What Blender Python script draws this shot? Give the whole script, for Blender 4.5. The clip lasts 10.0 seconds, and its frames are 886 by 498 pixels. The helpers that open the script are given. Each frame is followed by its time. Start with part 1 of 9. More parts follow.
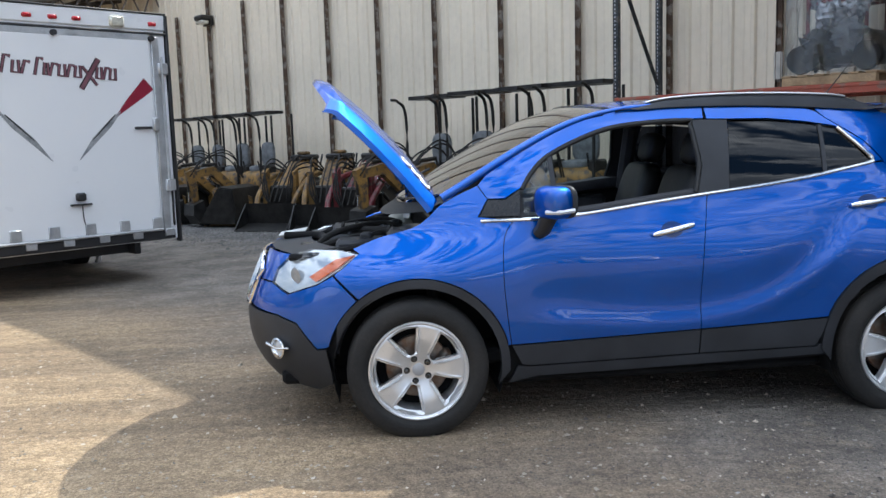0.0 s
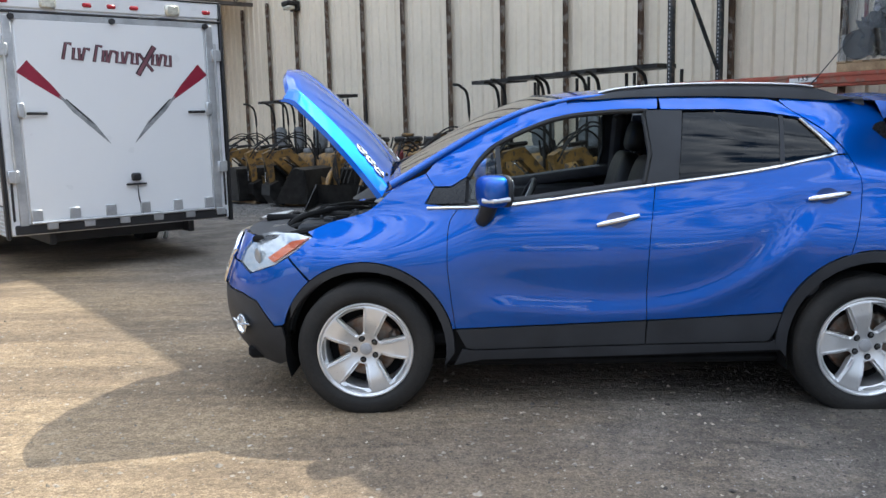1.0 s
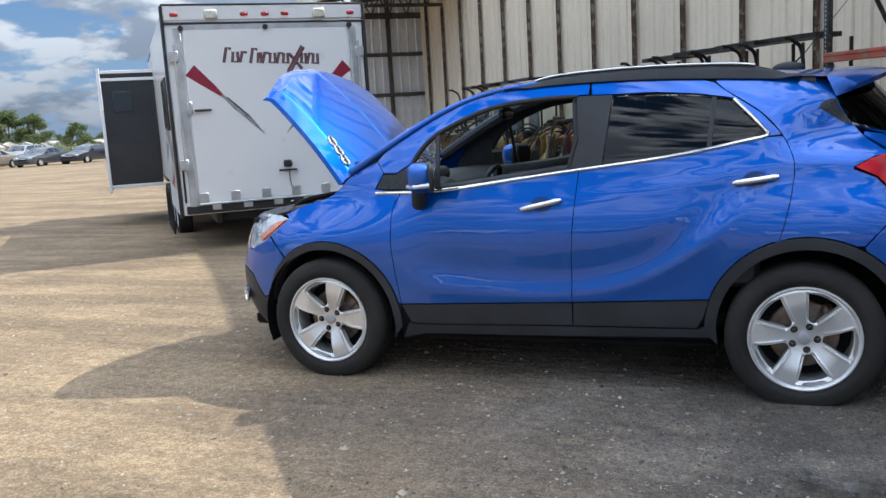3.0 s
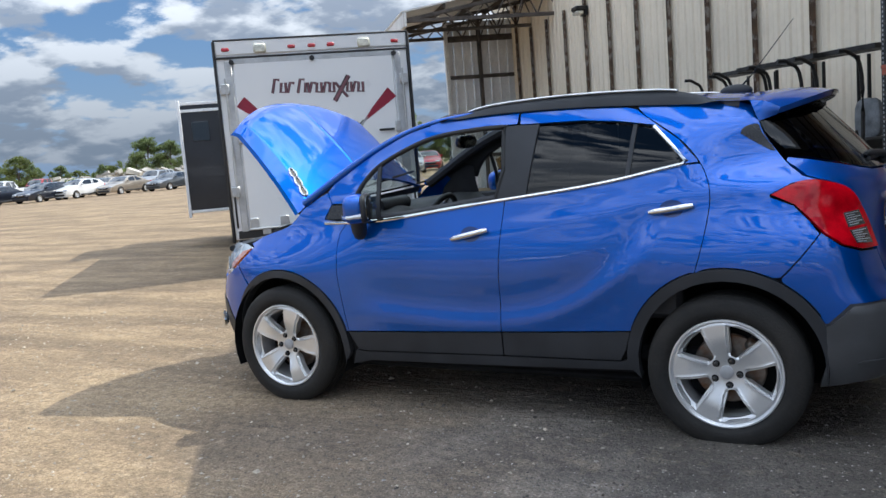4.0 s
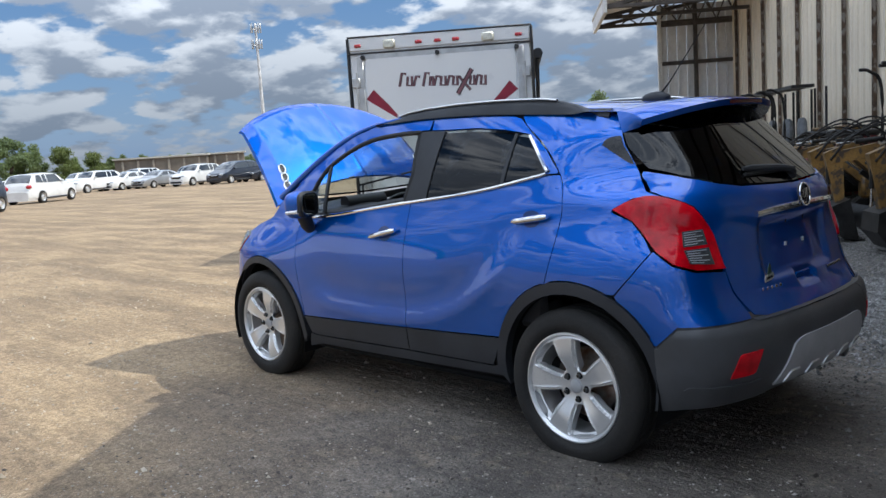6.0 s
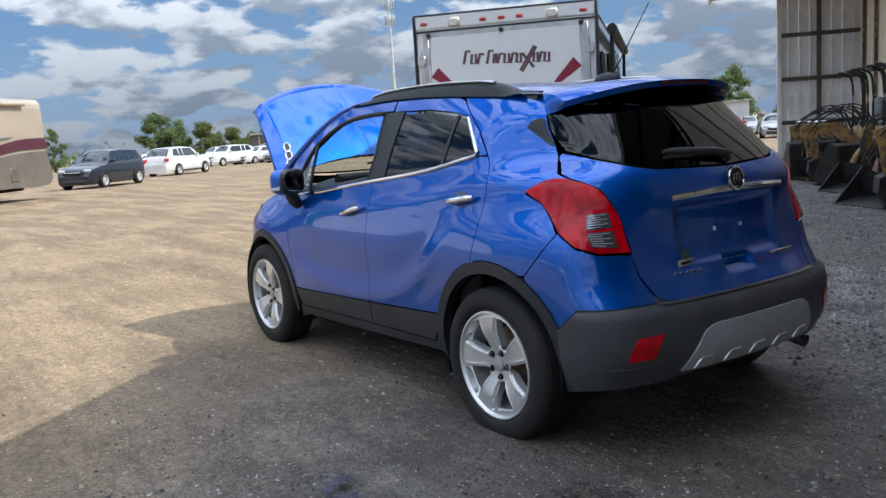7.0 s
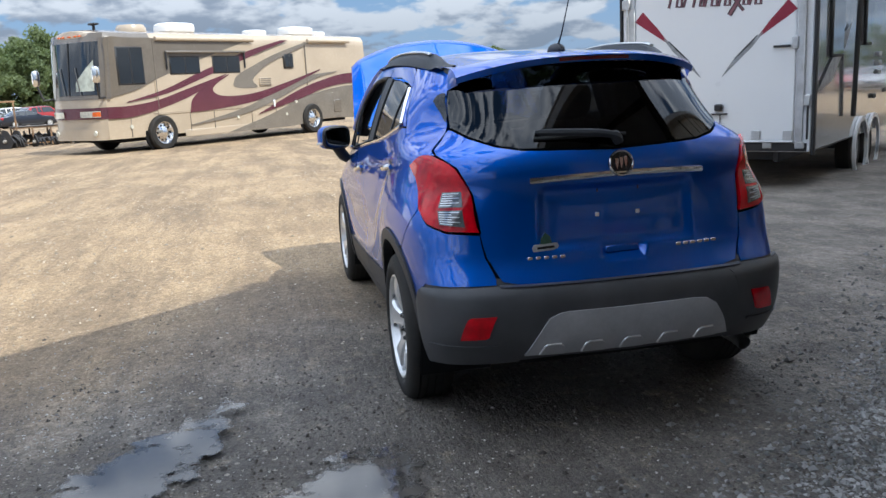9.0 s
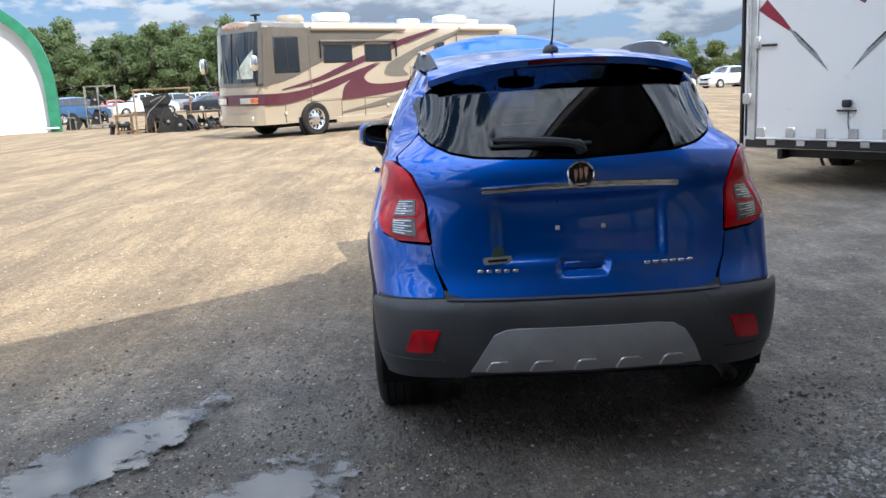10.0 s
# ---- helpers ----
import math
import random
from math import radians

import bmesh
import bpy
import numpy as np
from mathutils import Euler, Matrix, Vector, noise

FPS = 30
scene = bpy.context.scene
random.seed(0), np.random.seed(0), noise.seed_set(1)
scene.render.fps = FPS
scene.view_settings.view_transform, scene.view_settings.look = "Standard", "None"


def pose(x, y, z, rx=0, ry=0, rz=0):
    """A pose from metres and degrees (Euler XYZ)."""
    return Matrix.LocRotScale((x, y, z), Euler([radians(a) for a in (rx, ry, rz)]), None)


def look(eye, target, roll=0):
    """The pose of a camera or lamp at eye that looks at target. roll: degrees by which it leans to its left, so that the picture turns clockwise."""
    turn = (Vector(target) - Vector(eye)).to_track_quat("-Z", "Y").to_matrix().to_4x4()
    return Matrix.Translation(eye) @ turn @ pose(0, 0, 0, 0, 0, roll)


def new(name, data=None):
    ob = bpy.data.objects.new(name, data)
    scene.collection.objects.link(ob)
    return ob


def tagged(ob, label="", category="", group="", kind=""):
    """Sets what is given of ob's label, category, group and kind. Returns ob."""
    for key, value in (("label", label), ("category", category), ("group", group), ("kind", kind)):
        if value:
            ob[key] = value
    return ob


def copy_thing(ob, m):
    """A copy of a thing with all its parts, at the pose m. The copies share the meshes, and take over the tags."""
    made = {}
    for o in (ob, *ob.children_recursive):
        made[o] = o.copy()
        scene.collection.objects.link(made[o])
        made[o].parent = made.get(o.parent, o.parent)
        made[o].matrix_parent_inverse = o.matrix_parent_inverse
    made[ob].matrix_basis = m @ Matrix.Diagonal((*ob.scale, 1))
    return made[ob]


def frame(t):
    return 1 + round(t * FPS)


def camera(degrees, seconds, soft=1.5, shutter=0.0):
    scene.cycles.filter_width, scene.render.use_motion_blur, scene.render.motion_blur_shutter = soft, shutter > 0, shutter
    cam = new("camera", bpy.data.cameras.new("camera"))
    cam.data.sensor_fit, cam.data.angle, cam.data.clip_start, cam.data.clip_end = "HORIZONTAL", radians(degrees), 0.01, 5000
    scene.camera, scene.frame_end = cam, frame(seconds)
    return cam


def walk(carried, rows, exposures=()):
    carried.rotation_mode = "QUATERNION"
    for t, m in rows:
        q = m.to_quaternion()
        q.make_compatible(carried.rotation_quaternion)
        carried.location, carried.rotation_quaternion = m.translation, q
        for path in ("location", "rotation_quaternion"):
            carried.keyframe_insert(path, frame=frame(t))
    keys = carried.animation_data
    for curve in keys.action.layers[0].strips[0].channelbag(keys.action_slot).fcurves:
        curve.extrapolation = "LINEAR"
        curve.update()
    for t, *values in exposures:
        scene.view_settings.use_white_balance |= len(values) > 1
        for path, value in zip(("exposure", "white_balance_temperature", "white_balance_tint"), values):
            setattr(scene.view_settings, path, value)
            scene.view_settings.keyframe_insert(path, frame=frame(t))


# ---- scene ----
cam = camera(55.1, 10.0)
PATH = [
    (0, (-0.239, -4.07, 1.469), (-0.056, -2.095, 1.211), -1.8),
    (0.5, (0.161, -4.23, 1.484), (0.222, -2.25, 1.207), -1.5),
    (1, (0.57, -4.236, 1.482), (0.497, -2.259, 1.19), -1.4),
    (1.5, (1.01, -4.352, 1.476), (0.788, -2.388, 1.168), -1.7),
    (2, (1.432, -4.38, 1.467), (1.054, -2.443, 1.147), -2.3),
    (2.2, (1.594, -4.344, 1.481), (1.148, -2.42, 1.164), -2.6),
    (3.3, (2.622, -4.166, 1.472), (1.851, -2.346, 1.168), -3.8),
    (3.5, (2.809, -4.057, 1.496), (1.989, -2.257, 1.205), -4.2),
    (4, (3.273, -3.909, 1.474), (2.319, -2.169, 1.223), -4.6),
    (4.5, (3.668, -3.698, 1.465), (2.594, -2.027, 1.233), -4.1),
    (5, (4.056, -3.477, 1.485), (2.855, -1.893, 1.264), -4.0),
    (5.5, (4.482, -3.261, 1.487), (3.158, -1.781, 1.254), -4.2),
    (5.7, (4.641, -3.163, 1.466), (3.275, -1.721, 1.228), -4.0),
    (6.8, (5.448, -2.508, 1.446), (3.862, -1.322, 1.169), -3.5),
    (7, (5.577, -2.37, 1.428), (3.956, -1.234, 1.144), -3.6),
    (7.5, (5.867, -1.979, 1.459), (4.153, -0.994, 1.153), -3.5),
    (8, (6.185, -1.56, 1.498), (4.378, -0.78, 1.145), -3.3),
    (8.5, (6.371, -1.102, 1.495), (4.496, -0.51, 1.132), -2.3),
    (9, (6.566, -0.612, 1.504), (4.648, -0.205, 1.112), -2.9),
    (9.5, (6.622, -0.162, 1.512), (4.678, 0.068, 1.104), -2.2),
    (10, (6.567, 0.29, 1.536), (4.608, 0.306, 1.132), -2.8),
]
walk(cam, [(t, look(eye, target, roll)) for t, eye, target, roll in PATH], exposures=tuple((t, e, 6000, 8) for t, e in ((0.0, 0.92), (1.0, 0.93), (2.2, 0.84), (3.5, 0.74), (5.0, 0.62), (7.5, 0.66), (9.0, 0.88), (10.0, 1.04))))


# ---- sky, sun, exposure ----
SUN_TO = Vector((1.87, 1.52, 2.90)).normalized()
SUN_EL, SUN_AZ = math.asin(SUN_TO.z), math.atan2(SUN_TO.x, SUN_TO.y)
sun = new("sun", bpy.data.lights.new("sun", "SUN"))
sun.data.energy, sun.data.angle, sun.data.color = 2.8, radians(0.35), (1.0, 0.935, 0.81)
sun.matrix_world = look((12, 10, 22), Vector((12, 10, 22)) - SUN_TO)

world = bpy.data.worlds.new("sky")
scene.world = world
world.use_nodes = True
wn = world.node_tree
wn.nodes.clear()


def link(tree, a, b):
    tree.links.new(a, b)


def math_node(tree, op, a, b=0.0, c=None):
    n = tree.nodes.new("ShaderNodeMath")
    n.operation = op
    for i, v in enumerate((a, b, c)):
        if v is None:
            continue
        if isinstance(v, (int, float)):
            n.inputs[i].default_value = v
        else:
            tree.links.new(v, n.inputs[i])
    return n.outputs[0]


def make_sky():
    t = wn
    sky = t.nodes.new("ShaderNodeTexSky")
    sky.sky_type, sky.sun_disc, sky.sun_elevation, sky.sun_rotation = "NISHITA", False, SUN_EL, SUN_AZ
    sky.air_density, sky.dust_density, sky.ozone_density = 1.0, 0.8, 1.6
    co = t.nodes.new("ShaderNodeTexCoord")
    sep = t.nodes.new("ShaderNodeSeparateXYZ")
    link(t, co.outputs["Generated"], sep.inputs[0])
    # heaped clouds on a flat base, seen in perspective: rounded heaps at several sizes, gathered in banks
    def cloud(shift):
        zz = math_node(t, "ADD", math_node(t, "MAXIMUM", sep.outputs[2], 0.0), 0.32 + shift)
        comb = t.nodes.new("ShaderNodeCombineXYZ")
        link(t, math_node(t, "DIVIDE", sep.outputs[0], zz), comb.inputs[0]), link(t, math_node(t, "DIVIDE", sep.outputs[1], zz), comb.inputs[1])
        link(t, math_node(t, "MULTIPLY", sep.outputs[2], 2.0), comb.inputs[2])
        bank, wisp, heap = (t.nodes.new("ShaderNodeTex" + k) for k in ("Noise", "Noise", "Voronoi"))
        bank.inputs["Scale"].default_value, bank.inputs["Detail"].default_value, bank.inputs["Roughness"].default_value = 4.2, 3.0, 0.5
        wisp.inputs["Scale"].default_value, wisp.inputs["Detail"].default_value, wisp.inputs["Roughness"].default_value = 14.0, 9.0, 0.62
        heap.normalize = True
        heap.inputs["Scale"].default_value, heap.inputs["Detail"].default_value, heap.inputs["Roughness"].default_value, heap.inputs["Lacunarity"].default_value = 6.2, 3.0, 0.5, 2.2
        mess = t.nodes.new("ShaderNodeVectorMath")
        mess.operation = "MULTIPLY_ADD"
        link(t, wisp.outputs["Color"], mess.inputs[0])
        mess.inputs[1].default_value = (0.09, 0.09, 0.09)
        link(t, comb.outputs[0], mess.inputs[2])
        link(t, comb.outputs[0], bank.inputs["Vector"]), link(t, comb.outputs[0], wisp.inputs["Vector"]), link(t, mess.outputs[0], heap.inputs["Vector"])
        d = math_node(t, "MULTIPLY_ADD", heap.outputs["Distance"], -0.55, bank.outputs["Fac"])
        return math_node(t, "MULTIPLY_ADD", wisp.outputs["Fac"], 0.24, d)
    here, above = cloud(0.0), cloud(0.024)
    cover = t.nodes.new("ShaderNodeMapRange")
    cover.interpolation_type = "SMOOTHSTEP"
    cover.inputs["From Min"].default_value, cover.inputs["From Max"].default_value = 0.355, 0.465
    link(t, here, cover.inputs["Value"])
    # bright crowns and grey bases, from how the cloud thickens a little higher up
    thick = t.nodes.new("ShaderNodeMapRange")
    thick.interpolation_type = "SMOOTHSTEP"
    thick.inputs["From Min"].default_value, thick.inputs["From Max"].default_value = -0.12, 0.07
    link(t, math_node(t, "ADD", math_node(t, "SUBTRACT", above, here), math_node(t, "MULTIPLY_ADD", here, 0.75, -0.375)), thick.inputs["Value"])
    tone = t.nodes.new("ShaderNodeMixRGB")
    tone.inputs[1].default_value, tone.inputs[2].default_value = (7.0, 7.15, 7.4, 1), (2.7, 3.05, 3.65, 1)
    link(t, thick.outputs[0], tone.inputs[0])
    # clouds are raised steeply towards the zenith, out of view, to fill the shade
    lift = t.nodes.new("ShaderNodeVectorMath")
    lift.operation = "SCALE"
    link(t, tone.outputs[0], lift.inputs[0])
    link(t, math_node(t, "MULTIPLY_ADD", math_node(t, "MAXIMUM", sep.outputs[2], 0.0), 5.6, 0.52), lift.inputs["Scale"])
    mix = t.nodes.new("ShaderNodeMixRGB")
    link(t, math_node(t, "MULTIPLY", cover.outputs[0], 0.94), mix.inputs[0])
    clear = t.nodes.new("ShaderNodeMixRGB")
    clear.inputs[0].default_value, clear.inputs[2].default_value = 0.6, (1.25, 2.75, 5.6, 1)
    link(t, sky.outputs[0], clear.inputs[1])
    link(t, clear.outputs[0], mix.inputs[1]), link(t, lift.outputs[0], mix.inputs[2])
    # pale haze near the horizon
    haze = t.nodes.new("ShaderNodeMapRange")
    haze.inputs["From Min"].default_value, haze.inputs["From Max"].default_value = 0.0, 0.16
    haze.inputs["To Min"].default_value, haze.inputs["To Max"].default_value = 0.30, 0.0
    link(t, sep.outputs[2], haze.inputs["Value"])
    mix2 = t.nodes.new("ShaderNodeMixRGB")
    mix2.inputs[2].default_value = (3.2, 4.2, 5.5, 1)
    link(t, haze.outputs[0], mix2.inputs[0]), link(t, mix.outputs[0], mix2.inputs[1])
    bg = t.nodes.new("ShaderNodeBackground")
    bg.inputs["Strength"].default_value = 0.062
    link(t, mix2.outputs[0], bg.inputs["Color"])
    out = t.nodes.new("ShaderNodeOutputWorld")
    link(t, bg.outputs[0], out.inputs["Surface"])


make_sky()

# ---- materials ----


def material(name, color, rough=0.5, metal=0.0, var=0.15, scale=6.0, fine=60.0, bump=0.0, coat=0.0, spec=0.5, tint=None, rust=None, island=0.0, each=0.0):
    """A surface with variation at two scales; tint: a second colour in blotches; rust: a third in small worn spots."""
    m = bpy.data.materials.new(name)
    m.use_nodes = True
    t = m.node_tree
    b = t.nodes["Principled BSDF"]
    co = t.nodes.new("ShaderNodeTexCoord")
    n1, n2 = t.nodes.new("ShaderNodeTexNoise"), t.nodes.new("ShaderNodeTexNoise")
    for n, s in ((n1, scale), (n2, fine)):
        n.inputs["Scale"].default_value, n.inputs["Detail"].default_value = s, 4.0
        link(t, co.outputs["Object"], n.inputs["Vector"])
    ramp = t.nodes.new("ShaderNodeMixRGB")
    c = np.array(color)
    d = np.array(tint) if tint is not None else c * (1 - 2 * var)
    ramp.inputs[1].default_value, ramp.inputs[2].default_value = (*(np.minimum(c * (1 + var), 1)), 1), (*np.maximum(d, 0), 1)
    mr = t.nodes.new("ShaderNodeMapRange")
    mr.inputs["From Min"].default_value, mr.inputs["From Max"].default_value = 0.35, 0.68
    link(t, n1.outputs["Fac"], mr.inputs["Value"]), link(t, mr.outputs[0], ramp.inputs[0])
    col = ramp.outputs[0]
    grain = t.nodes.new("ShaderNodeMixRGB")
    grain.blend_type = "MULTIPLY"
    grain.inputs[0].default_value = min(1.0, var * 2.5)
    g = t.nodes.new("ShaderNodeMapRange")
    g.inputs["From Min"].default_value, g.inputs["From Max"].default_value = 0.3, 0.7
    g.inputs["To Min"].default_value, g.inputs["To Max"].default_value = 0.6, 1.15
    link(t, n2.outputs["Fac"], g.inputs["Value"])
    link(t, col, grain.inputs[1]), link(t, g.outputs[0], grain.inputs[2])
    col = grain.outputs[0]
    if rust is not None:
        r = t.nodes.new("ShaderNodeMixRGB")
        r.inputs[2].default_value = (*rust, 1)
        k = t.nodes.new("ShaderNodeMapRange")
        k.inputs["From Min"].default_value, k.inputs["From Max"].default_value = 0.52, 0.60
        n3 = t.nodes.new("ShaderNodeTexNoise")
        n3.inputs["Scale"].default_value, n3.inputs["Detail"].default_value = scale * 2.3, 6.0
        link(t, co.outputs["Object"], n3.inputs["Vector"])
        link(t, n3.outputs["Fac"], k.inputs["Value"]), link(t, k.outputs[0], r.inputs[0]), link(t, col, r.inputs[1])
        col = r.outputs[0]
    for amount, node, socket in ((island, "ShaderNodeNewGeometry", "Random Per Island"), (each, "ShaderNodeObjectInfo", "Random")):
        if amount:
            h = t.nodes.new("ShaderNodeHueSaturation")
            link(t, math_node(t, "MULTIPLY_ADD", t.nodes.new(node).outputs[socket], 2 * amount, 1 - amount), h.inputs["Value"])
            link(t, col, h.inputs["Color"])
            col = h.outputs[0]
    link(t, col, b.inputs["Base Color"])
    rr = t.nodes.new("ShaderNodeMapRange")
    rr.inputs["To Min"].default_value, rr.inputs["To Max"].default_value = max(rough - 0.08, 0.02), min(rough + 0.1, 1)
    link(t, n2.outputs["Fac"], rr.inputs["Value"]), link(t, rr.outputs[0], b.inputs["Roughness"])
    b.inputs["Metallic"].default_value, b.inputs["Coat Weight"].default_value = metal, coat
    b.inputs["Coat Roughness"].default_value = 0.04
    b.inputs["Specular IOR Level"].default_value = spec
    if bump:
        bn = t.nodes.new("ShaderNodeBump")
        bn.inputs["Strength"].default_value, bn.inputs["Distance"].default_value = bump, 0.02
        link(t, n2.outputs["Fac"], bn.inputs["Height"]), link(t, bn.outputs[0], b.inputs["Normal"])
    return m


def pane_material(name, tint, gloss=1.0, rough=0.02):
    """Glass of a thin pane: tinted clear, with a Fresnel gloss."""
    m = bpy.data.materials.new(name)
    m.use_nodes = True
    t = m.node_tree
    t.nodes.clear()
    tr, gl, mx, fr, out = (t.nodes.new(k) for k in ("ShaderNodeBsdfTransparent", "ShaderNodeBsdfGlossy", "ShaderNodeMixShader", "ShaderNodeLayerWeight", "ShaderNodeOutputMaterial"))
    tr.inputs[0].default_value = (*tint, 1)
    gl.inputs["Roughness"].default_value = rough
    fr.inputs["Blend"].default_value = 0.5
    gloss_by_angle = math_node(t, "MULTIPLY_ADD", math_node(t, "POWER", fr.outputs["Facing"], 4.0), 0.95, 0.045)
    link(t, math_node(t, "MINIMUM", math_node(t, "MULTIPLY", gloss_by_angle, 1.5 * gloss), 1.0), mx.inputs[0])
    link(t, tr.outputs[0], mx.inputs[1]), link(t, gl.outputs[0], mx.inputs[2]), link(t, mx.outputs[0], out.inputs[0])
    return m


PAINT = material("blue_metallic_paint", (0.002, 0.098, 0.50), 0.40, 0.74, var=0.05, scale=2.0, fine=900.0, coat=1.0)
PAINT.node_tree.nodes["Principled BSDF"].inputs["Coat IOR"].default_value = 1.62
PAINT.node_tree.nodes["Principled BSDF"].inputs["Coat Roughness"].default_value = 0.015
PAINT.node_tree.nodes["Principled BSDF"].inputs["Specular Tint"].default_value = (0.10, 0.40, 1.0, 1)
BLACK_PLASTIC = material("black_grained_plastic", (0.031, 0.033, 0.038), 0.5, var=0.12, scale=5.0, fine=500.0, bump=0.05, spec=0.35)
BUMPER = material("charcoal_bumper_plastic", (0.062, 0.063, 0.067), 0.45, var=0.10, scale=5.0, fine=500.0, bump=0.04, spec=0.4)
GLOSS_BLACK = material("gloss_black_trim", (0.012, 0.012, 0.014), 0.25, var=0.05, scale=8.0)
RUBBER = material("tyre_rubber", (0.015, 0.0145, 0.014), 0.75, var=0.25, scale=5.0, fine=90.0, bump=0.15, tint=(0.032, 0.029, 0.026), spec=0.3)
CHROME = material("chrome", (0.82, 0.82, 0.82), 0.08, 1.0, var=0.03, scale=20.0)
ALLOY = material("silver_alloy", (0.72, 0.72, 0.72), 0.30, 0.65, var=0.05, scale=8.0, fine=200.0, coat=0.3)
SATIN = material("satin_silver_plastic", (0.42, 0.42, 0.43), 0.42, 0.2, var=0.06, scale=6.0)
DARK = material("dark_liner", (0.010, 0.010, 0.011), 0.85, var=0.2, scale=6.0, spec=0.2)
CABIN = material("cabin_plastic", (0.03, 0.03, 0.034), 0.6, var=0.12, scale=9.0, fine=300.0, bump=0.04)
LEATHER = material("black_leather", (0.012, 0.0115, 0.012), 0.5, var=0.15, scale=10.0, fine=220.0, bump=0.1)
STEEL = material("brushed_steel", (0.45, 0.45, 0.45), 0.35, 0.9, var=0.1, scale=12.0)
DISC = material("brake_iron", (0.22, 0.2, 0.18), 0.45, 0.8, var=0.2, scale=20.0, tint=(0.2, 0.1, 0.05))
RED_LENS = material("red_lens", (0.62, 0.001, 0.010), 0.10, 0.0, var=0.10, scale=13.0, fine=160.0, coat=0.25, spec=0.3, tint=(0.30, 0.0005, 0.005))
DULL_RED = material("unlit_brake_lens", (0.075, 0.003, 0.006), 0.15, 0.0, var=0.08, scale=30.0, coat=0.3)
CLEAR_LENS = material("clear_lens_reflector", (0.66, 0.69, 0.73), 0.12, 0.5, var=0.07, scale=12.0, fine=120.0, coat=1.0)
SMOKE_LENS = material("smoked_reverse_lens", (0.11, 0.11, 0.115), 0.15, 0.4, var=0.18, scale=70.0, fine=180.0, coat=1.0)
AMBER = material("amber_lens", (0.75, 0.13, 0.01), 0.15, 0.1, var=0.1, scale=14.0, coat=1.0)
GLASS = pane_material("clear_window_glass", (0.80, 0.87, 0.84))
LAMP_GLASS = pane_material("clear_lamp_glass", (0.94, 0.96, 0.96))
TINTED = pane_material("dark_tinted_glass", (0.030, 0.034, 0.045), 0.6)
MIRROR = material("dark_mirror_glass", (0.10, 0.11, 0.12), 0.04, 1.0, var=0.02, scale=9.0)
RUBBER_SEAL = material("rubber_seal", (0.012, 0.012, 0.012), 0.6, var=0.1, scale=9.0)


# ---- building meshes ----


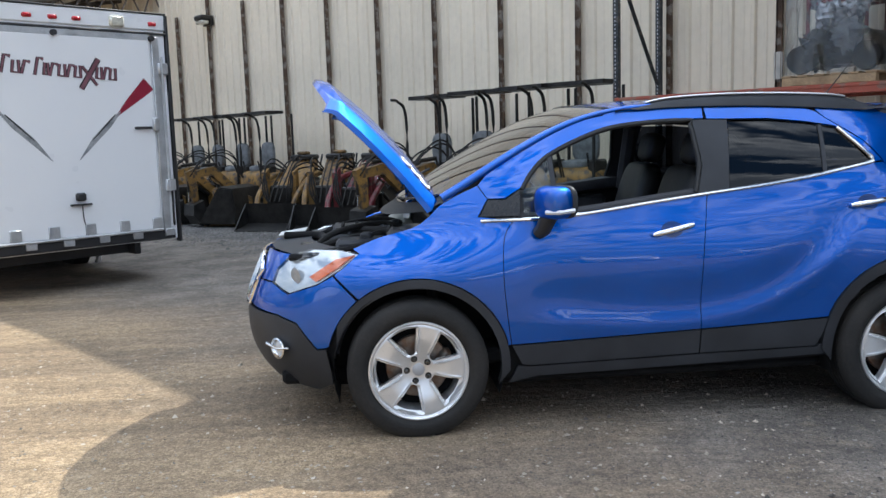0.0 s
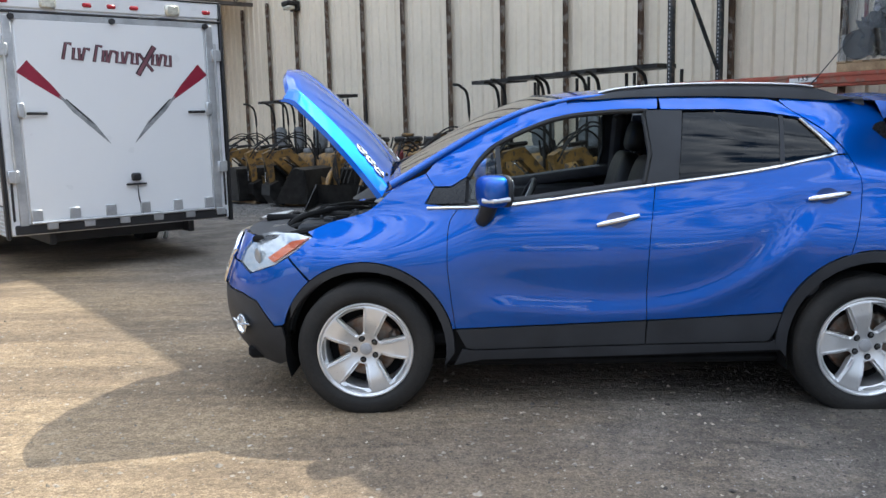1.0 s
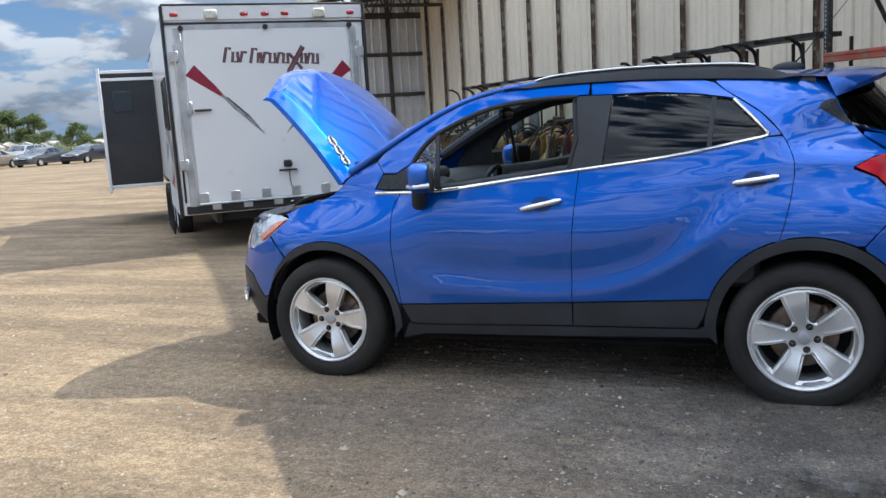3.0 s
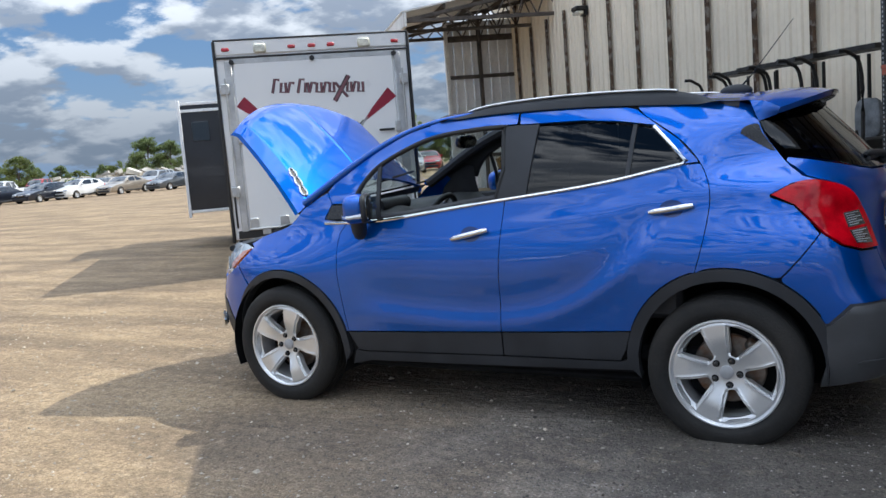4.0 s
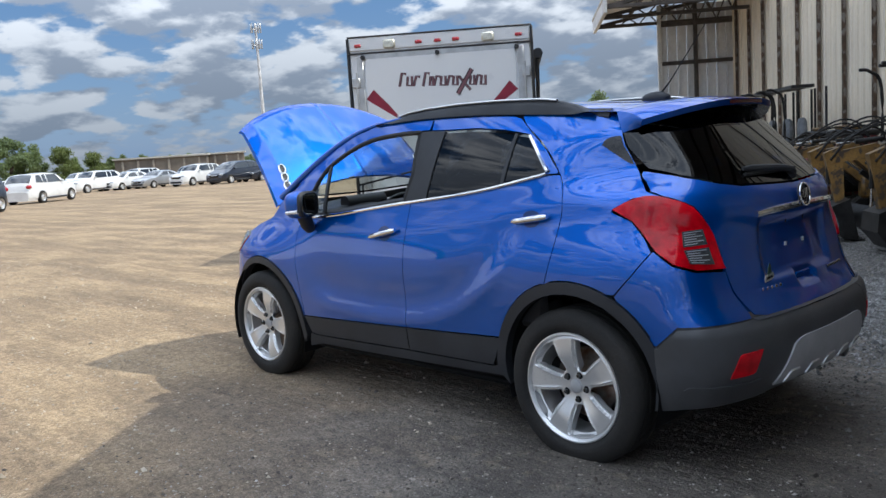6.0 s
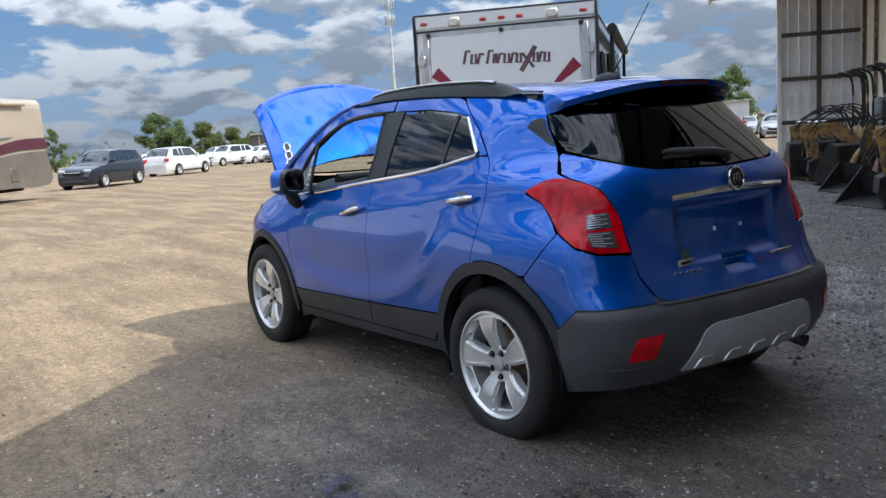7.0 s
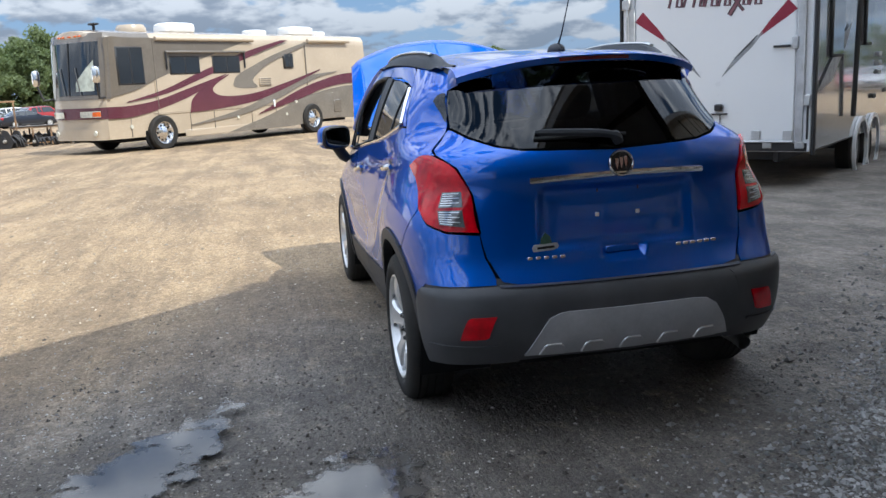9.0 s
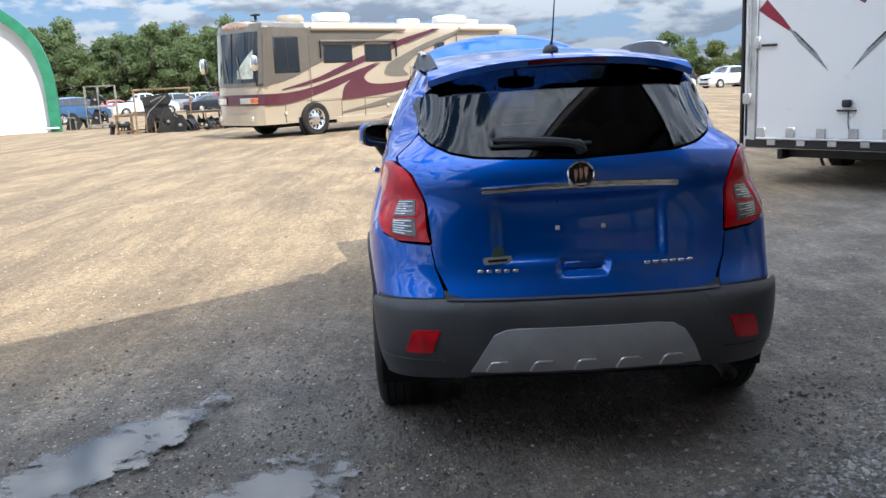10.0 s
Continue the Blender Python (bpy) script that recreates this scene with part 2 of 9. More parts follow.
class Geo:
    """Gathers points and faces, then links them as one mesh object."""

    def __init__(self):
        self.v, self.f, self.s, self.nrm = [], [], [], {}

    def add(self, verts, faces, smooth=True):
        k = len(self.v)
        self.v += [tuple(float(c) for c in p) for p in verts]
        self.f += [tuple(i + k for i in f) for f in faces]
        self.s += [smooth] * len(faces)
        return self

    def box(self, c, size, bev=0.0, m=None):
        h = np.array(size, float) / 2
        b = min(bev, 0.49 * min(size)) if bev else 0.0
        vs, fs = [], []
        if b <= 0:
            vs = [(x * h[0], y * h[1], z * h[2]) for x in (-1, 1) for y in (-1, 1) for z in (-1, 1)]
            fs = [(0, 1, 3, 2), (4, 6, 7, 5), (0, 4, 5, 1), (2, 3, 7, 6), (0, 2, 6, 4), (1, 5, 7, 3)]
        else:
            idx = {}
            for sx in (-1, 1):
                for sy in (-1, 1):
                    for sz in (-1, 1):
                        for a in range(3):
                            idx[sx, sy, sz, a] = len(vs)
                            p = [s * (h[i] - (0 if i == a else b)) for i, s in enumerate((sx, sy, sz))]
                            vs.append(p)
            sg = (-1, 1)
            for a in range(3):
                o = [i for i in range(3) if i != a]
                for s in sg:
                    q = []
                    for e, f in ((-1, -1), (1, -1), (1, 1), (-1, 1)):
                        k = [0, 0, 0]
                        k[a], k[o[0]], k[o[1]] = s, e, f
                        q.append(idx[k[0], k[1], k[2], a])
                    fs.append(q)
            for c3 in range(3):
                a, bb = [i for i in range(3) if i != c3]
                for s in sg:
                    for r in sg:
                        q = []
                        for w, ax in ((-1, a), (1, a), (1, bb), (-1, bb)):
                            k = [0, 0, 0]
                            k[a], k[bb], k[c3] = s, r, w
                            q.append(idx[k[0], k[1], k[2], ax])
                        fs.append(q)
            for sx in sg:
                for sy in sg:
                    for sz in sg:
                        fs.append([idx[sx, sy, sz, a] for a in range(3)])
            out = []
            va = np.array(vs)
            for q in fs:
                n = np.cross(va[q[1]] - va[q[0]], va[q[2]] - va[q[0]])
                out.append(tuple(q) if n @ va[q].mean(0) > 0 else tuple(q[::-1]))
            fs = out
        mm = Matrix.Translation(c) @ m if m is not None else Matrix.Translation(c)
        return self.add([mm @ Vector(p) for p in vs], fs, smooth=False)

    def tube(self, pts, r, n=8, cap=True, flat=1.0, up=(0, 0, 1), closed=False):
        """A round bar along points; r a number or one for each point; flat: its thickness across 'up'."""
        P = [Vector(p) for p in pts]
        rs = [r] * len(P) if isinstance(r, (int, float)) else [float(q) for q in r]
        vs, fs = [], []
        for i, p in enumerate(P):
            a, b = P[i - 1 if closed or i else 0], P[(i + 1) % len(P) if closed else min(i + 1, len(P) - 1)]
            d = (b - a).normalized()
            s = d.cross(Vector(up))
            if s.length < 1e-3:
                s = d.cross(Vector((1, 0, 0)))
                if s.length < 1e-3:
                    s = d.cross(Vector((0, 1, 0)))
            s.normalize()
            w = s.cross(d)
            for k in range(n):
                t = 2 * math.pi * k / n
                vs.append(p + rs[i] * (math.cos(t) * s + math.sin(t) * flat * w))
        m = len(P)
        for i in range(m if closed else m - 1):
            for k in range(n):
                a, b = i * n + k, i * n + (k + 1) % n
                c, d = ((i + 1) % m) * n + (k + 1) % n, ((i + 1) % m) * n + k
                fs.append((a, b, c, d))
        if cap and not closed:
            fs.append(tuple(range(n - 1, -1, -1)))
            fs.append(tuple((m - 1) * n + k for k in range(n)))
        return self.add(vs, fs)

    def lathe(self, prof, n=32, m=None, axis="y"):
        """Turns a profile of (radius, place along the axis) round it."""
        vs, fs = [], []
        for r, h in prof:
            for k in range(n):
                t = 2 * math.pi * k / n
                c, s = r * math.cos(t), r * math.sin(t)
                vs.append({"y": (c, h, s), "z": (c, s, h), "x": (h, c, s)}[axis])
        for i in range(len(prof) - 1):
            for k in range(n):
                q = (i * n + k, i * n + (k + 1) % n, (i + 1) * n + (k + 1) % n, (i + 1) * n + k)
                fs.append(q[::-1] if axis == "y" else q)
        if m is not None:
            vs = [m @ Vector(p) for p in vs]
        return self.add(vs, fs)

    def grid(self, fn, nu, nv, flip=False, thick=None):
        vs = [fn(i / (nu - 1), j / (nv - 1)) for i in range(nu) for j in range(nv)]
        fs = []
        for i in range(nu - 1):
            for j in range(nv - 1):
                q = (i * nv + j, (i + 1) * nv + j, (i + 1) * nv + j + 1, i * nv + j + 1)
                fs.append(q[::-1] if flip else q)
        return self.add(vs, fs)

    def prism(self, outline, y0, y1, m=None, bev=0.0):
        """A flat outline in (x, z), run from y0 to y1."""
        n = len(outline)
        vs = [(x, y0, z) for x, z in outline] + [(x, y1, z) for x, z in outline]
        area = sum(outline[i][0] * outline[(i + 1) % n][1] - outline[(i + 1) % n][0] * outline[i][1] for i in range(n))
        fs = [tuple(range(n)), tuple(range(2 * n - 1, n - 1, -1))] + [(i, i + n, (i + 1) % n + n, (i + 1) % n) for i in range(n)]
        if (area > 0) != (y0 < y1):
            fs = [f[::-1] for f in fs]
        if m is not None:
            vs = [m @ Vector(p) for p in vs]
        return self.add(vs, fs, smooth=False)

    def ball(self, c, r, nu=16, nv=10, power=1.0, m=None):
        r = (r, r, r) if isinstance(r, (int, float)) else r

        def sp(t):
            return math.copysign(abs(t) ** power, t)
        vs, fs = [], []
        for i in range(nv + 1):
            a = math.pi * (i / nv - 0.5)
            for k in range(nu):
                t = 2 * math.pi * k / nu
                vs.append((r[0] * sp(math.cos(a)) * sp(math.cos(t)), r[1] * sp(math.cos(a)) * sp(math.sin(t)), r[2] * sp(math.sin(a))))
        for i in range(nv):
            for k in range(nu):
                fs.append((i * nu + k, i * nu + (k + 1) % nu, (i + 1) * nu + (k + 1) % nu, (i + 1) * nu + k))
        mm = Matrix.Translation(c) @ m if m is not None else Matrix.Translation(c)
        return self.add([mm @ Vector(p) for p in vs], fs)

    def mesh(self, name, mat, sharp=38):
        me = bpy.data.meshes.new(name)
        me.from_pydata(self.v, [], self.f)
        me.polygons.foreach_set("use_smooth", [True] * len(self.f))
        me.set_sharp_from_angle(angle=radians(sharp))
        me.materials.append(mat)
        me.update()
        if self.nrm:
            me.normals_split_custom_set_from_vertices([self.nrm.get(i) or tuple(v.vector) for i, v in enumerate(me.vertex_normals)])
        return me

    def part(self, name, mat, parent=None, label="", sharp=38):
        ob = new(name, self.mesh(name, mat, sharp))
        if parent is not None:
            ob.parent = parent
        if label:
            tagged(ob, label)
        return ob


def empty(name, m, label, category, group="", kind=""):
    ob = new(name)
    ob.matrix_world = m
    ob.empty_display_size = 0.2
    return tagged(ob, label, category, group, kind)


def mirror(g):
    h = Geo()
    h.v = [(x, -y, z) for x, y, z in g.v]
    h.f, h.s = [f[::-1] for f in g.f], list(g.s)
    h.nrm = {i: (x, -y, z) for i, (x, y, z) in g.nrm.items()}
    return h


def dense(pts, gap=0.03, closed=True):
    out = []
    n = len(pts)
    for i in range(n if closed else n - 1):
        a, b = np.array(pts[i], float), np.array(pts[(i + 1) % n], float)
        k = max(1, int(np.ceil(np.linalg.norm(b - a) / gap)))
        out += [tuple(a + (b - a) * j / k) for j in range(k)]
    if not closed:
        out.append(tuple(pts[-1]))
    return out


def soft_line(pts, per=6):
    """A smooth open line through points."""
    p = [np.array(q, float) for q in pts]
    p = [2 * p[0] - p[1]] + p + [2 * p[-1] - p[-2]]
    out = []
    for i in range(1, len(p) - 2):
        for k in range(per):
            t = k / per
            a, b, c, d = p[i - 1:i + 3]
            out.append(tuple(0.5 * (2 * b + (c - a) * t + (2 * a - 5 * b + 4 * c - d) * t * t + (3 * b - a - 3 * c + d) * t ** 3)))
    out.append(tuple(p[-2]))
    return out


def within(poly, pts):
    x, y = pts[:, 0], pts[:, 1]
    ins = np.zeros(len(pts), bool)
    n = len(poly)
    for i in range(n):
        (x0, y0), (x1, y1) = poly[i], poly[(i + 1) % n]
        if y0 == y1:
            continue
        ins ^= ((y0 > y) != (y1 > y)) & (x < (x1 - x0) * (y - y0) / (y1 - y0) + x0)
    return ins


def shrink(poly, d):
    n = len(poly)
    p = np.array(poly, float)
    area = np.sum(p[:, 0] * np.roll(p[:, 1], -1) - np.roll(p[:, 0], -1) * p[:, 1])
    e = np.roll(p, -1, 0) - p
    e /= np.maximum(np.linalg.norm(e, axis=1, keepdims=True), 1e-9)
    nrm = np.stack([-e[:, 1], e[:, 0]], 1) * (1 if area > 0 else -1)
    avg = nrm + np.roll(nrm, 1, 0)
    avg /= np.maximum((avg ** 2).sum(1, keepdims=True) / 2, 0.6)
    return [tuple(q) for q in p + d * avg]


def sheet(outline, fn, gap=0.035, off=0.0, thick=0.012, flip=False, inset=0.0, holes=(), g=None, ease=0.0):
    """A pressed panel: a flat outline (and holes) filled with a fine net, laid on the surface fn and given turned-in edges; ease: the reach over which its shading is smoothed."""
    from mathutils.geometry import delaunay_2d_cdt
    loops = [dense(outline, gap)] + [dense(h, gap) for h in holes]
    if inset:
        loops[0] = shrink(loops[0], inset)
    pts, edges = [], []
    for lp in loops:
        k = len(pts)
        pts += lp
        edges += [(k + i, k + (i + 1) % len(lp)) for i in range(len(lp))]
    o = np.array(pts)
    lo, hi = o.min(0), o.max(0)
    xs, ys = np.arange(lo[0] + gap / 2, hi[0], gap), np.arange(lo[1] + gap / 2, hi[1], gap)
    gp = np.array([(x + (gap / 2 if j % 2 else 0), y) for j, y in enumerate(ys) for x in xs]).reshape(-1, 2)
    if len(gp):
        ok = within(loops[0], gp)
        for h in loops[1:]:
            ok &= ~within(h, gp)
        gp = gp[ok]
    if len(gp):
        far = np.min(np.linalg.norm(gp[:, None] - o[None], axis=2), axis=1) > 0.5 * gap
        pts = pts + [tuple(q) for q in gp[far]]
    vs, _, fs, *_ = delaunay_2d_cdt([Vector(p) for p in pts], edges, [], 0, 1e-6)
    va = np.array([tuple(v) for v in vs])
    cen = np.array([va[list(f)].mean(0) for f in fs])
    keep = within(loops[0], cen)
    for h in loops[1:]:
        keep &= ~within(h, cen)
    fs = [tuple(f) for f, k in zip(fs, keep) if k]
    out = []
    for f in fs:
        a, b, c = va[f[0]], va[f[1]], va[f[2]]
        ccw = (b[0] - a[0]) * (c[1] - a[1]) - (b[1] - a[1]) * (c[0] - a[0]) > 0
        out.append(f if ccw != flip else f[::-1])
    e = 0.004
    pos = np.array([fn(a, b) for a, b in va])
    du = np.array([fn(a + e, b) - fn(a - e, b) for a, b in va])
    dv = np.array([fn(a, b + e) - fn(a, b - e) for a, b in va])
    nr = np.cross(du, dv) * (-1 if flip else 1)
    nr /= np.maximum(np.linalg.norm(nr, axis=1, keepdims=True), 1e-9)
    pos = pos + nr * off
    g = g or Geo()
    if ease:
        du = np.array([fn(a + ease, b) - fn(a - ease, b) for a, b in va])
        dv = np.array([fn(a, b + ease) - fn(a, b - ease) for a, b in va])
        soft = np.cross(du, dv) * (-1 if flip else 1)
        soft /= np.maximum(np.linalg.norm(soft, axis=1, keepdims=True), 1e-9)
        g.nrm.update({len(g.v) + i: tuple(float(c) for c in q) for i, q in enumerate(soft)})
    g.add(pos, out)
    if thick:
        count = {}
        for f in out:
            for i in range(3):
                a, b = f[i], f[(i + 1) % 3]
                count[(a, b)] = 1
        rim = [(a, b) for a, b in count if (b, a) not in count]
        ids = sorted({i for ed in rim for i in ed})
        mp = {i: j for j, i in enumerate(ids)}
        k = len(ids)
        g.add([pos[i] for i in ids] + [pos[i] - nr[i] * thick for i in ids], [(mp[b], mp[a], mp[a] + k, mp[b] + k) for a, b in rim])
    return g


# ---- the blue car's body surface: half width by length and height, rounded in plan at both ends ----


def spline(xs, ys):
    """A natural cubic through the points, straight beyond its ends."""
    xs, ys = np.array(xs, float), np.array(ys, float)
    n, h = len(xs), np.diff(xs)
    a, b = np.eye(n), np.zeros(n)
    for i in range(1, n - 1):
        a[i, i - 1:i + 2] = h[i - 1], 2 * (h[i - 1] + h[i]), h[i]
        b[i] = 6 * ((ys[i + 1] - ys[i]) / h[i] - (ys[i] - ys[i - 1]) / h[i - 1])
    m = np.linalg.solve(a, b)

    def f(v):
        v = np.asarray(v, float)
        c = np.clip(v, xs[0], xs[-1])
        i = np.clip(np.searchsorted(xs, c) - 1, 0, n - 2)
        t0, t1, hh = xs[i + 1] - c, c - xs[i], h[i]
        y = (m[i] * t0 ** 3 + m[i + 1] * t1 ** 3) / (6 * hh) + (ys[i] / hh - m[i] * hh / 6) * t0 + (ys[i + 1] / hh - m[i + 1] * hh / 6) * t1
        s0 = (ys[1] - ys[0]) / h[0] - h[0] * (2 * m[0] + m[1]) / 6
        s1 = (ys[-1] - ys[-2]) / h[-1] + h[-1] * (m[-2] + 2 * m[-1]) / 6
        return y + np.minimum(v - xs[0], 0) * s0 + np.maximum(v - xs[-1], 0) * s1
    return f


def step(a, b, v):
    k = np.clip((np.asarray(v, float) - a) / (b - a), 0, 1)
    return k * k * (3 - 2 * k)


def bump_at(v, c, w):
    return np.exp(-((np.asarray(v, float) - c) / w) ** 2)


belt_z = spline([-0.9, 0.0, 0.4, 0.7, 1.04, 1.48, 1.85, 2.12, 2.37, 2.7, 3.3], [0.97, 1.05, 1.064, 1.07, 1.106, 1.158, 1.198, 1.238, 1.285, 1.32, 1.34])
rail_z = spline([0.0, 0.15, 0.3, 0.5, 0.7, 0.9, 1.15, 1.5, 1.9, 2.3, 2.6, 2.95], [1.10, 1.17, 1.255, 1.37, 1.473, 1.548, 1.592, 1.605, 1.597, 1.572, 1.552, 1.53])
rail_y = spline([0.0, 0.3, 0.7, 1.1, 1.6, 2.1, 2.6, 2.95], [0.755, 0.735, 0.685, 0.648, 0.632, 0.618, 0.585, 0.54])
flank = spline([0.15, 0.25, 0.33, 0.45, 0.58, 0.72, 0.86, 0.97, 1.07, 1.18, 1.30, 1.42], [0.79, 0.83, 0.85, 0.864, 0.870, 0.876, 0.874, 0.858, 0.836, 0.812, 0.778, 0.735])
tail_x = spline([0.2, 0.30, 0.40, 0.52, 0.63, 0.72, 0.82, 0.92, 1.02, 1.12, 1.20, 1.35, 1.50, 1.62], [3.20, 3.27, 3.325, 3.345, 3.325, 3.27, 3.235, 3.215, 3.222, 3.23, 3.185, 3.06, 2.925, 2.82])
nose_x = spline([0.15, 0.25, 0.36, 0.50, 0.65, 0.80, 0.90, 1.00, 1.1], [-0.72, -0.82, -0.885, -0.912, -0.895, -0.835, -0.785, -0.72, -0.65])
swoosh_z = spline([0.2, 0.8, 1.3, 1.6, 1.9, 2.1, 2.3], [0.60, 0.53, 0.50, 0.53, 0.64, 0.78, 0.95])


def half_width(x, z):
    x, z = np.asarray(x, float), np.asarray(z, float)
    zb = belt_z(x)
    zl = np.minimum(z, zb)
    w = flank(zl)
    w = w + 0.014 * bump_at(x, 0.0, 0.42) * bump_at(zl, 0.72, 0.22) + 0.026 * bump_at(x, 2.55, 0.42) * bump_at(zl, 0.80, 0.26)
    w = w - 0.10 * step(0.76, 1.10, zl) * step(0.72, -0.30, x) - 0.012 * np.abs((x - 1.25) / 1.4) ** 2.5
    span = step(0.45, 0.75, x) * step(2.35, 2.05, x)
    d = zl - swoosh_z(x)
    w = w + span * (0.008 * bump_at(d, 0.0, 0.05) - 0.010 * bump_at(d, 0.13, 0.09))
    w = w + 0.006 * bump_at(zl - zb, -0.15, 0.03) * step(1.2, 2.2, x)
    v = np.clip((z - zb) / np.maximum(rail_z(x) - zb, 0.03), 0, 1.15)
    # the rear pillar stands in from a shoulder above the tail lamp
    ledge = 0.105 * step(2.35, 2.78, x) * step(1.165, 1.285, z) * (1 - 0.7 * step(1.32, 1.48, z))
    return w - np.maximum(w - rail_y(x), 0.0) * (0.65 * v + 0.35 * v ** 2) - ledge


MID, M_TAIL, N_NOSE, M_NOSE = 1.25, 2.2, 6.5, 2.0
LAYER = 0.004
PLAN = {}


def plan(i):
    """The body's outline in plan at a layer's height: place along it, x and half width, from the nose's middle to the tail's."""
    if i not in PLAN:
        z = i * LAYER
        q = np.linspace(0, 1, 420)
        k = 1 - (1 - q) ** 3
        xr = MID + k * (tail_x(z) - MID)
        squareness = 12.5 + 8.5 * float(step(1.06, 0.88, z))
        yr = half_width(xr, z) * np.maximum(1 - k ** squareness, 0) ** (1 / M_TAIL)
        xf = MID + k * (nose_x(z) - MID)
        yf = half_width(xf, z) * np.maximum(1 - k ** N_NOSE, 0) ** (1 / M_NOSE)
        ur = MID + np.concatenate([[0], np.cumsum(np.hypot(np.diff(xr), np.diff(yr)))])
        uf = MID - np.concatenate([[0], np.cumsum(np.hypot(np.diff(xf), np.diff(yf)))])
        PLAN[i] = (np.concatenate([uf[:0:-1], ur]), np.concatenate([xf[:0:-1], xr]), np.concatenate([yf[:0:-1], yr]))
    return PLAN[i]


def between(z, fn):
    """fn of the outline, eased between the two layers next to a height."""
    i = math.floor(z / LAYER)
    f = z / LAYER - i
    return fn(*plan(i)) * (1 - f) + fn(*plan(i + 1)) * f


def at_x(x, z):
    """Place along the outline where it reaches x."""
    return float(between(z, lambda u, px, py: np.interp(x, px, u)))


def at_tail(y, z):
    """Place along the outline where it comes down to half width y behind."""
    return float(between(z, lambda u, px, py: np.interp(-y, -py[px > 2.62], u[px > 2.62])))


def at_nose(y, z):
    return float(between(z, lambda u, px, py: np.interp(y, py[px < MID - 1.2], u[px < MID - 1.2])))


def skin(u, z):
    """The point of the left side (y negative) at a place along the outline and a height."""
    x, y = between(z, lambda t, px, py: np.array((np.interp(u, t, px), -np.interp(u, t, py))))
    return np.array((x, y, z))


def tail_skin(y, z):
    x = between(z, lambda u, px, py: np.interp(-abs(y), -py[px > 2.62], px[px > 2.62]))
    return np.array((float(x), y, z))


def nose_skin(y, z):
    x = between(z, lambda u, px, py: np.interp(abs(y), py[px < MID - 0.5], px[px < MID - 0.5]))
    return np.array((float(x), y, z))


# ---- the yard's ground and the metal building ----
ALONG, INTO = Vector((-0.630, 0.7766, 0)), Vector((0.7766, 0.630, 0))
YAW_WALL = math.degrees(math.atan2(ALONG.y, ALONG.x))


def by_wall(a, n, z=0.0):
    """A place given along the wall, towards it and up."""
    return ALONG * a + INTO * n + Vector((0, 0, z))


PUDDLE_Z = -0.004


def ground_z(x, y):
    """The yard falls away a little all round from where the blue car stands."""
    r = math.hypot(x - 1.5, y - 0.5)
    fall = -0.0105 * (math.sqrt(max(r - 4.0, 0) ** 2 + 9) - 3)
    near = float(step(60.0, 20.0, r))
    v = Vector((x * 0.35, y * 0.35, 0.3))
    wet = math.exp(-((x - 3.2) / 1.1) ** 2 - ((y + 0.85) / 0.75) ** 2)
    near *= 1 - 0.9 * min(wet * 1.4, 1.0)
    fall -= 0.012 * wet
    # worn hollows under the rear wheels
    for wy in (-0.85, 0.85):
        fall -= 0.034 * math.exp(-((x - 2.55) / 0.62) ** 2 - ((y - wy) / 0.5) ** 2)
    return fall + near * (0.022 * noise.noise(v) * float(step(0.2, 2.5, abs(math.hypot(x - 1.3, y - 0.9)))) + 0.006 * noise.noise(v * 6))


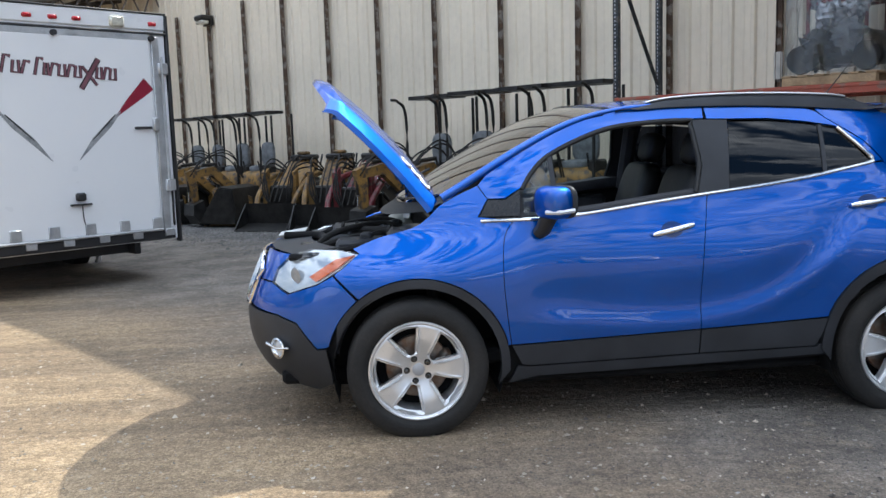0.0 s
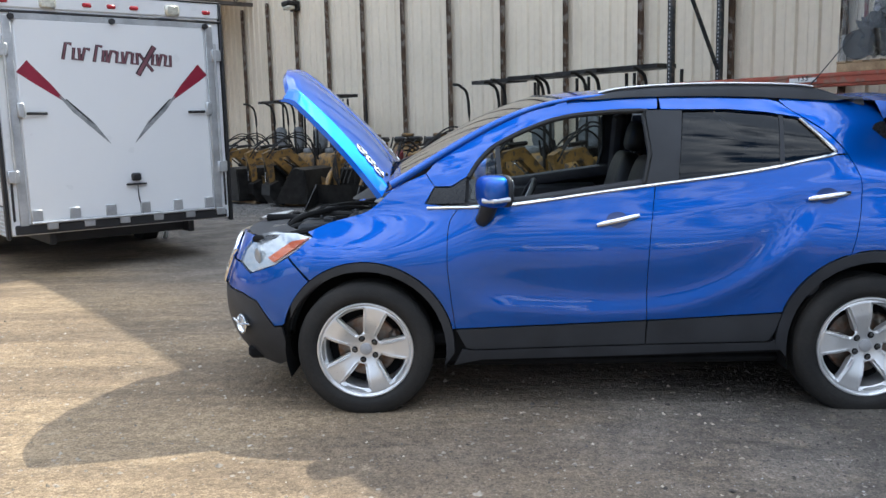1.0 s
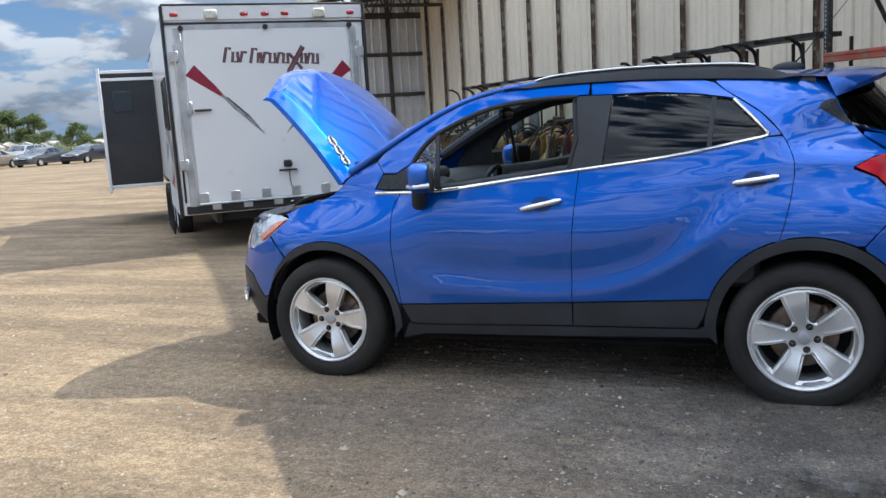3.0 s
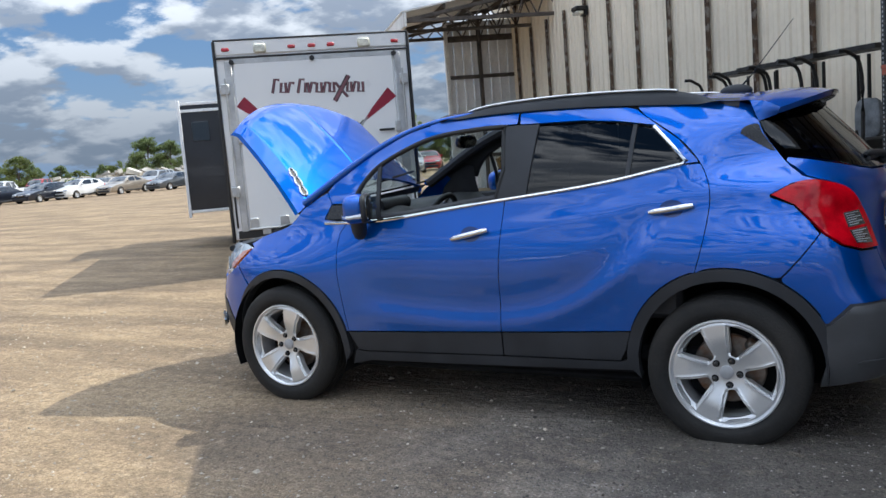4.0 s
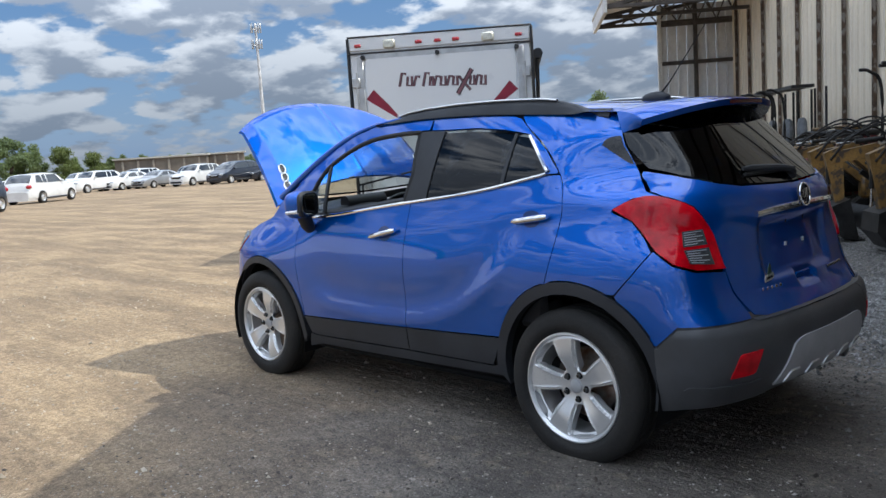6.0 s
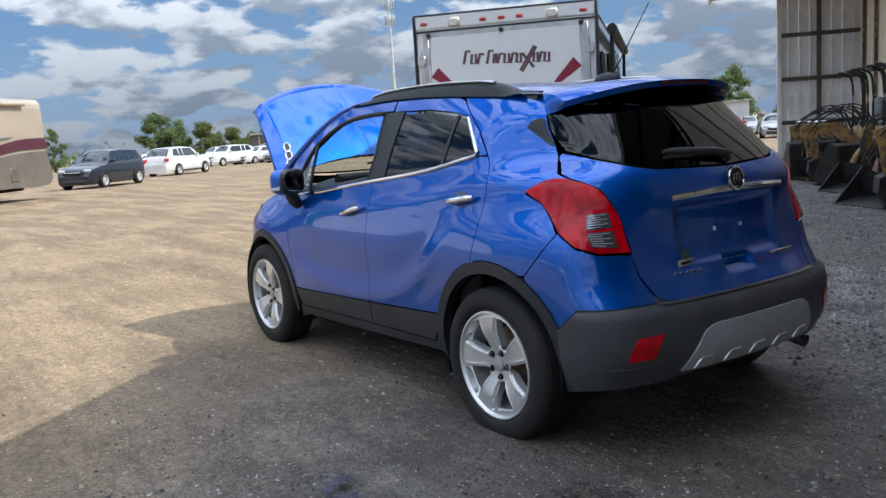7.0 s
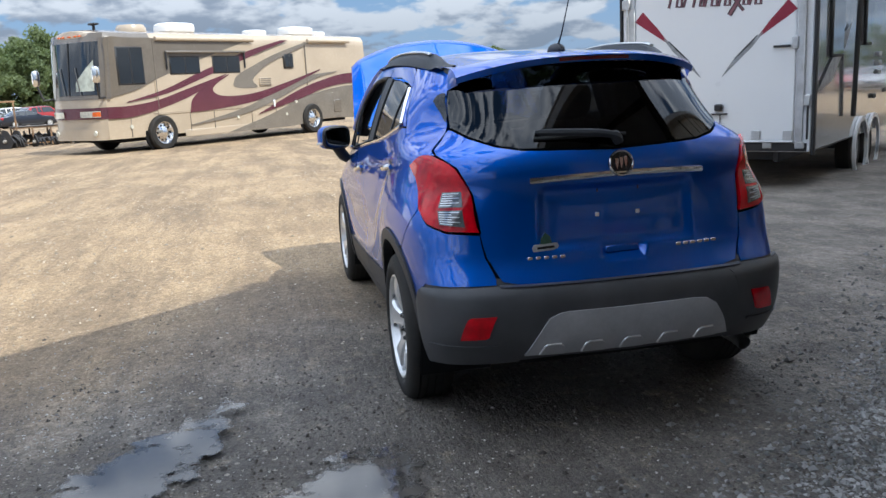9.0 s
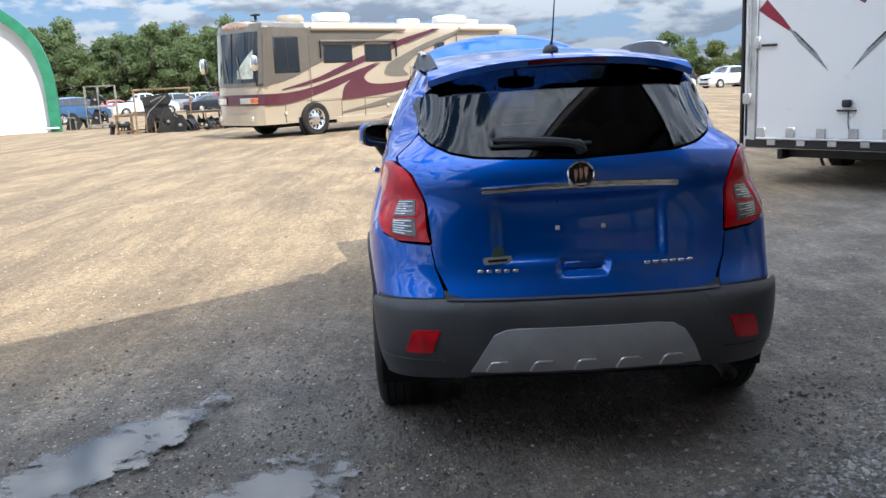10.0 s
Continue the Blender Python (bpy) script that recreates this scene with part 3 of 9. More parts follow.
def mat_ground():
    m = bpy.data.materials.new("packed_dirt_and_gravel")
    m.use_nodes = True
    t = m.node_tree
    b = t.nodes["Principled BSDF"]
    co = t.nodes.new("ShaderNodeTexCoord")
    sep = t.nodes.new("ShaderNodeSeparateXYZ")
    link(t, co.outputs["Object"], sep.inputs[0])

    def noise_tex(scale, detail=5.0, rough=0.55, vec=None):
        n = t.nodes.new("ShaderNodeTexNoise")
        n.inputs["Scale"].default_value, n.inputs["Detail"].default_value, n.inputs["Roughness"].default_value = scale, detail, rough
        link(t, vec or co.outputs["Object"], n.inputs["Vector"])
        return n.outputs["Fac"]

    def ranged(v, a, b_, c=0.0, d=1.0):
        n = t.nodes.new("ShaderNodeMapRange")
        n.interpolation_type = "SMOOTHSTEP"
        for k, q in (("From Min", a), ("From Max", b_), ("To Min", c), ("To Max", d)):
            n.inputs[k].default_value = q
        link(t, v, n.inputs["Value"])
        return n.outputs[0]

    def blend(f, a, c, mode="MIX"):
        n = t.nodes.new("ShaderNodeMixRGB")
        n.blend_type = mode
        for i, v in enumerate((f, a, c)):
            if isinstance(v, (int, float)):
                n.inputs[i].default_value = v if i == 0 else (v, v, v, 1)
            elif isinstance(v, tuple):
                n.inputs[i].default_value = (*v, 1)
            else:
                link(t, v, n.inputs[i])
        return n.outputs[0]
    # distance towards the building
    toward = math_node(t, "ADD", math_node(t, "MULTIPLY", sep.outputs[0], 0.7766), math_node(t, "MULTIPLY", sep.outputs[1], 0.630))
    wob = math_node(t, "MULTIPLY_ADD", noise_tex(0.5), 2.6, -1.3)
    # this mask begins about at the edge of the building's shadow
    yard = ranged(math_node(t, "ADD", toward, wob), -0.7, 2.0)
    gravel = ranged(math_node(t, "ADD", toward, wob), 3.4, 4.8)
    # along the wall, grey dirt and gravel stop about where its shadow stops
    along = math_node(t, "ADD", math_node(t, "MULTIPLY", sep.outputs[0], -0.630), math_node(t, "MULTIPLY", sep.outputs[1], 0.7766))
    close = ranged(math_node(t, "MULTIPLY_ADD", wob, 1.6, along), 15.0, 20.0, 1.0, 0.0)
    yard, gravel = math_node(t, "MULTIPLY", yard, close), math_node(t, "MULTIPLY", gravel, close)
    # wheel tracks run along the building
    rot = t.nodes.new("ShaderNodeMapping")
    rot.inputs["Rotation"].default_value = (0, 0, radians(-YAW_WALL))
    rot.inputs["Scale"].default_value = (0.25, 1.6, 1)
    link(t, co.outputs["Object"], rot.inputs["Vector"])
    tracks = ranged(noise_tex(1.0, 4.0, 0.6, rot.outputs[0]), 0.42, 0.62)
    dirt = blend(ranged(noise_tex(0.9, 6.0), 0.35, 0.65), (0.385, 0.270, 0.150), (0.295, 0.206, 0.117))
    dirt = blend(math_node(t, "MULTIPLY", tracks, 0.75), dirt, (0.195, 0.137, 0.083))
    # greyer, darker dirt inside the building's shadow: shade put into the colour
    worn = blend(ranged(noise_tex(1.7, 6.0), 0.38, 0.62), (0.232, 0.204, 0.172), (0.142, 0.125, 0.107))
    grey = blend(ranged(noise_tex(28.0, 2.0), 0.40, 0.60), (0.165, 0.158, 0.15), (0.062, 0.06, 0.057))
    col = blend(yard, dirt, worn)
    col = blend(gravel, col, grey)
    rot2 = t.nodes.new("ShaderNodeMapping")
    rot2.inputs["Rotation"].default_value = (0, 0, radians(30))
    rot2.inputs["Scale"].default_value = (0.8, 3.0, 1)
    link(t, co.outputs["Object"], rot2.inputs["Vector"])
    # damp, darker mud where wheels stand behind the car
    dx, dy = math_node(t, "ADD", sep.outputs[0], -3.7), math_node(t, "ADD", sep.outputs[1], -0.1)
    d2 = math_node(t, "ADD", math_node(t, "MULTIPLY", math_node(t, "MULTIPLY", dx, dx), 0.20), math_node(t, "MULTIPLY", math_node(t, "MULTIPLY", dy, dy), 0.17))
    damp = ranged(math_node(t, "ADD", d2, math_node(t, "MULTIPLY_ADD", noise_tex(1.0, 6.0, 0.6, rot2.outputs[0]), 3.4, -1.7)), 0.0, 1.2, 1.0, 0.0)
    col = blend(math_node(t, "MULTIPLY", damp, 0.60), col, (0.066, 0.055, 0.045))
    # loose scuffs and dark crumbled patches, a hand to a pace across
    scuff = ranged(noise_tex(2.6, 9.0, 0.66, rot2.outputs[0]), 0.46, 0.60)
    col = blend(math_node(t, "MULTIPLY", scuff, 0.40), col, blend(0.5, col, (0.075, 0.060, 0.045)))
    pale = ranged(noise_tex(5.5, 8.0, 0.7), 0.54, 0.66)
    col = blend(math_node(t, "MULTIPLY", pale, 0.22), col, (0.46, 0.36, 0.235))
    oil = ranged(noise_tex(1.15, 3.0, 0.4), 0.66, 0.74)
    col = blend(math_node(t, "MULTIPLY", math_node(t, "MULTIPLY", oil, yard), 0.5), col, (0.05, 0.045, 0.04))
    # pebbles and grit
    vor = t.nodes.new("ShaderNodeTexVoronoi")
    vor.inputs["Scale"].default_value = 85.0
    link(t, co.outputs["Object"], vor.inputs["Vector"])
    one = t.nodes.new("ShaderNodeSeparateColor")
    link(t, vor.outputs["Color"], one.inputs[0])
    peb = blend(1.0, col, ranged(one.outputs[0], 0.0, 1.0, 0.78, 1.18), "MULTIPLY")
    grit = ranged(noise_tex(140.0, 3.0, 0.7), 0.32, 0.68, 0.70, 1.26)
    clods = ranged(noise_tex(17.0, 7.0, 0.72), 0.34, 0.66, 0.80, 1.16)
    peb = blend(1.0, peb, clods, "MULTIPLY")
    # stones trodden into the dirt, most of them pale
    for size, few, stone in ((26.0, 0.965, (0.47, 0.42, 0.345)), (60.0, 0.93, (0.40, 0.36, 0.30)), (34.0, 0.975, (0.09, 0.078, 0.065))):
        v = t.nodes.new("ShaderNodeTexVoronoi")
        v.inputs["Scale"].default_value = size
        link(t, co.outputs["Object"], v.inputs["Vector"])
        pick = t.nodes.new("ShaderNodeSeparateColor")
        link(t, v.outputs["Color"], pick.inputs[0])
        dot = math_node(t, "MULTIPLY", ranged(v.outputs["Distance"], 0.26, 0.34, 1.0, 0.0), math_node(t, "GREATER_THAN", pick.outputs[1], few))
        peb = blend(math_node(t, "MULTIPLY", dot, 0.55), peb, stone)
    col = blend(1.0, peb, grit, "MULTIPLY")
    hsv = t.nodes.new("ShaderNodeHueSaturation")
    hsv.inputs["Saturation"].default_value = 0.92
    link(t, col, hsv.inputs["Color"])
    link(t, hsv.outputs[0], b.inputs["Base Color"])
    rough = math_node(t, "MULTIPLY_ADD", damp, -0.30, 0.92)
    link(t, rough, b.inputs["Roughness"])
    b.inputs["Specular IOR Level"].default_value = 0.3
    ruts = math_node(t, "MULTIPLY", noise_tex(3.2, 7.0, 0.6, rot2.outputs[0]), 1.3)
    h = math_node(t, "ADD", math_node(t, "MULTIPLY_ADD", noise_tex(9.0, 8.0, 0.65), 0.9, ruts), math_node(t, "MULTIPLY", vor.outputs["Distance"], -0.15))
    bn = t.nodes.new("ShaderNodeBump")
    bn.inputs["Strength"].default_value, bn.inputs["Distance"].default_value = 0.9, 0.034
    link(t, h, bn.inputs["Height"]), link(t, bn.outputs[0], b.inputs["Normal"])
    return m


GROUND = mat_ground()


def build_ground():
    # rings round the car, fine near it, out to the horizon
    radii = list(np.linspace(0, 9, 61)) + list(9 * 1.09 ** np.arange(1, 60)) + [2200, 4500]
    n = 150
    vs, fs = [(1.5, 0.5, ground_z(1.5, 0.5))], []
    for r in radii[1:]:
        for k in range(n):
            a = 2 * math.pi * k / n
            x, y = 1.5 + r * math.cos(a), 0.5 + r * math.sin(a)
            vs.append((x, y, ground_z(x, y)))
    for k in range(n):
        fs.append((0, 1 + k, 1 + (k + 1) % n))
    for i in range(len(radii) - 2):
        for k in range(n):
            a, b = 1 + i * n + k, 1 + i * n + (k + 1) % n
            fs.append((a, a + n, b + n, b))
    g = Geo().add(vs, fs).part("ground", GROUND)
    tagged(g, "packed tan dirt yard with grey gravel by the building", "ground", kind="structure")


build_ground()

SHEET = material("beige_wall_sheet", (0.74, 0.655, 0.52), 0.45, 0.0, var=0.05, scale=0.9, fine=9.0, tint=(0.70, 0.62, 0.49), each=0.05)
RUSTY = material("rusty_brown_steel", (0.12, 0.075, 0.045), 0.75, 0.2, var=0.3, scale=5.0, fine=60.0, tint=(0.055, 0.035, 0.025), rust=(0.25, 0.22, 0.19))
GALV = material("weathered_grey_sheet", (0.60, 0.60, 0.60), 0.5, 0.1, var=0.12, scale=1.5, fine=20.0)
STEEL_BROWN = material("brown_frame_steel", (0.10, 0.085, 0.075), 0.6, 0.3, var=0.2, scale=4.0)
ROOF_SHEET = material("pale_roof_sheet", (0.74, 0.73, 0.71), 0.5, 0.0, var=0.1, scale=1.2, fine=12.0)
WING_SHEET = material("bright_galvanised_sheet", (0.80, 0.80, 0.80), 0.45, 0.1, var=0.10, scale=1.5, fine=20.0)
WALL_N, FAR_A, NEAR_A = 8.04, 24.2, -16.0


def canopy(roof, turn, ca, cb, posts):
    """A lean-to roof along the wall from ca to cb on open trusses."""
    slope = math.degrees(math.atan2(0.75, WALL_N - 3.74))
    ob = Geo().box((0, 0, 0), (cb - ca, 4.5, 0.05), 0.004).part("roof_sheet", ROOF_SHEET if ca > 0 else GALV, roof)
    ob.matrix_local = Matrix.Translation(by_wall((ca + cb) / 2, (3.74 + WALL_N) / 2 + 0.03, 5.40)) @ turn @ pose(0, 0, 0, slope)
    ob = Geo().box((0, 0, 0), (cb - ca, 0.10, 0.42), 0.01).part("fascia", ROOF_SHEET, roof)
    ob.matrix_local = Matrix.Translation(by_wall((ca + cb) / 2, 3.78, 4.83)) @ turn
    for n in (4.9, 6.0, 7.1):
        ob = Geo().box((0, 0, 0), (cb - ca - 0.1, 0.08, 0.16), 0.01).part("purlin", STEEL_BROWN, roof)
        ob.matrix_local = Matrix.Translation(by_wall((ca + cb) / 2, n, 4.94 + 0.174 * (n - 3.74))) @ turn
    for a in posts:
        tr = Geo().box((0, 0, 0), (0.10, 4.25, 0.10), 0.01, m=pose(0, 5.9, 4.78))
        tr.box((0, 0, 0), (0.10, 4.3, 0.10), 0.01, m=pose(0, 5.9, 5.16, 9.9))
        for q in range(7):
            n = 3.95 + 0.6 * q
            tr.tube([(0, n, 4.78), (0, n + 0.3, 4.82 + 0.174 * (n - 3.6))], 0.022, 6).tube([(0, n + 0.3, 4.82 + 0.174 * (n - 3.6)), (0, n + 0.6, 4.78)], 0.022, 6)
        ob = tr.part("truss", STEEL_BROWN, roof)
        ob.matrix_local = Matrix.Translation(by_wall(a, 0)) @ turn


def build_building():
    wall = empty("wall_building", Matrix.Identity(4), "beige ribbed metal building wall with rusty strips", "wall", kind="structure")
    # added open bay, out of view: dark inside to darken reflections in the tail
    bay_a, bay_b, bay_h = -13.6, -4.45, 5.2

    def by_box(name, a0, a1, n0, n1, z0, z1, mat):
        core = Geo().box((0, 0, 0), (a1 - a0, n1 - n0, z1 - z0), m=Matrix.LocRotScale(by_wall((a0 + a1) / 2, (n0 + n1) / 2, (z0 + z1) / 2), Euler((0, 0, radians(YAW_WALL))), None))
        return core.part(name, mat, wall)
    by_box("wall_core", bay_b, FAR_A, WALL_N + 0.07, WALL_N + 0.19, -0.5, 10.1, GALV)
    by_box("wall_core", NEAR_A, bay_a, WALL_N + 0.07, WALL_N + 0.19, -0.5, 10.1, GALV)
    by_box("wall_core", bay_a, bay_b, WALL_N + 0.07, WALL_N + 0.19, bay_h, 10.1, GALV)
    by_box("unseen_bay_back", bay_a, bay_b, WALL_N + 9.0, WALL_N + 9.1, -0.6, bay_h, STEEL_BROWN)
    by_box("unseen_bay_ceiling", bay_a, bay_b, WALL_N + 0.19, WALL_N + 9.0, bay_h, bay_h + 0.1, STEEL_BROWN)
    by_box("unseen_bay_side", bay_a - 0.1, bay_a, WALL_N + 0.19, WALL_N + 9.0, -0.6, bay_h, STEEL_BROWN)
    by_box("unseen_bay_side", bay_b, bay_b + 0.1, WALL_N + 0.19, WALL_N + 9.0, -0.6, bay_h, STEEL_BROWN)
    # one pressed sheet for each bay
    bay = 1.553
    prof = [(0.0, 0.0)]
    x = 0.0
    while x < bay - 0.05:
        prof += [(x + 0.02, 0.0), (x + 0.045, -0.032), (x + 0.085, -0.032), (x + 0.11, 0.0), (x + 0.19, 0.0), (x + 0.20, -0.007), (x + 0.225, -0.007), (x + 0.235, 0.0), (x + 0.3106, 0.0)]
        x += 0.3106
    g = Geo()
    vs, fs = [], []
    for px, pn in prof:
        vs += [(px, pn, -0.5), (px, pn, 4.6), (px, pn, 10.0)]
    for i in range(len(prof) - 1):
        for j in range(2):
            fs.append((3 * i + j, 3 * i + 3 + j, 3 * i + 4 + j, 3 * i + 1 + j))
    g.add(vs, fs, smooth=False)
    me = g.mesh("wall_panel", SHEET, 20)
    # in the sheet's own frame x runs along the wall, y into it
    turn = Matrix(((ALONG.x, INTO.x, 0, 0), (ALONG.y, INTO.y, 0, 0), (0, 0, 1, 0), (0, 0, 0, 1)))
    a0 = 1.78
    strips = []
    for k in range(-11, 15):
        a = a0 + bay * k
        if a > FAR_A - 0.2:
            break
        if bay_a - 1 < a < bay_b - 0.1:
            continue
        ob = new("wall_panel", me)
        ob.parent = wall
        ob.matrix_local = Matrix.Translation(by_wall(a, WALL_N)) @ turn
        strips.append(a)
    # perforated strips over the joints
    for i, a in enumerate(strips):
        tall = 4.5 if a > 13.5 and i % 4 != 2 else 9.9
        s = Geo().box((0, 0, tall / 2 - 0.1), (0.058, 0.05, tall + 0.6), 0.006)
        s.box((-0.034, -0.022, tall / 2 - 0.1), (0.012, 0.05, tall + 0.6), 0.003).box((0.034, -0.022, tall / 2 - 0.1), (0.012, 0.05, tall + 0.6), 0.003)
        if -4 < a < 13:
            for z in np.arange(0.8, tall, 0.09):
                s.box((0, -0.030, z), (0.022, 0.014, 0.032), 0.004)
        ob = s.part("wall_strip", RUSTY, wall)
        ob.matrix_local = Matrix.Translation(by_wall(a, WALL_N - 0.06)) @ turn
    # pale patch screwed on one strip
    ob = Geo().box((0, 0, 0), (0.11, 0.01, 0.34), 0.003).part("patch_plate", material("pale_plate", (0.55, 0.53, 0.48), 0.6), wall)
    ob.matrix_local = Matrix.Translation(by_wall(1.78, WALL_N - 0.10, 2.25)) @ turn
    ob = Geo().box((0, 0, 0), (28.4, 0.04, 0.35), 0.01).part("base_trim", STEEL_BROWN, wall)
    ob.matrix_local = Matrix.Translation(by_wall(9.9, WALL_N - 0.02, -0.1)) @ turn

    # wing wall at the far end, seen from within: sheets on girts
    wing = empty("wall_wing", Matrix.Identity(4), "grey sheet-metal wing wall on dark girts", "wall", kind="structure")
    n0, n1, aw = 5.72, WALL_N, 22.75
    for n in np.arange(n0, n1 - 0.02, 0.30):
        w = min(0.30, n1 - n)
        p = Geo().box((0, 0, 2.45), (0.03, w - 0.01, 5.7), 0.004)
        p.box((-0.03, -w / 2 + 0.03, 2.45), (0.03, 0.04, 5.7), 0.006)
        ob = p.part("wing_sheet", WING_SHEET, wing)
        ob.matrix_local = Matrix.Translation(by_wall(aw, n + w / 2)) @ turn
    for z in (0.9, 2.2, 3.5, 4.7):
        ob = Geo().box((0, 0, 0), (0.08, n1 - n0, 0.12), 0.01).part("girt", STEEL_BROWN, wing)
        ob.matrix_local = Matrix.Translation(by_wall(aw - 0.07, (n0 + n1) / 2, z)) @ turn
    for n in (n0 + 0.05, (n0 + n1) / 2):
        ob = Geo().box((0, 0, 2.4), (0.16, 0.12, 5.8), 0.01).part("column", ROOF_SHEET if n < n0 + 0.1 else STEEL_BROWN, wing)
        ob.matrix_local = Matrix.Translation(by_wall(aw - 0.06, n)) @ turn

    # added eave, out of view, at a height that sets the yard's shadow edge
    ob = Geo().box((0, 0, 0), (FAR_A - NEAR_A + 0.4, 0.34, 0.30), 0.02).part("unseen_eave", ROOF_SHEET, wall)
    ob.matrix_local = Matrix.Translation(by_wall((FAR_A + NEAR_A) / 2, WALL_N - 0.05, 9.80)) @ turn
    # canopy at the far end, on open trusses
    roof = empty("roof_canopy", Matrix.Identity(4), "sheet-metal canopy roof on steel trusses", "roof", kind="structure")
    # the second stretch, out of view, is added to darken the rear window's reflections
    for ca, cb, posts in ((18.2, FAR_A - 1.4, (22.7, 20.5, 18.3)), (-15.0, 0.9, (0.8, -2.8, -6.8, -10.8, -14.8))):
        canopy(roof, turn, ca, cb, posts)


build_building()


# ---- the blue car ----
CAR_Y = 0.87
car = empty("car", pose(0, CAR_Y, 0), "metallic blue compact crossover parked with its bonnet raised, on dirt", "car")


def L(*pts):
    """Side outline: points (x, z), or ("t", y, z) at the tail and ("n", y, z) at the nose."""
    return [(at_x(p[0], p[1]), p[1]) if len(p) == 2 else ((at_tail if p[0] == "t" else at_nose)(p[1], p[2]), p[2]) for p in pts]


def side_pair(name, outline, mat, label="", off=0.0, gap=0.035, thick=0.012, inset=0.002, holes=(), parent=None, fn=skin):
    g = sheet(outline, fn, gap, off, thick, inset=inset, holes=holes, ease=0.032)
    a = g.part(name, mat, parent or car, label)
    b = mirror(g).part(name, mat, parent or car, label)
    return a, b


def arc(cx, cz, r, a0, a1, n=22, sq=0.0):
    """Points of a wheel arch, a little squared."""
    out = []
    for i in range(n + 1):
        t = radians(a0 + (a1 - a0) * i / n)
        k = r * (1 + sq * math.sin(2 * t) ** 2)
        out.append((cx + k * math.cos(t), cz + k * math.sin(t)))
    return out


GATE_SEAM = [(2.945, 1.180), (2.885, 1.200), (2.832, 1.24), (2.775, 1.306), (2.715, 1.395), (2.69, 1.455), (2.665, 1.528)]
LAMP_IN = [(3.167, 0.862), (3.117, 1.02), (3.062, 1.130), (2.945, 1.178)]


def tail_y(x, z, d=0.0):
    """Half width of the body at a place near the tail, less d."""
    return (-float(skin(at_x(x, z), z)[1]) - d, z)


FA, RA = (0.005, 0.335), (2.558, 0.340)
R_OUT, R_IN = 0.460, 0.412


def build_body():
    f_seam = [(0.498, 1.062), (0.446, 0.975), (0.433, 0.80), (0.446, 0.62), (0.468, 0.44)]
    f_seam = soft_line(f_seam)
    b_seam = soft_line([(1.484, 1.152), (1.453, 0.90), (1.440, 0.697), (1.436, 0.473)])
    r_seam = soft_line([(2.19, 1.512), (2.352, 1.399), (2.449, 1.287), (2.499, 1.162), (2.493, 1.038), (2.464, 0.898), (2.432, 0.786)])
    lamp_low = [(-0.40, 0.82), (-0.35, 0.85), (-0.271, 0.917)]
    shut = soft_line([(-0.30, 0.938), (-0.17, 0.99), (0.0, 1.035), (0.08, 1.085), (0.14, 1.14), (0.22, 1.185), (0.33, 1.232)])
    front_arc = arc(*FA, R_OUT, 13, 128.5)
    fender = L(*(f_seam + [(0.452, 0.44)] + front_arc + [(-0.40, 0.815)] + lamp_low[1:] + shut + [(0.375, 1.165), (0.325, 1.08)]))
    side_pair("front_fender", fender, PAINT)
    door_f = L(*(f_seam[::-1] + soft_line([(0.498, 1.062), (0.75, 1.068), (1.04, 1.10), (1.484, 1.152)])[1:] + b_seam[1:] + [(0.95, 0.456)]))
    side_pair("front_door", door_f, PAINT)
    clad = L((0.468, 0.436), (0.95, 0.452), (1.436, 0.469), (1.432, 0.345), (0.56, 0.328), (0.52, 0.335))
    side_pair("door_cladding", clad, BLACK_PLASTIC, off=0.004, parent=None)
    rear_arc = arc(*RA, R_OUT + 0.012, 103, 158)
    door_r = L(*(b_seam[::-1] + soft_line([(1.484, 1.152), (1.85, 1.192), (2.12, 1.232), (2.372, 1.278)])[1:] + [(2.452, 1.28)] + [p for p in r_seam if p[1] < 1.275] + [p for p in rear_arc if p[0] < 2.43] + [(2.118, 0.500), (1.7, 0.482)]))
    side_pair("rear_door", door_r, PAINT)
    side_pair("door_cladding", L((1.440, 0.469), (1.7, 0.478), (2.116, 0.496), (2.085, 0.40), (2.055, 0.349), (1.436, 0.345)), BLACK_PLASTIC, off=0.004)
    side_pair("sill", L((0.452, 0.235), (0.50, 0.33), (0.56, 0.323), (1.43, 0.340), (2.06, 0.344), (2.09, 0.36), (2.135, 0.30), (1.2, 0.278), (0.60, 0.268)), BLACK_PLASTIC, off=0.002)
    # wheel arch lips
    for c, a0, a1, b0, b1, nm in ((FA, -3, 150, -14, 172, "wheel_arch_trim"), (RA, 14, 181, -10, 191, "wheel_arch_trim")):
        ring = arc(*c, R_OUT - 0.002 + (0.012 if c is RA else 0), a0, a1) + arc(*c, R_IN, b1, b0)
        side_pair(nm, L(*ring), BLACK_PLASTIC, off=0.010, gap=0.025, thick=0.05)
    # quarter panel
    lamp_up = [(2.757, 1.125), (2.845, 1.171), (2.945, 1.180)]
    quarter = [p for p in r_seam] + [(2.44, 0.79)] + arc(*RA, R_OUT + 0.012, 100, 64)
    quarter = L(*(quarter + [(2.80, 0.765), (2.88, 0.853), (2.955, 0.95), (2.915, 1.005), (2.85, 1.075), (2.757, 1.115)] + lamp_up + GATE_SEAM[1:] + [(2.60, 1.548), (2.44, 1.560), (2.22, 1.576), (2.15, 1.581), (2.145, 1.555)]))
    side_pair("rear_quarter_panel", quarter, PAINT)
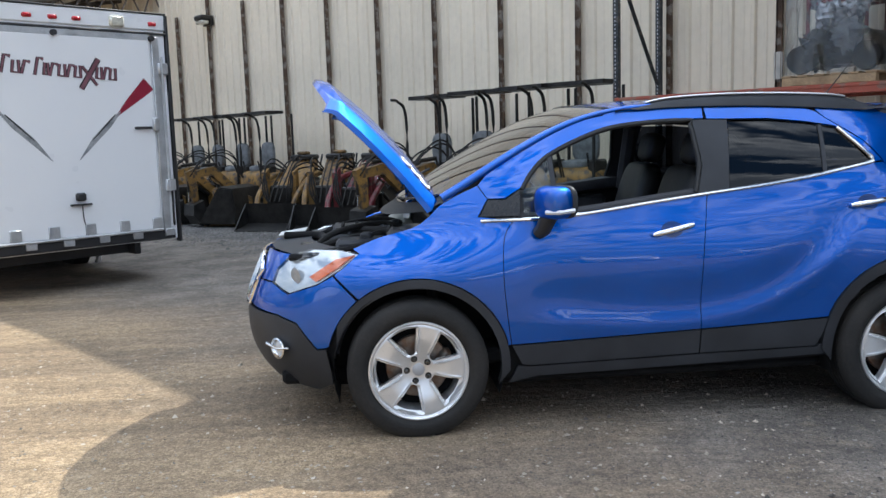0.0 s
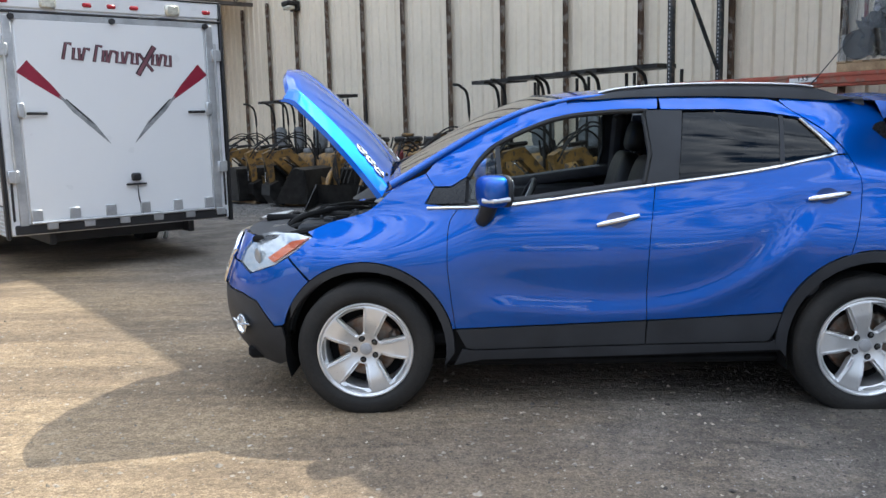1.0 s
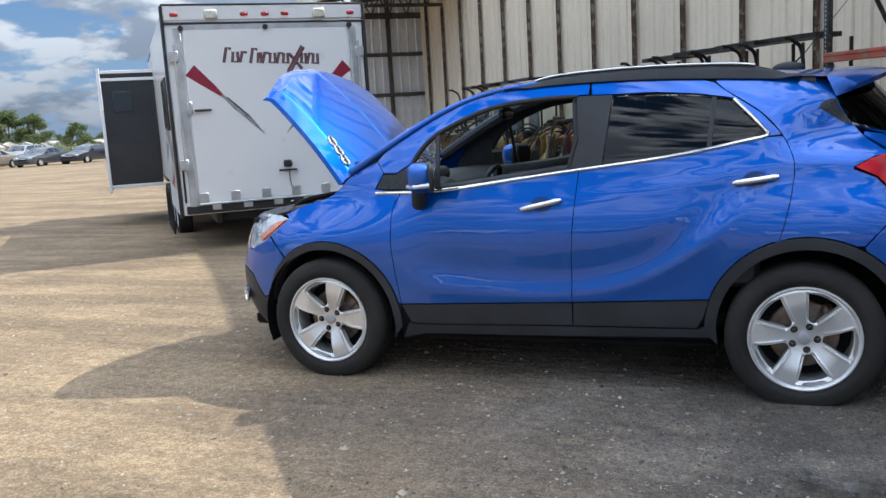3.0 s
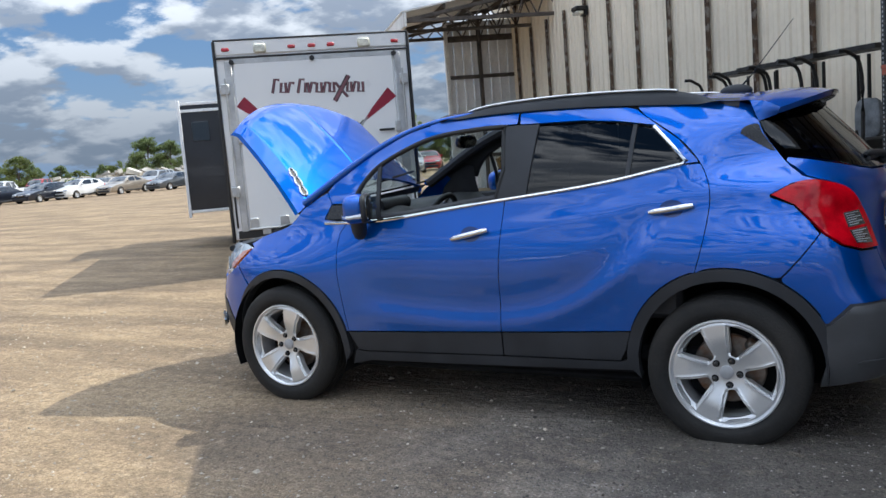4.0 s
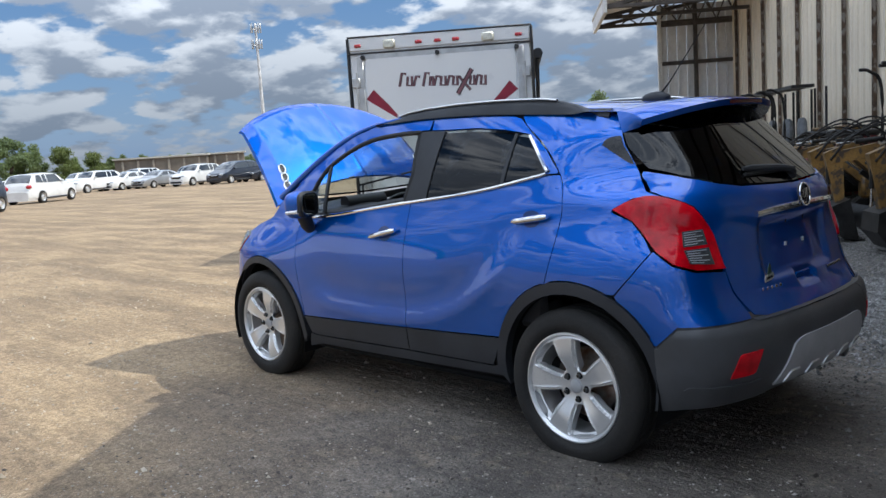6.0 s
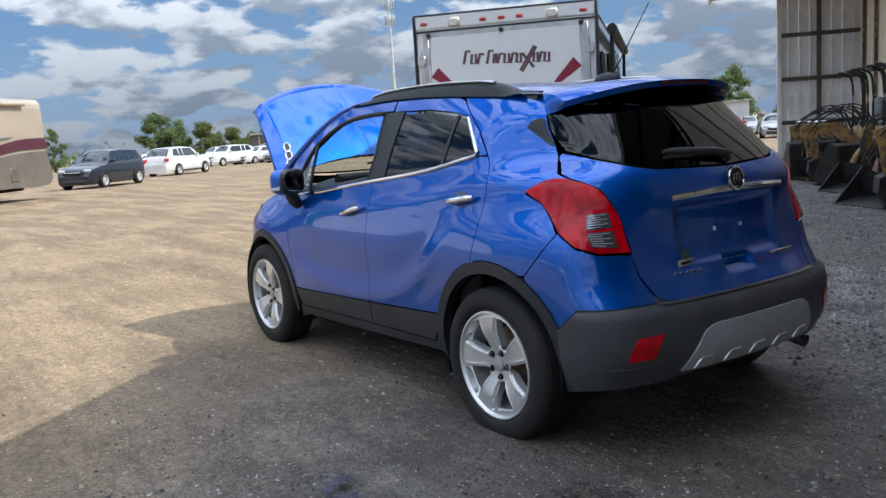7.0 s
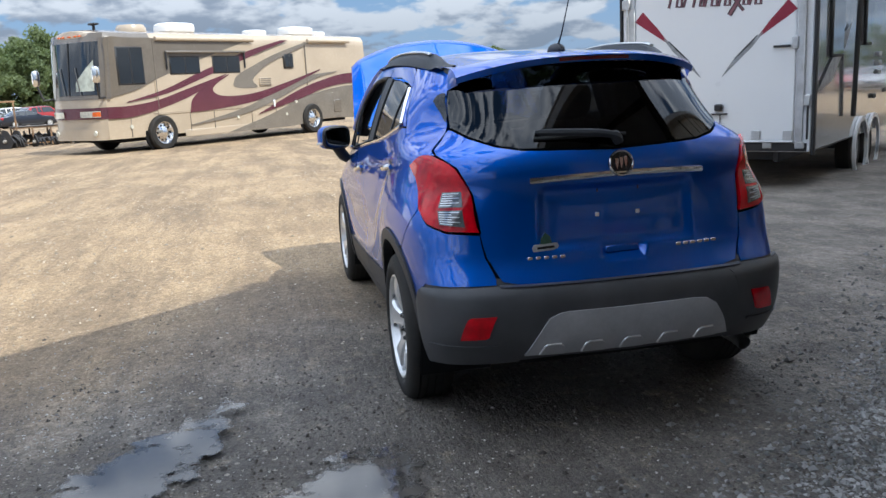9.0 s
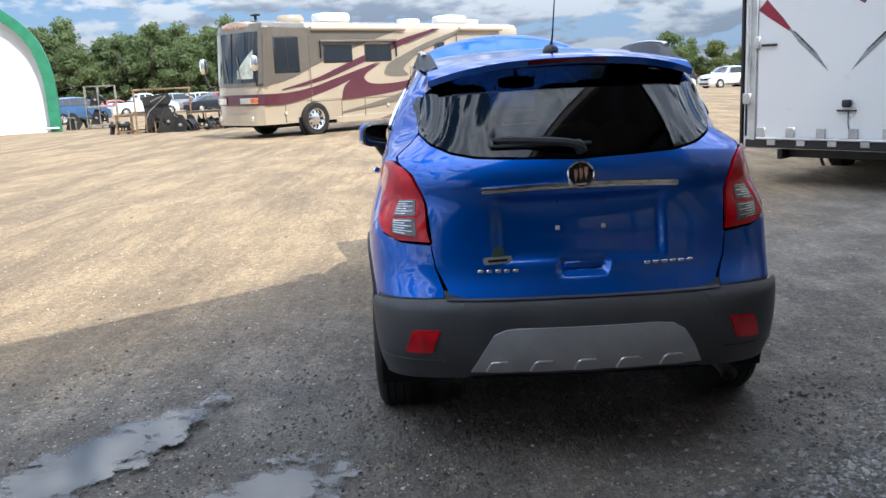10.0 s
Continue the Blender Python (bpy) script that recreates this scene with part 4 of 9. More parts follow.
    side_pair("quarter_glass", L(*soft_line([(2.612, 1.402), (2.632, 1.430), (2.688, 1.440), (2.709, 1.395), (2.764, 1.314), (2.728, 1.322), (2.662, 1.366)], 3)), GLOSS_BLACK, off=0.003, gap=0.02)
    corner = L((2.80, 0.76), *arc(*RA, R_OUT + 0.012, 58, 33, 6), (2.95, 0.555), (2.985, 0.56), (3.07, 0.642), ("t", 0.560, 0.652), ("t", 0.556, 0.675), ("t", 0.588, 0.76), ("t", 0.600, 0.853), (3.11, 0.863), (3.04, 0.893), (2.96, 0.955), (2.88, 0.85))
    side_pair("rear_bumper_corner", corner, PAINT)
    # tail lamps
    lamp = L(*soft_line([(2.757, 1.125), (2.845, 1.168), (2.945, 1.176), (3.062, 1.128), (3.117, 1.02), (3.167, 0.862)], 4), (3.11, 0.868), (3.04, 0.898), (2.97, 0.95), (2.918, 1.006), (2.855, 1.075))
    side_pair("tail_lamp", lamp, RED_LENS, "red tail lamp lens", off=0.010, gap=0.02, thick=0.02)
    for rear_lens in (((3.035, 1.026), (3.092, 1.034), (3.117, 0.966), (3.056, 0.960)), ((3.059, 0.952), (3.120, 0.958), (3.145, 0.884), (3.088, 0.895))):
        side_pair("reverse_lamp", L(*rear_lens), SMOKE_LENS, "smoked clear reverse lamp lens", off=0.0125, gap=0.012, thick=0.01)
        # moulded prism ribs
        tl, tr_, br, bl = (np.array(q) for q in rear_lens)
        for k in range(1, 7):
            v = k / 7
            left, right = tl + (bl - tl) * v, tr_ + (br - tr_) * v
            a, b = left + (right - left) * 0.10, left + (right - left) * (0.88 if k % 2 else 0.62)
            side_pair("prism_rib", L(tuple(a + (0, 0.0018)), tuple(b + (0, 0.0018)), tuple(b - (0, 0.0018)), tuple(a - (0, 0.0018))), CLEAR_LENS, off=0.0145, gap=0.02, thick=0.004, inset=0.0)
    # front bumper and lamps
    hl = L((-0.271, 0.917), (-0.368, 0.936), (-0.498, 0.936), (-0.62, 0.895), (-0.70, 0.82), (-0.725, 0.756), (-0.639, 0.712), (-0.488, 0.768), (-0.371, 0.842))
    side_pair("headlamp_reflector", hl, CLEAR_LENS, "clear headlamp with amber corner", off=-0.012, gap=0.02)
    side_pair("turn_lamp", L((-0.290, 0.911), (-0.385, 0.892), (-0.525, 0.802), (-0.49, 0.777), (-0.375, 0.850)), AMBER, "amber turn lamp", off=0.0, gap=0.02)
    for s in (-1, 1):
        for x, z, r in ((-0.60, 0.80, 0.045),):
            p = skin(at_x(x, z), z) + np.array((0.004, 0.004, 0))
            m = pose(p[0], -s * p[1], p[2], 0, 0, 55 * s) if s > 0 else pose(p[0], p[1], p[2], 0, 0, -55)
            Geo().ball((0, 0, 0), (r, 0.005, r), 18, 8, m=m).part("projector_lens", STEEL, car, "round projector lens")
    side_pair("nose_panel", L((-0.618, 0.902), (-0.702, 0.826), (-0.730, 0.757), ("n", 0.285, 0.752), ("n", 0.335, 0.80), ("n", 0.21, 0.872), ("n", 0.19, 0.905)), PAINT, off=-0.004, gap=0.03)
    side_pair("headlamp_lens", hl, LAMP_GLASS, off=0.006, gap=0.02, thick=0.0)
    side_pair("front_bumper", L((-0.29, 0.69), *arc(*FA, R_OUT, 134, 165, 8), (-0.455, 0.445), (-0.50, 0.438), (-0.55, 0.50), (-0.60, 0.567), (-0.70, 0.597), ("n", 0.26, 0.61), ("n", 0.28, 0.75), (-0.728, 0.752), (-0.64, 0.707), (-0.488, 0.763), (-0.405, 0.81)), PAINT)
    low = L((-0.452, 0.44), (-0.43, 0.32), (-0.425, 0.245), (-0.50, 0.20), (-0.64, 0.215), ("n", 0.0, 0.23), ("n", 0.0, 0.60), (-0.70, 0.592), (-0.60, 0.562), (-0.55, 0.495), (-0.50, 0.433))
    side_pair("lower_front_bumper", low, BLACK_PLASTIC, off=0.004)
    for s in (-1, 1):
        p = skin(at_x(-0.685, 0.425), 0.425) + np.array((-0.012, -0.006, 0))
        m = pose(p[0], -s * p[1], p[2], 0, 0, 48 * s)
        g = Geo().lathe([(0.030, 0.0), (0.052, -0.004), (0.055, -0.016), (0.047, -0.020), (0.042, -0.006), (0.03, 0.002)], 24, m if s < 0 else m @ pose(0, 0, 0, 180))
        fog = g.part("fog_lamp", CHROME, car, "round chrome fog lamp")
        Geo().ball((0, 0, 0), (0.042, 0.012, 0.042), 16, 8, m=None).part("lens", CLEAR_LENS, fog).matrix_local = m
        Geo().tube([m @ Vector((-0.10, -0.01, 0.012)), m @ Vector((0.0, -0.02, 0.0)), m @ Vector((0.09, -0.01, 0.012))], 0.007).part("chrome_blade", CHROME, fog)
    g = sheet([(-0.30, 0.615), (0.30, 0.615), (0.33, 0.80), (0.20, 0.868), (-0.20, 0.868), (-0.33, 0.80)], nose_skin, 0.04, -0.02, 0.02, flip=True)
    grille = g.part("grille", GLOSS_BLACK, car)
    for k in range(13):
        y = -0.27 + 0.045 * k
        zt = 0.862 - 0.25 * max(abs(y) - 0.2, 0)
        pts = [nose_skin(y * (0.92 + 0.1 * (z - 0.62)), z) + np.array((-0.012, 0, 0)) for z in np.linspace(0.63, zt, 6)]
        Geo().tube(pts, 0.008, 6).part("grille_bar", CHROME, grille)
    rim = [nose_skin(y, z) + np.array((-0.01, 0, 0)) for y, z in dense([(-0.30, 0.615), (0.30, 0.615), (0.33, 0.80), (0.20, 0.872), (-0.20, 0.872), (-0.33, 0.80)], 0.05)]
    Geo().tube(rim, 0.013, 8, closed=True).part("grille_surround", CHROME, grille)
    # dark structure behind the panels
    hole_f = L(*arc(*FA, 0.43, 0, 360, 40)[:-1])
    hole_r = L(*arc(*RA, 0.43, 0, 360, 40)[:-1])
    low_side = L((-0.66, 0.24), (0.35, 0.24), (2.2, 0.27), (3.0, 0.30), (3.05, 0.62), (3.02, 0.88), (2.92, 1.18), (2.60, 1.25), (2.3, 1.23), (1.85, 1.175), (1.40, 1.13), (0.95, 1.08), (0.5, 1.03), (0.1, 0.98), (-0.3, 0.87), (-0.62, 0.74))
    side_pair("inner_body", low_side, DARK, off=-0.03, gap=0.06, thick=0, holes=(hole_f, hole_r))
    g = Geo().box((1.3, 0, 0.27), (3.0, 1.1, 0.10), 0.03).box((1.28, 0, 0.235), (1.75, 1.5, 0.05), 0.02)
    g.box((-0.45, 0, 0.25), (0.5, 1.1, 0.08), 0.02)
    g.part("underbody", DARK, car)
    for cx in (FA, RA):
        for s in (-1, 1):
            vs, fs = [], []
            for i in range(23):
                t = radians(-20 + 220 * i / 22)
                for y in (0.52, 0.845):
                    vs.append((cx[0] + 0.425 * math.cos(t), s * y, cx[1] + 0.425 * math.sin(t)))
            fs = [(2 * i, 2 * i + 1, 2 * i + 3, 2 * i + 2) for i in range(22)]
            k = len(vs)
            vs += [(cx[0] + 0.425 * math.cos(radians(-20 + 220 * i / 22)), s * 0.52, cx[1] + 0.425 * math.sin(radians(-20 + 220 * i / 22))) for i in range(23)]
            fs.append(tuple(range(k, k + 23)))
            Geo().add(vs, fs).part("wheel_housing", DARK, car)


def build_glasshouse():
    def top(x, y):
        r = rail_y(x)
        return np.array((x, y, rail_z(x) + 0.048 * (1 - min(abs(y) / r, 1.0) ** 2.4)))
    g = Geo().grid(lambda a, b: top(1.0 + 1.72 * a + 0.0, (2 * b - 1) * (rail_y(1.0 + 1.72 * a) - 0.005)) - np.array((0.10 * (1 - (2 * b - 1) ** 2) * (1 - a), 0, 0)), 40, 25)
    g.grid(lambda a, b: top(1.0 + 1.72 * a, (2 * b - 1) * (rail_y(1.0 + 1.72 * a) - 0.04)) - np.array((0.08 * (1 - (2 * b - 1) ** 2) * (1 - a), 0, 0.035)), 12, 9, flip=True)
    g.part("roof", PAINT, car)
    Geo().grid(lambda a, b: top(1.05 + 1.6 * a, (2 * b - 1) * (rail_y(1.05 + 1.6 * a) - 0.05)) - np.array((0, 0, 0.04)), 12, 9, flip=True).part("headliner", material("grey_headliner", (0.35, 0.34, 0.32), 0.9, var=0.08, scale=9.0), car)

    def shield(a, b):
        x = 0.17 + 0.88 * a
        t = 2 * b - 1
        e = np.array((x, t * (rail_y(x) - 0.02), rail_z(x) + 0.012))
        c = 1 - abs(t) ** 2.2
        return e + np.array((-(0.21 - 0.09 * a) * c, 0, (-0.05 + 0.085 * a) * c))
    w = Geo().grid(shield, 24, 25).part("windscreen", GLASS, car, "clear windscreen glass")
    w.visible_shadow = False
    rim = [shield(a, 0.0) for a in np.linspace(0, 1, 16)] + [shield(1, b) for b in np.linspace(0.05, 0.95, 18)] + [shield(a, 1.0) for a in np.linspace(1, 0, 16)] + [shield(0, b) for b in np.linspace(0.95, 0.05, 18)]
    Geo().tube(rim, 0.007, 6, closed=True).part("windscreen_seal", GLOSS_BLACK, car)
    Geo().grid(lambda a, b: shield(0.0, b) + np.array((-0.10 * a, 0, -0.02 - 0.06 * a)), 4, 21).part("cowl", BLACK_PLASTIC, car)
    for s in (-1, 1):
        pts, rs = [], []
        for x in np.linspace(0.15, 1.30, 26):
            pts.append((x, s * (rail_y(x) - 0.008), rail_z(x) + 0.004))
            rs.append(0.014 + 0.012 * float(step(1.25, 0.4, x)))
        Geo().tube(pts, rs, 12, flat=0.85).part("roof_pillar", PAINT, car)
        g = Geo().grid(lambda a, b: skin(at_x(1.0 + 1.16 * a, rail_z(1.0 + 1.16 * a) - 0.036), float(rail_z(1.0 + 1.16 * a)) - 0.013 + 0.013 * b) * np.array((1, -s, 1)), 30, 4, flip=s < 0)
        g.part("roof_side", PAINT, car)
        for k in range(2):
            wp = [Vector(shield(0.05 + 0.02 * i, 0.5 + (0.02 + 0.33 * i / 6 if k else -0.40 + 0.33 * i / 6))) + Vector((-0.02, 0, 0.02)) for i in range(7)]
            if s > 0:
                Geo().tube(wp, 0.008, 6).part("wiper", BLACK_PLASTIC, car)
    # door frames, pillars and panes
    win_top = soft_line([(0.545, 1.215), (0.60, 1.295), (0.69, 1.374), (0.867, 1.456), (1.043, 1.507), (1.273, 1.528), (1.455, 1.530)])
    frame_f = [(0.33, 1.232), (0.375, 1.165), (0.46, 1.165)] + win_top + [(1.52, 1.53), (1.525, rail_z(1.52) - 0.014)] + [(x, float(rail_z(x)) - 0.014 + 0.008 * float(step(1.2, 0.8, x))) for x in np.linspace(1.4, 0.40, 18)]
    side_pair("front_door_frame", L(*frame_f), PAINT, gap=0.03)
    side_pair("frame_lining", L(*frame_f), CABIN, off=-0.018, thick=0, gap=0.05)
    side_pair("mirror_sail", L((0.33, 1.078), (0.375, 1.16), (0.46, 1.16), (0.54, 1.21), (0.53, 1.078)), GLOSS_BLACK, off=0.001, gap=0.03)
    pillar = L((1.435, 1.152), (1.475, 1.30), (1.455, 1.525), (1.525, 1.525), (1.645, 1.521), (1.628, 1.38), (1.60, 1.165))
    side_pair("centre_pillar", pillar, BLACK_PLASTIC, off=0.002, gap=0.04)
    rwin = [(1.60, 1.168), (1.628, 1.38), (1.646, 1.512), (1.865, 1.509), (2.06, 1.489), (2.225, 1.460), (2.30, 1.385), (2.385, 1.293), (2.12, 1.243), (1.85, 1.202)]
    glass_r = side_pair("rear_door_window", L(*rwin), TINTED, "dark tinted window", off=-0.004, thick=0, gap=0.04)
    side_pair("window_divider", L((2.105, 1.238), (2.128, 1.485), (2.152, 1.481), (2.131, 1.242)), BLACK_PLASTIC, off=0.001, gap=0.03)
    frame_r = [(1.535, 1.527), (1.646, 1.524), (1.865, 1.521), (2.06, 1.501), (2.225, 1.472), (2.31, 1.39), (2.398, 1.296), (2.382, 1.283), (2.445, 1.285), (2.44, 1.30), (2.352, 1.397), (2.19, 1.512), (2.14, 1.552)] + [(x, float(rail_z(x)) - 0.016) for x in np.linspace(2.08, 1.53, 9)]
    side_pair("rear_door_frame", L(*frame_r), PAINT, gap=0.03)
    side_pair("frame_lining", L(*frame_r), CABIN, off=-0.018, thick=0, gap=0.05)
    side_pair("pillar_lining", pillar, CABIN, off=-0.016, thick=0, gap=0.05)
    side_pair("quarter_lining", L((2.22, 1.50), (2.352, 1.399), (2.449, 1.287), (2.47, 1.24), (2.79, 1.24), (2.74, 1.31), (2.69, 1.39), (2.64, 1.49)), CABIN, off=-0.03, thick=0, gap=0.06)
    side_pair("pillar_trim", L((0.22, 1.02), (0.30, 1.16), (0.40, 1.25), (0.50, 1.315), (0.56, 1.30), (0.55, 1.20), (0.56, 1.085), (0.75, 1.078), (0.75, 1.0)), CABIN, off=-0.035, thick=0.006, gap=0.04)
    q = side_pair("front_quarter_window", L((0.545, 1.085), (0.555, 1.215), (0.60, 1.285), (0.69, 1.365), (0.715, 1.09)), GLASS, "clear fixed quarter glass", off=-0.006, thick=0)
    side_pair("window_divider", L((0.70, 1.085), (0.685, 1.36), (0.71, 1.372), (0.73, 1.085)), BLACK_PLASTIC, off=0.002, gap=0.03)
    seal = [skin(at_x(x, z), z) + np.array((0, 0.006, 0)) for x, z in dense([(p[0] + 0.004, p[1] - 0.008) for p in win_top] + [(1.447, 1.50), (1.465, 1.30), (1.43, 1.162)], 0.04, closed=False)]
    for s in (1, -1):
        Geo().tube([(p[0], s * p[1], p[2]) for p in seal], 0.013, 8).part("window_seal", RUBBER_SEAL, car)
    for o in (*glass_r, *q):
        o.visible_shadow = False
    right = sheet(L((0.735, 1.09), (0.71, 1.37), (0.867, 1.447), (1.043, 1.498), (1.273, 1.52), (1.452, 1.52), (1.475, 1.30), (1.43, 1.155)), skin, 0.05, -0.006, 0)
    pane = mirror(right).part("front_door_window", GLASS, car, "clear side window")
    pane.visible_shadow = False
    # bright strip along the belt
    belt = [(x, float(belt_z(x)) - 0.004) for x in np.linspace(0.335, 2.36, 50)] + [(2.385, 1.287), (2.386, 1.300), (2.37, 1.318), (2.31, 1.385), (2.232, 1.465)]
    g = Geo().tube([skin(at_x(x, z), z) + np.array((0, -0.006, 0.0)) for x, z in belt], 0.0095, 8, flat=1.0)
    g.part("belt_trim", CHROME, car, "bright chrome belt strip")
    mirror(g).part("belt_trim", CHROME, car, "bright chrome belt strip")
    # roof bars
    for s in (-1, 1):
        rail = soft_line([(1.06, 1.568), (1.20, 1.610), (1.34, 1.638), (1.6, 1.651), (1.88, 1.651), (2.15, 1.641), (2.30, 1.628), (2.42, 1.598), (2.54, 1.548)], 5)
        vs, fs = [], []
        for x, z in rail:
            y = rail_y(x) - 0.038
            b = float(rail_z(x)) + 0.002
            t = min(0.03, max(z - b, 0.004))
            b -= 0.014 * float(step(1.10, 1.2, x) * step(2.52, 2.42, x))
            vs += [(x, s * (y + 0.058), b), (x, s * (y + 0.046), b + 0.55 * (z - b)), (x, s * (y + 0.028), z - 0.004), (x, s * (y - 0.012), z - 0.002), (x, s * (y - 0.03), b + 0.5 * (z - b)), (x, s * (y - 0.04), b)]
        for i in range(len(rail) - 1):
            for k in range(5):
                fs.append((6 * i + k, 6 * i + k + 1, 6 * i + k + 7, 6 * i + k + 6))
        bar = Geo().add(vs, fs).part("roof_bar", BLACK_PLASTIC, car, "black roof bar with a silver strip", sharp=60)
        pts = [(x, s * (rail_y(x) - 0.014), z + 0.002) for x, z in rail if 1.22 < x < 2.34]
        Geo().tube(pts, 0.0125, 8, flat=0.5).part("silver_strip", ALLOY, bar)


def build_tail():
    def gate(y, z):
        p = tail_skin(y, z)
        k = float(step(0.36, 0.31, abs(y)) * step(0.765, 0.80, z) * step(1.045, 1.02, z))
        p[0] -= 0.022 * k
        d = float(step(0.105, 0.085, abs(y - 0.01)) * step(0.722, 0.735, z) * step(0.782, 0.770, z))
        p[0] -= 0.03 * d
        return p
    half = [(0.0, 0.648), (0.46, 0.650), (0.535, 0.664), (0.583, 0.76), (0.602, 0.856)] + [tail_y(x, z, 0.003) for x, z in LAMP_IN[:3]] + [tail_y(2.945, 1.180, 0.003), tail_y(2.885, 1.200, 0.003), tail_y(2.832, 1.24, 0.002), tail_y(2.797, 1.281, 0.003), (0.586, 1.245), (0.50, 1.212), (0.40, 1.194), (0.0, 1.180)]
    out = half + [(-y, z) for y, z in half[::-1]][1:-1]
    gate_part = sheet(out, gate, 0.02, 0.0, 0.015, inset=0.002, ease=0.012).part("tailgate", PAINT, car, "blue tailgate with a chrome bar")
    pane = [(0.0, 1.186), (0.40, 1.200), (0.498, 1.218), (0.583, 1.252), tail_y(2.790, 1.289, 0.003), tail_y(2.775, 1.306, 0.003), tail_y(2.715, 1.395, 0.004), tail_y(2.69, 1.455, 0.006), (0.545, 1.51), (0.40, 1.535), (0.0, 1.55)]
    pane = pane + [(-y, z) for y, z in pane[::-1]][1:-1]
    # one evenly bent pane, nearest to the body's own shape
    def terms(y, z):
        return [y ** i * (z - 1.35) ** j for i in (0, 2, 4, 6) for j in (0, 1, 2)]
    grid = [(y, z) for y in np.linspace(0, 0.60, 25) for z in np.linspace(1.19, 1.53, 15)]
    bend = np.linalg.lstsq(np.array([terms(y, z) for y, z in grid]), np.array([tail_skin(y, z)[0] for y, z in grid]), rcond=None)[0]

    def glass_skin(y, z):
        return np.array((float(np.dot(terms(min(abs(y), 0.63), z), bend)), y, z))
    rw = sheet(pane, glass_skin, 0.025, 0.003, 0, ease=0.01).part("rear_window", TINTED, car, "dark tinted rear window")
    rw.visible_shadow = False
    pl = gate(0.01, 0.752)
    Geo().box((pl[0] + 0.004, 0.01, 0.756), (0.016, 0.15, 0.030), 0.005).part("latch_recess", PAINT, gate_part)
    # chrome bar, emblem, screws, lettering shown as plain bars
    bar = [tail_skin(y, 1.068 + 0.014 * (1 - (y / 0.4) ** 2)) + np.array((0.004, 0, 0)) for y in np.linspace(-0.385, 0.395, 20)]
    Geo().tube(bar, 0.016, 8, flat=1.0).part("chrome_bar", CHROME, gate_part, "bright chrome tailgate bar")
    c = tail_skin(0.0, 1.122) + np.array((0.012, 0.003, 0))
    m = pose(*c, 0, -8, 0)
    em = Geo().lathe([(0.0, 0.004), (0.044, 0.004), (0.046, 0.010), (0.053, 0.012), (0.055, 0.0)], 28, m, axis="x").part("emblem", GLOSS_BLACK, gate_part, "round black and chrome emblem")
    Geo().tube([m @ Vector((0.010, 0.051 * math.cos(a), 0.051 * math.sin(a))) for a in np.linspace(0, 2 * math.pi, 29)[:-1]], 0.0045, 6, closed=True).part("emblem_ring", CHROME, em)
    for k in (-1, 0, 1):
        Geo().prism([(-0.0075, 0.022), (0.0070, 0.025), (0.0070, 0.004), (0.002, -0.025), (-0.0055, -0.004)], 0, 0.006, m @ pose(0.006, 0.020 * k, 0.004 * k, 0, 0, -90)).part("shield", CHROME, em)
    for y in (-0.086, 0.10):
        p = gate(y, 0.905)
        Geo().box((p[0] + 0.003, y, 0.905), (0.008, 0.018, 0.018), 0.002).part("plate_fixing", material("white_nylon", (0.7, 0.7, 0.68), 0.5), gate_part)
        p = gate(y + 0.0, 1.01)
        Geo().box((p[0] + 0.002, y, 1.01), (0.006, 0.006, 0.016), 0.002).part("plate_stop", GLOSS_BLACK, gate_part)
    for y0, z0, n, w in ((-0.405, 0.748, 5, 0.030), (0.265, 0.755, 6, 0.030)):
        for k in range(n):
            y = y0 + k * (w + 0.005)
            p = tail_skin(y, z0)
            Geo().box((p[0] + 0.003, y, z0), (0.005, w * 0.80, 0.014), 0.002, m=pose(0, 0, 0, 0, 0, math.degrees(math.atan2(-0.4 * y, 1)))).part("bar", CHROME, gate_part)
    p = tail_skin(-0.335, 0.79)
    mt = pose(p[0] + 0.002, -0.335, 0.79, 0, 0, 8)
    dec = Geo().prism([(-0.055, -0.015), (0.055, -0.015), (0.062, 0.0), (0.055, 0.015), (-0.055, 0.015), (-0.062, 0.0)], 0, 0.003, mt @ pose(0, 0, 0, 0, 0, 90) @ pose(0, -0.004, 0)).part("dealer_sticker", material("pale_sticker", (0.6, 0.62, 0.6), 0.4), gate_part, "pale sticker with a dark green mark")
    Geo().prism([(-0.025, 0.014), (0.03, 0.014), (0.022, 0.045), (0.0, 0.062), (-0.02, 0.04)], 0, 0.002, mt @ pose(0, 0, 0, 0, 0, 90) @ pose(0, -0.004, 0)).part("mark", material("green_mark", (0.05, 0.13, 0.09), 0.4), dec)
    Geo().prism([(-0.04, -0.005), (0.04, -0.005), (0.04, 0.005), (-0.04, 0.005)], 0, 0.002, mt @ pose(0, 0, 0, 0, 0, 90) @ pose(0, -0.007, 0)).part("bar", GLOSS_BLACK, dec)
    wp = [tail_skin(0.02, 1.205), tail_skin(0.0, 1.235) + np.array((0.03, 0, 0)), tail_skin(-0.10, 1.252) + np.array((0.035, 0, 0)), tail_skin(-0.33, 1.262) + np.array((0.02, 0, 0))]
    Geo().tube(soft_line(wp, 5), [0.024] * 6 + [0.017] * 9 + [0.008], 8).part("rear_wiper", BLACK_PLASTIC, car)
    Geo().tube([tail_skin(y, 1.238) + np.array((0.012, 0, 0)) for y in np.linspace(-0.34, 0.06, 9)], 0.009, 6).part("wiper_blade", RUBBER_SEAL, car)

    # spoiler over the rear window
    def spoil(a, b):
        t = 2 * b - 1
        y = t * 0.580
        x0, x1 = 2.652, 2.985 - 0.20 * abs(t) ** 3
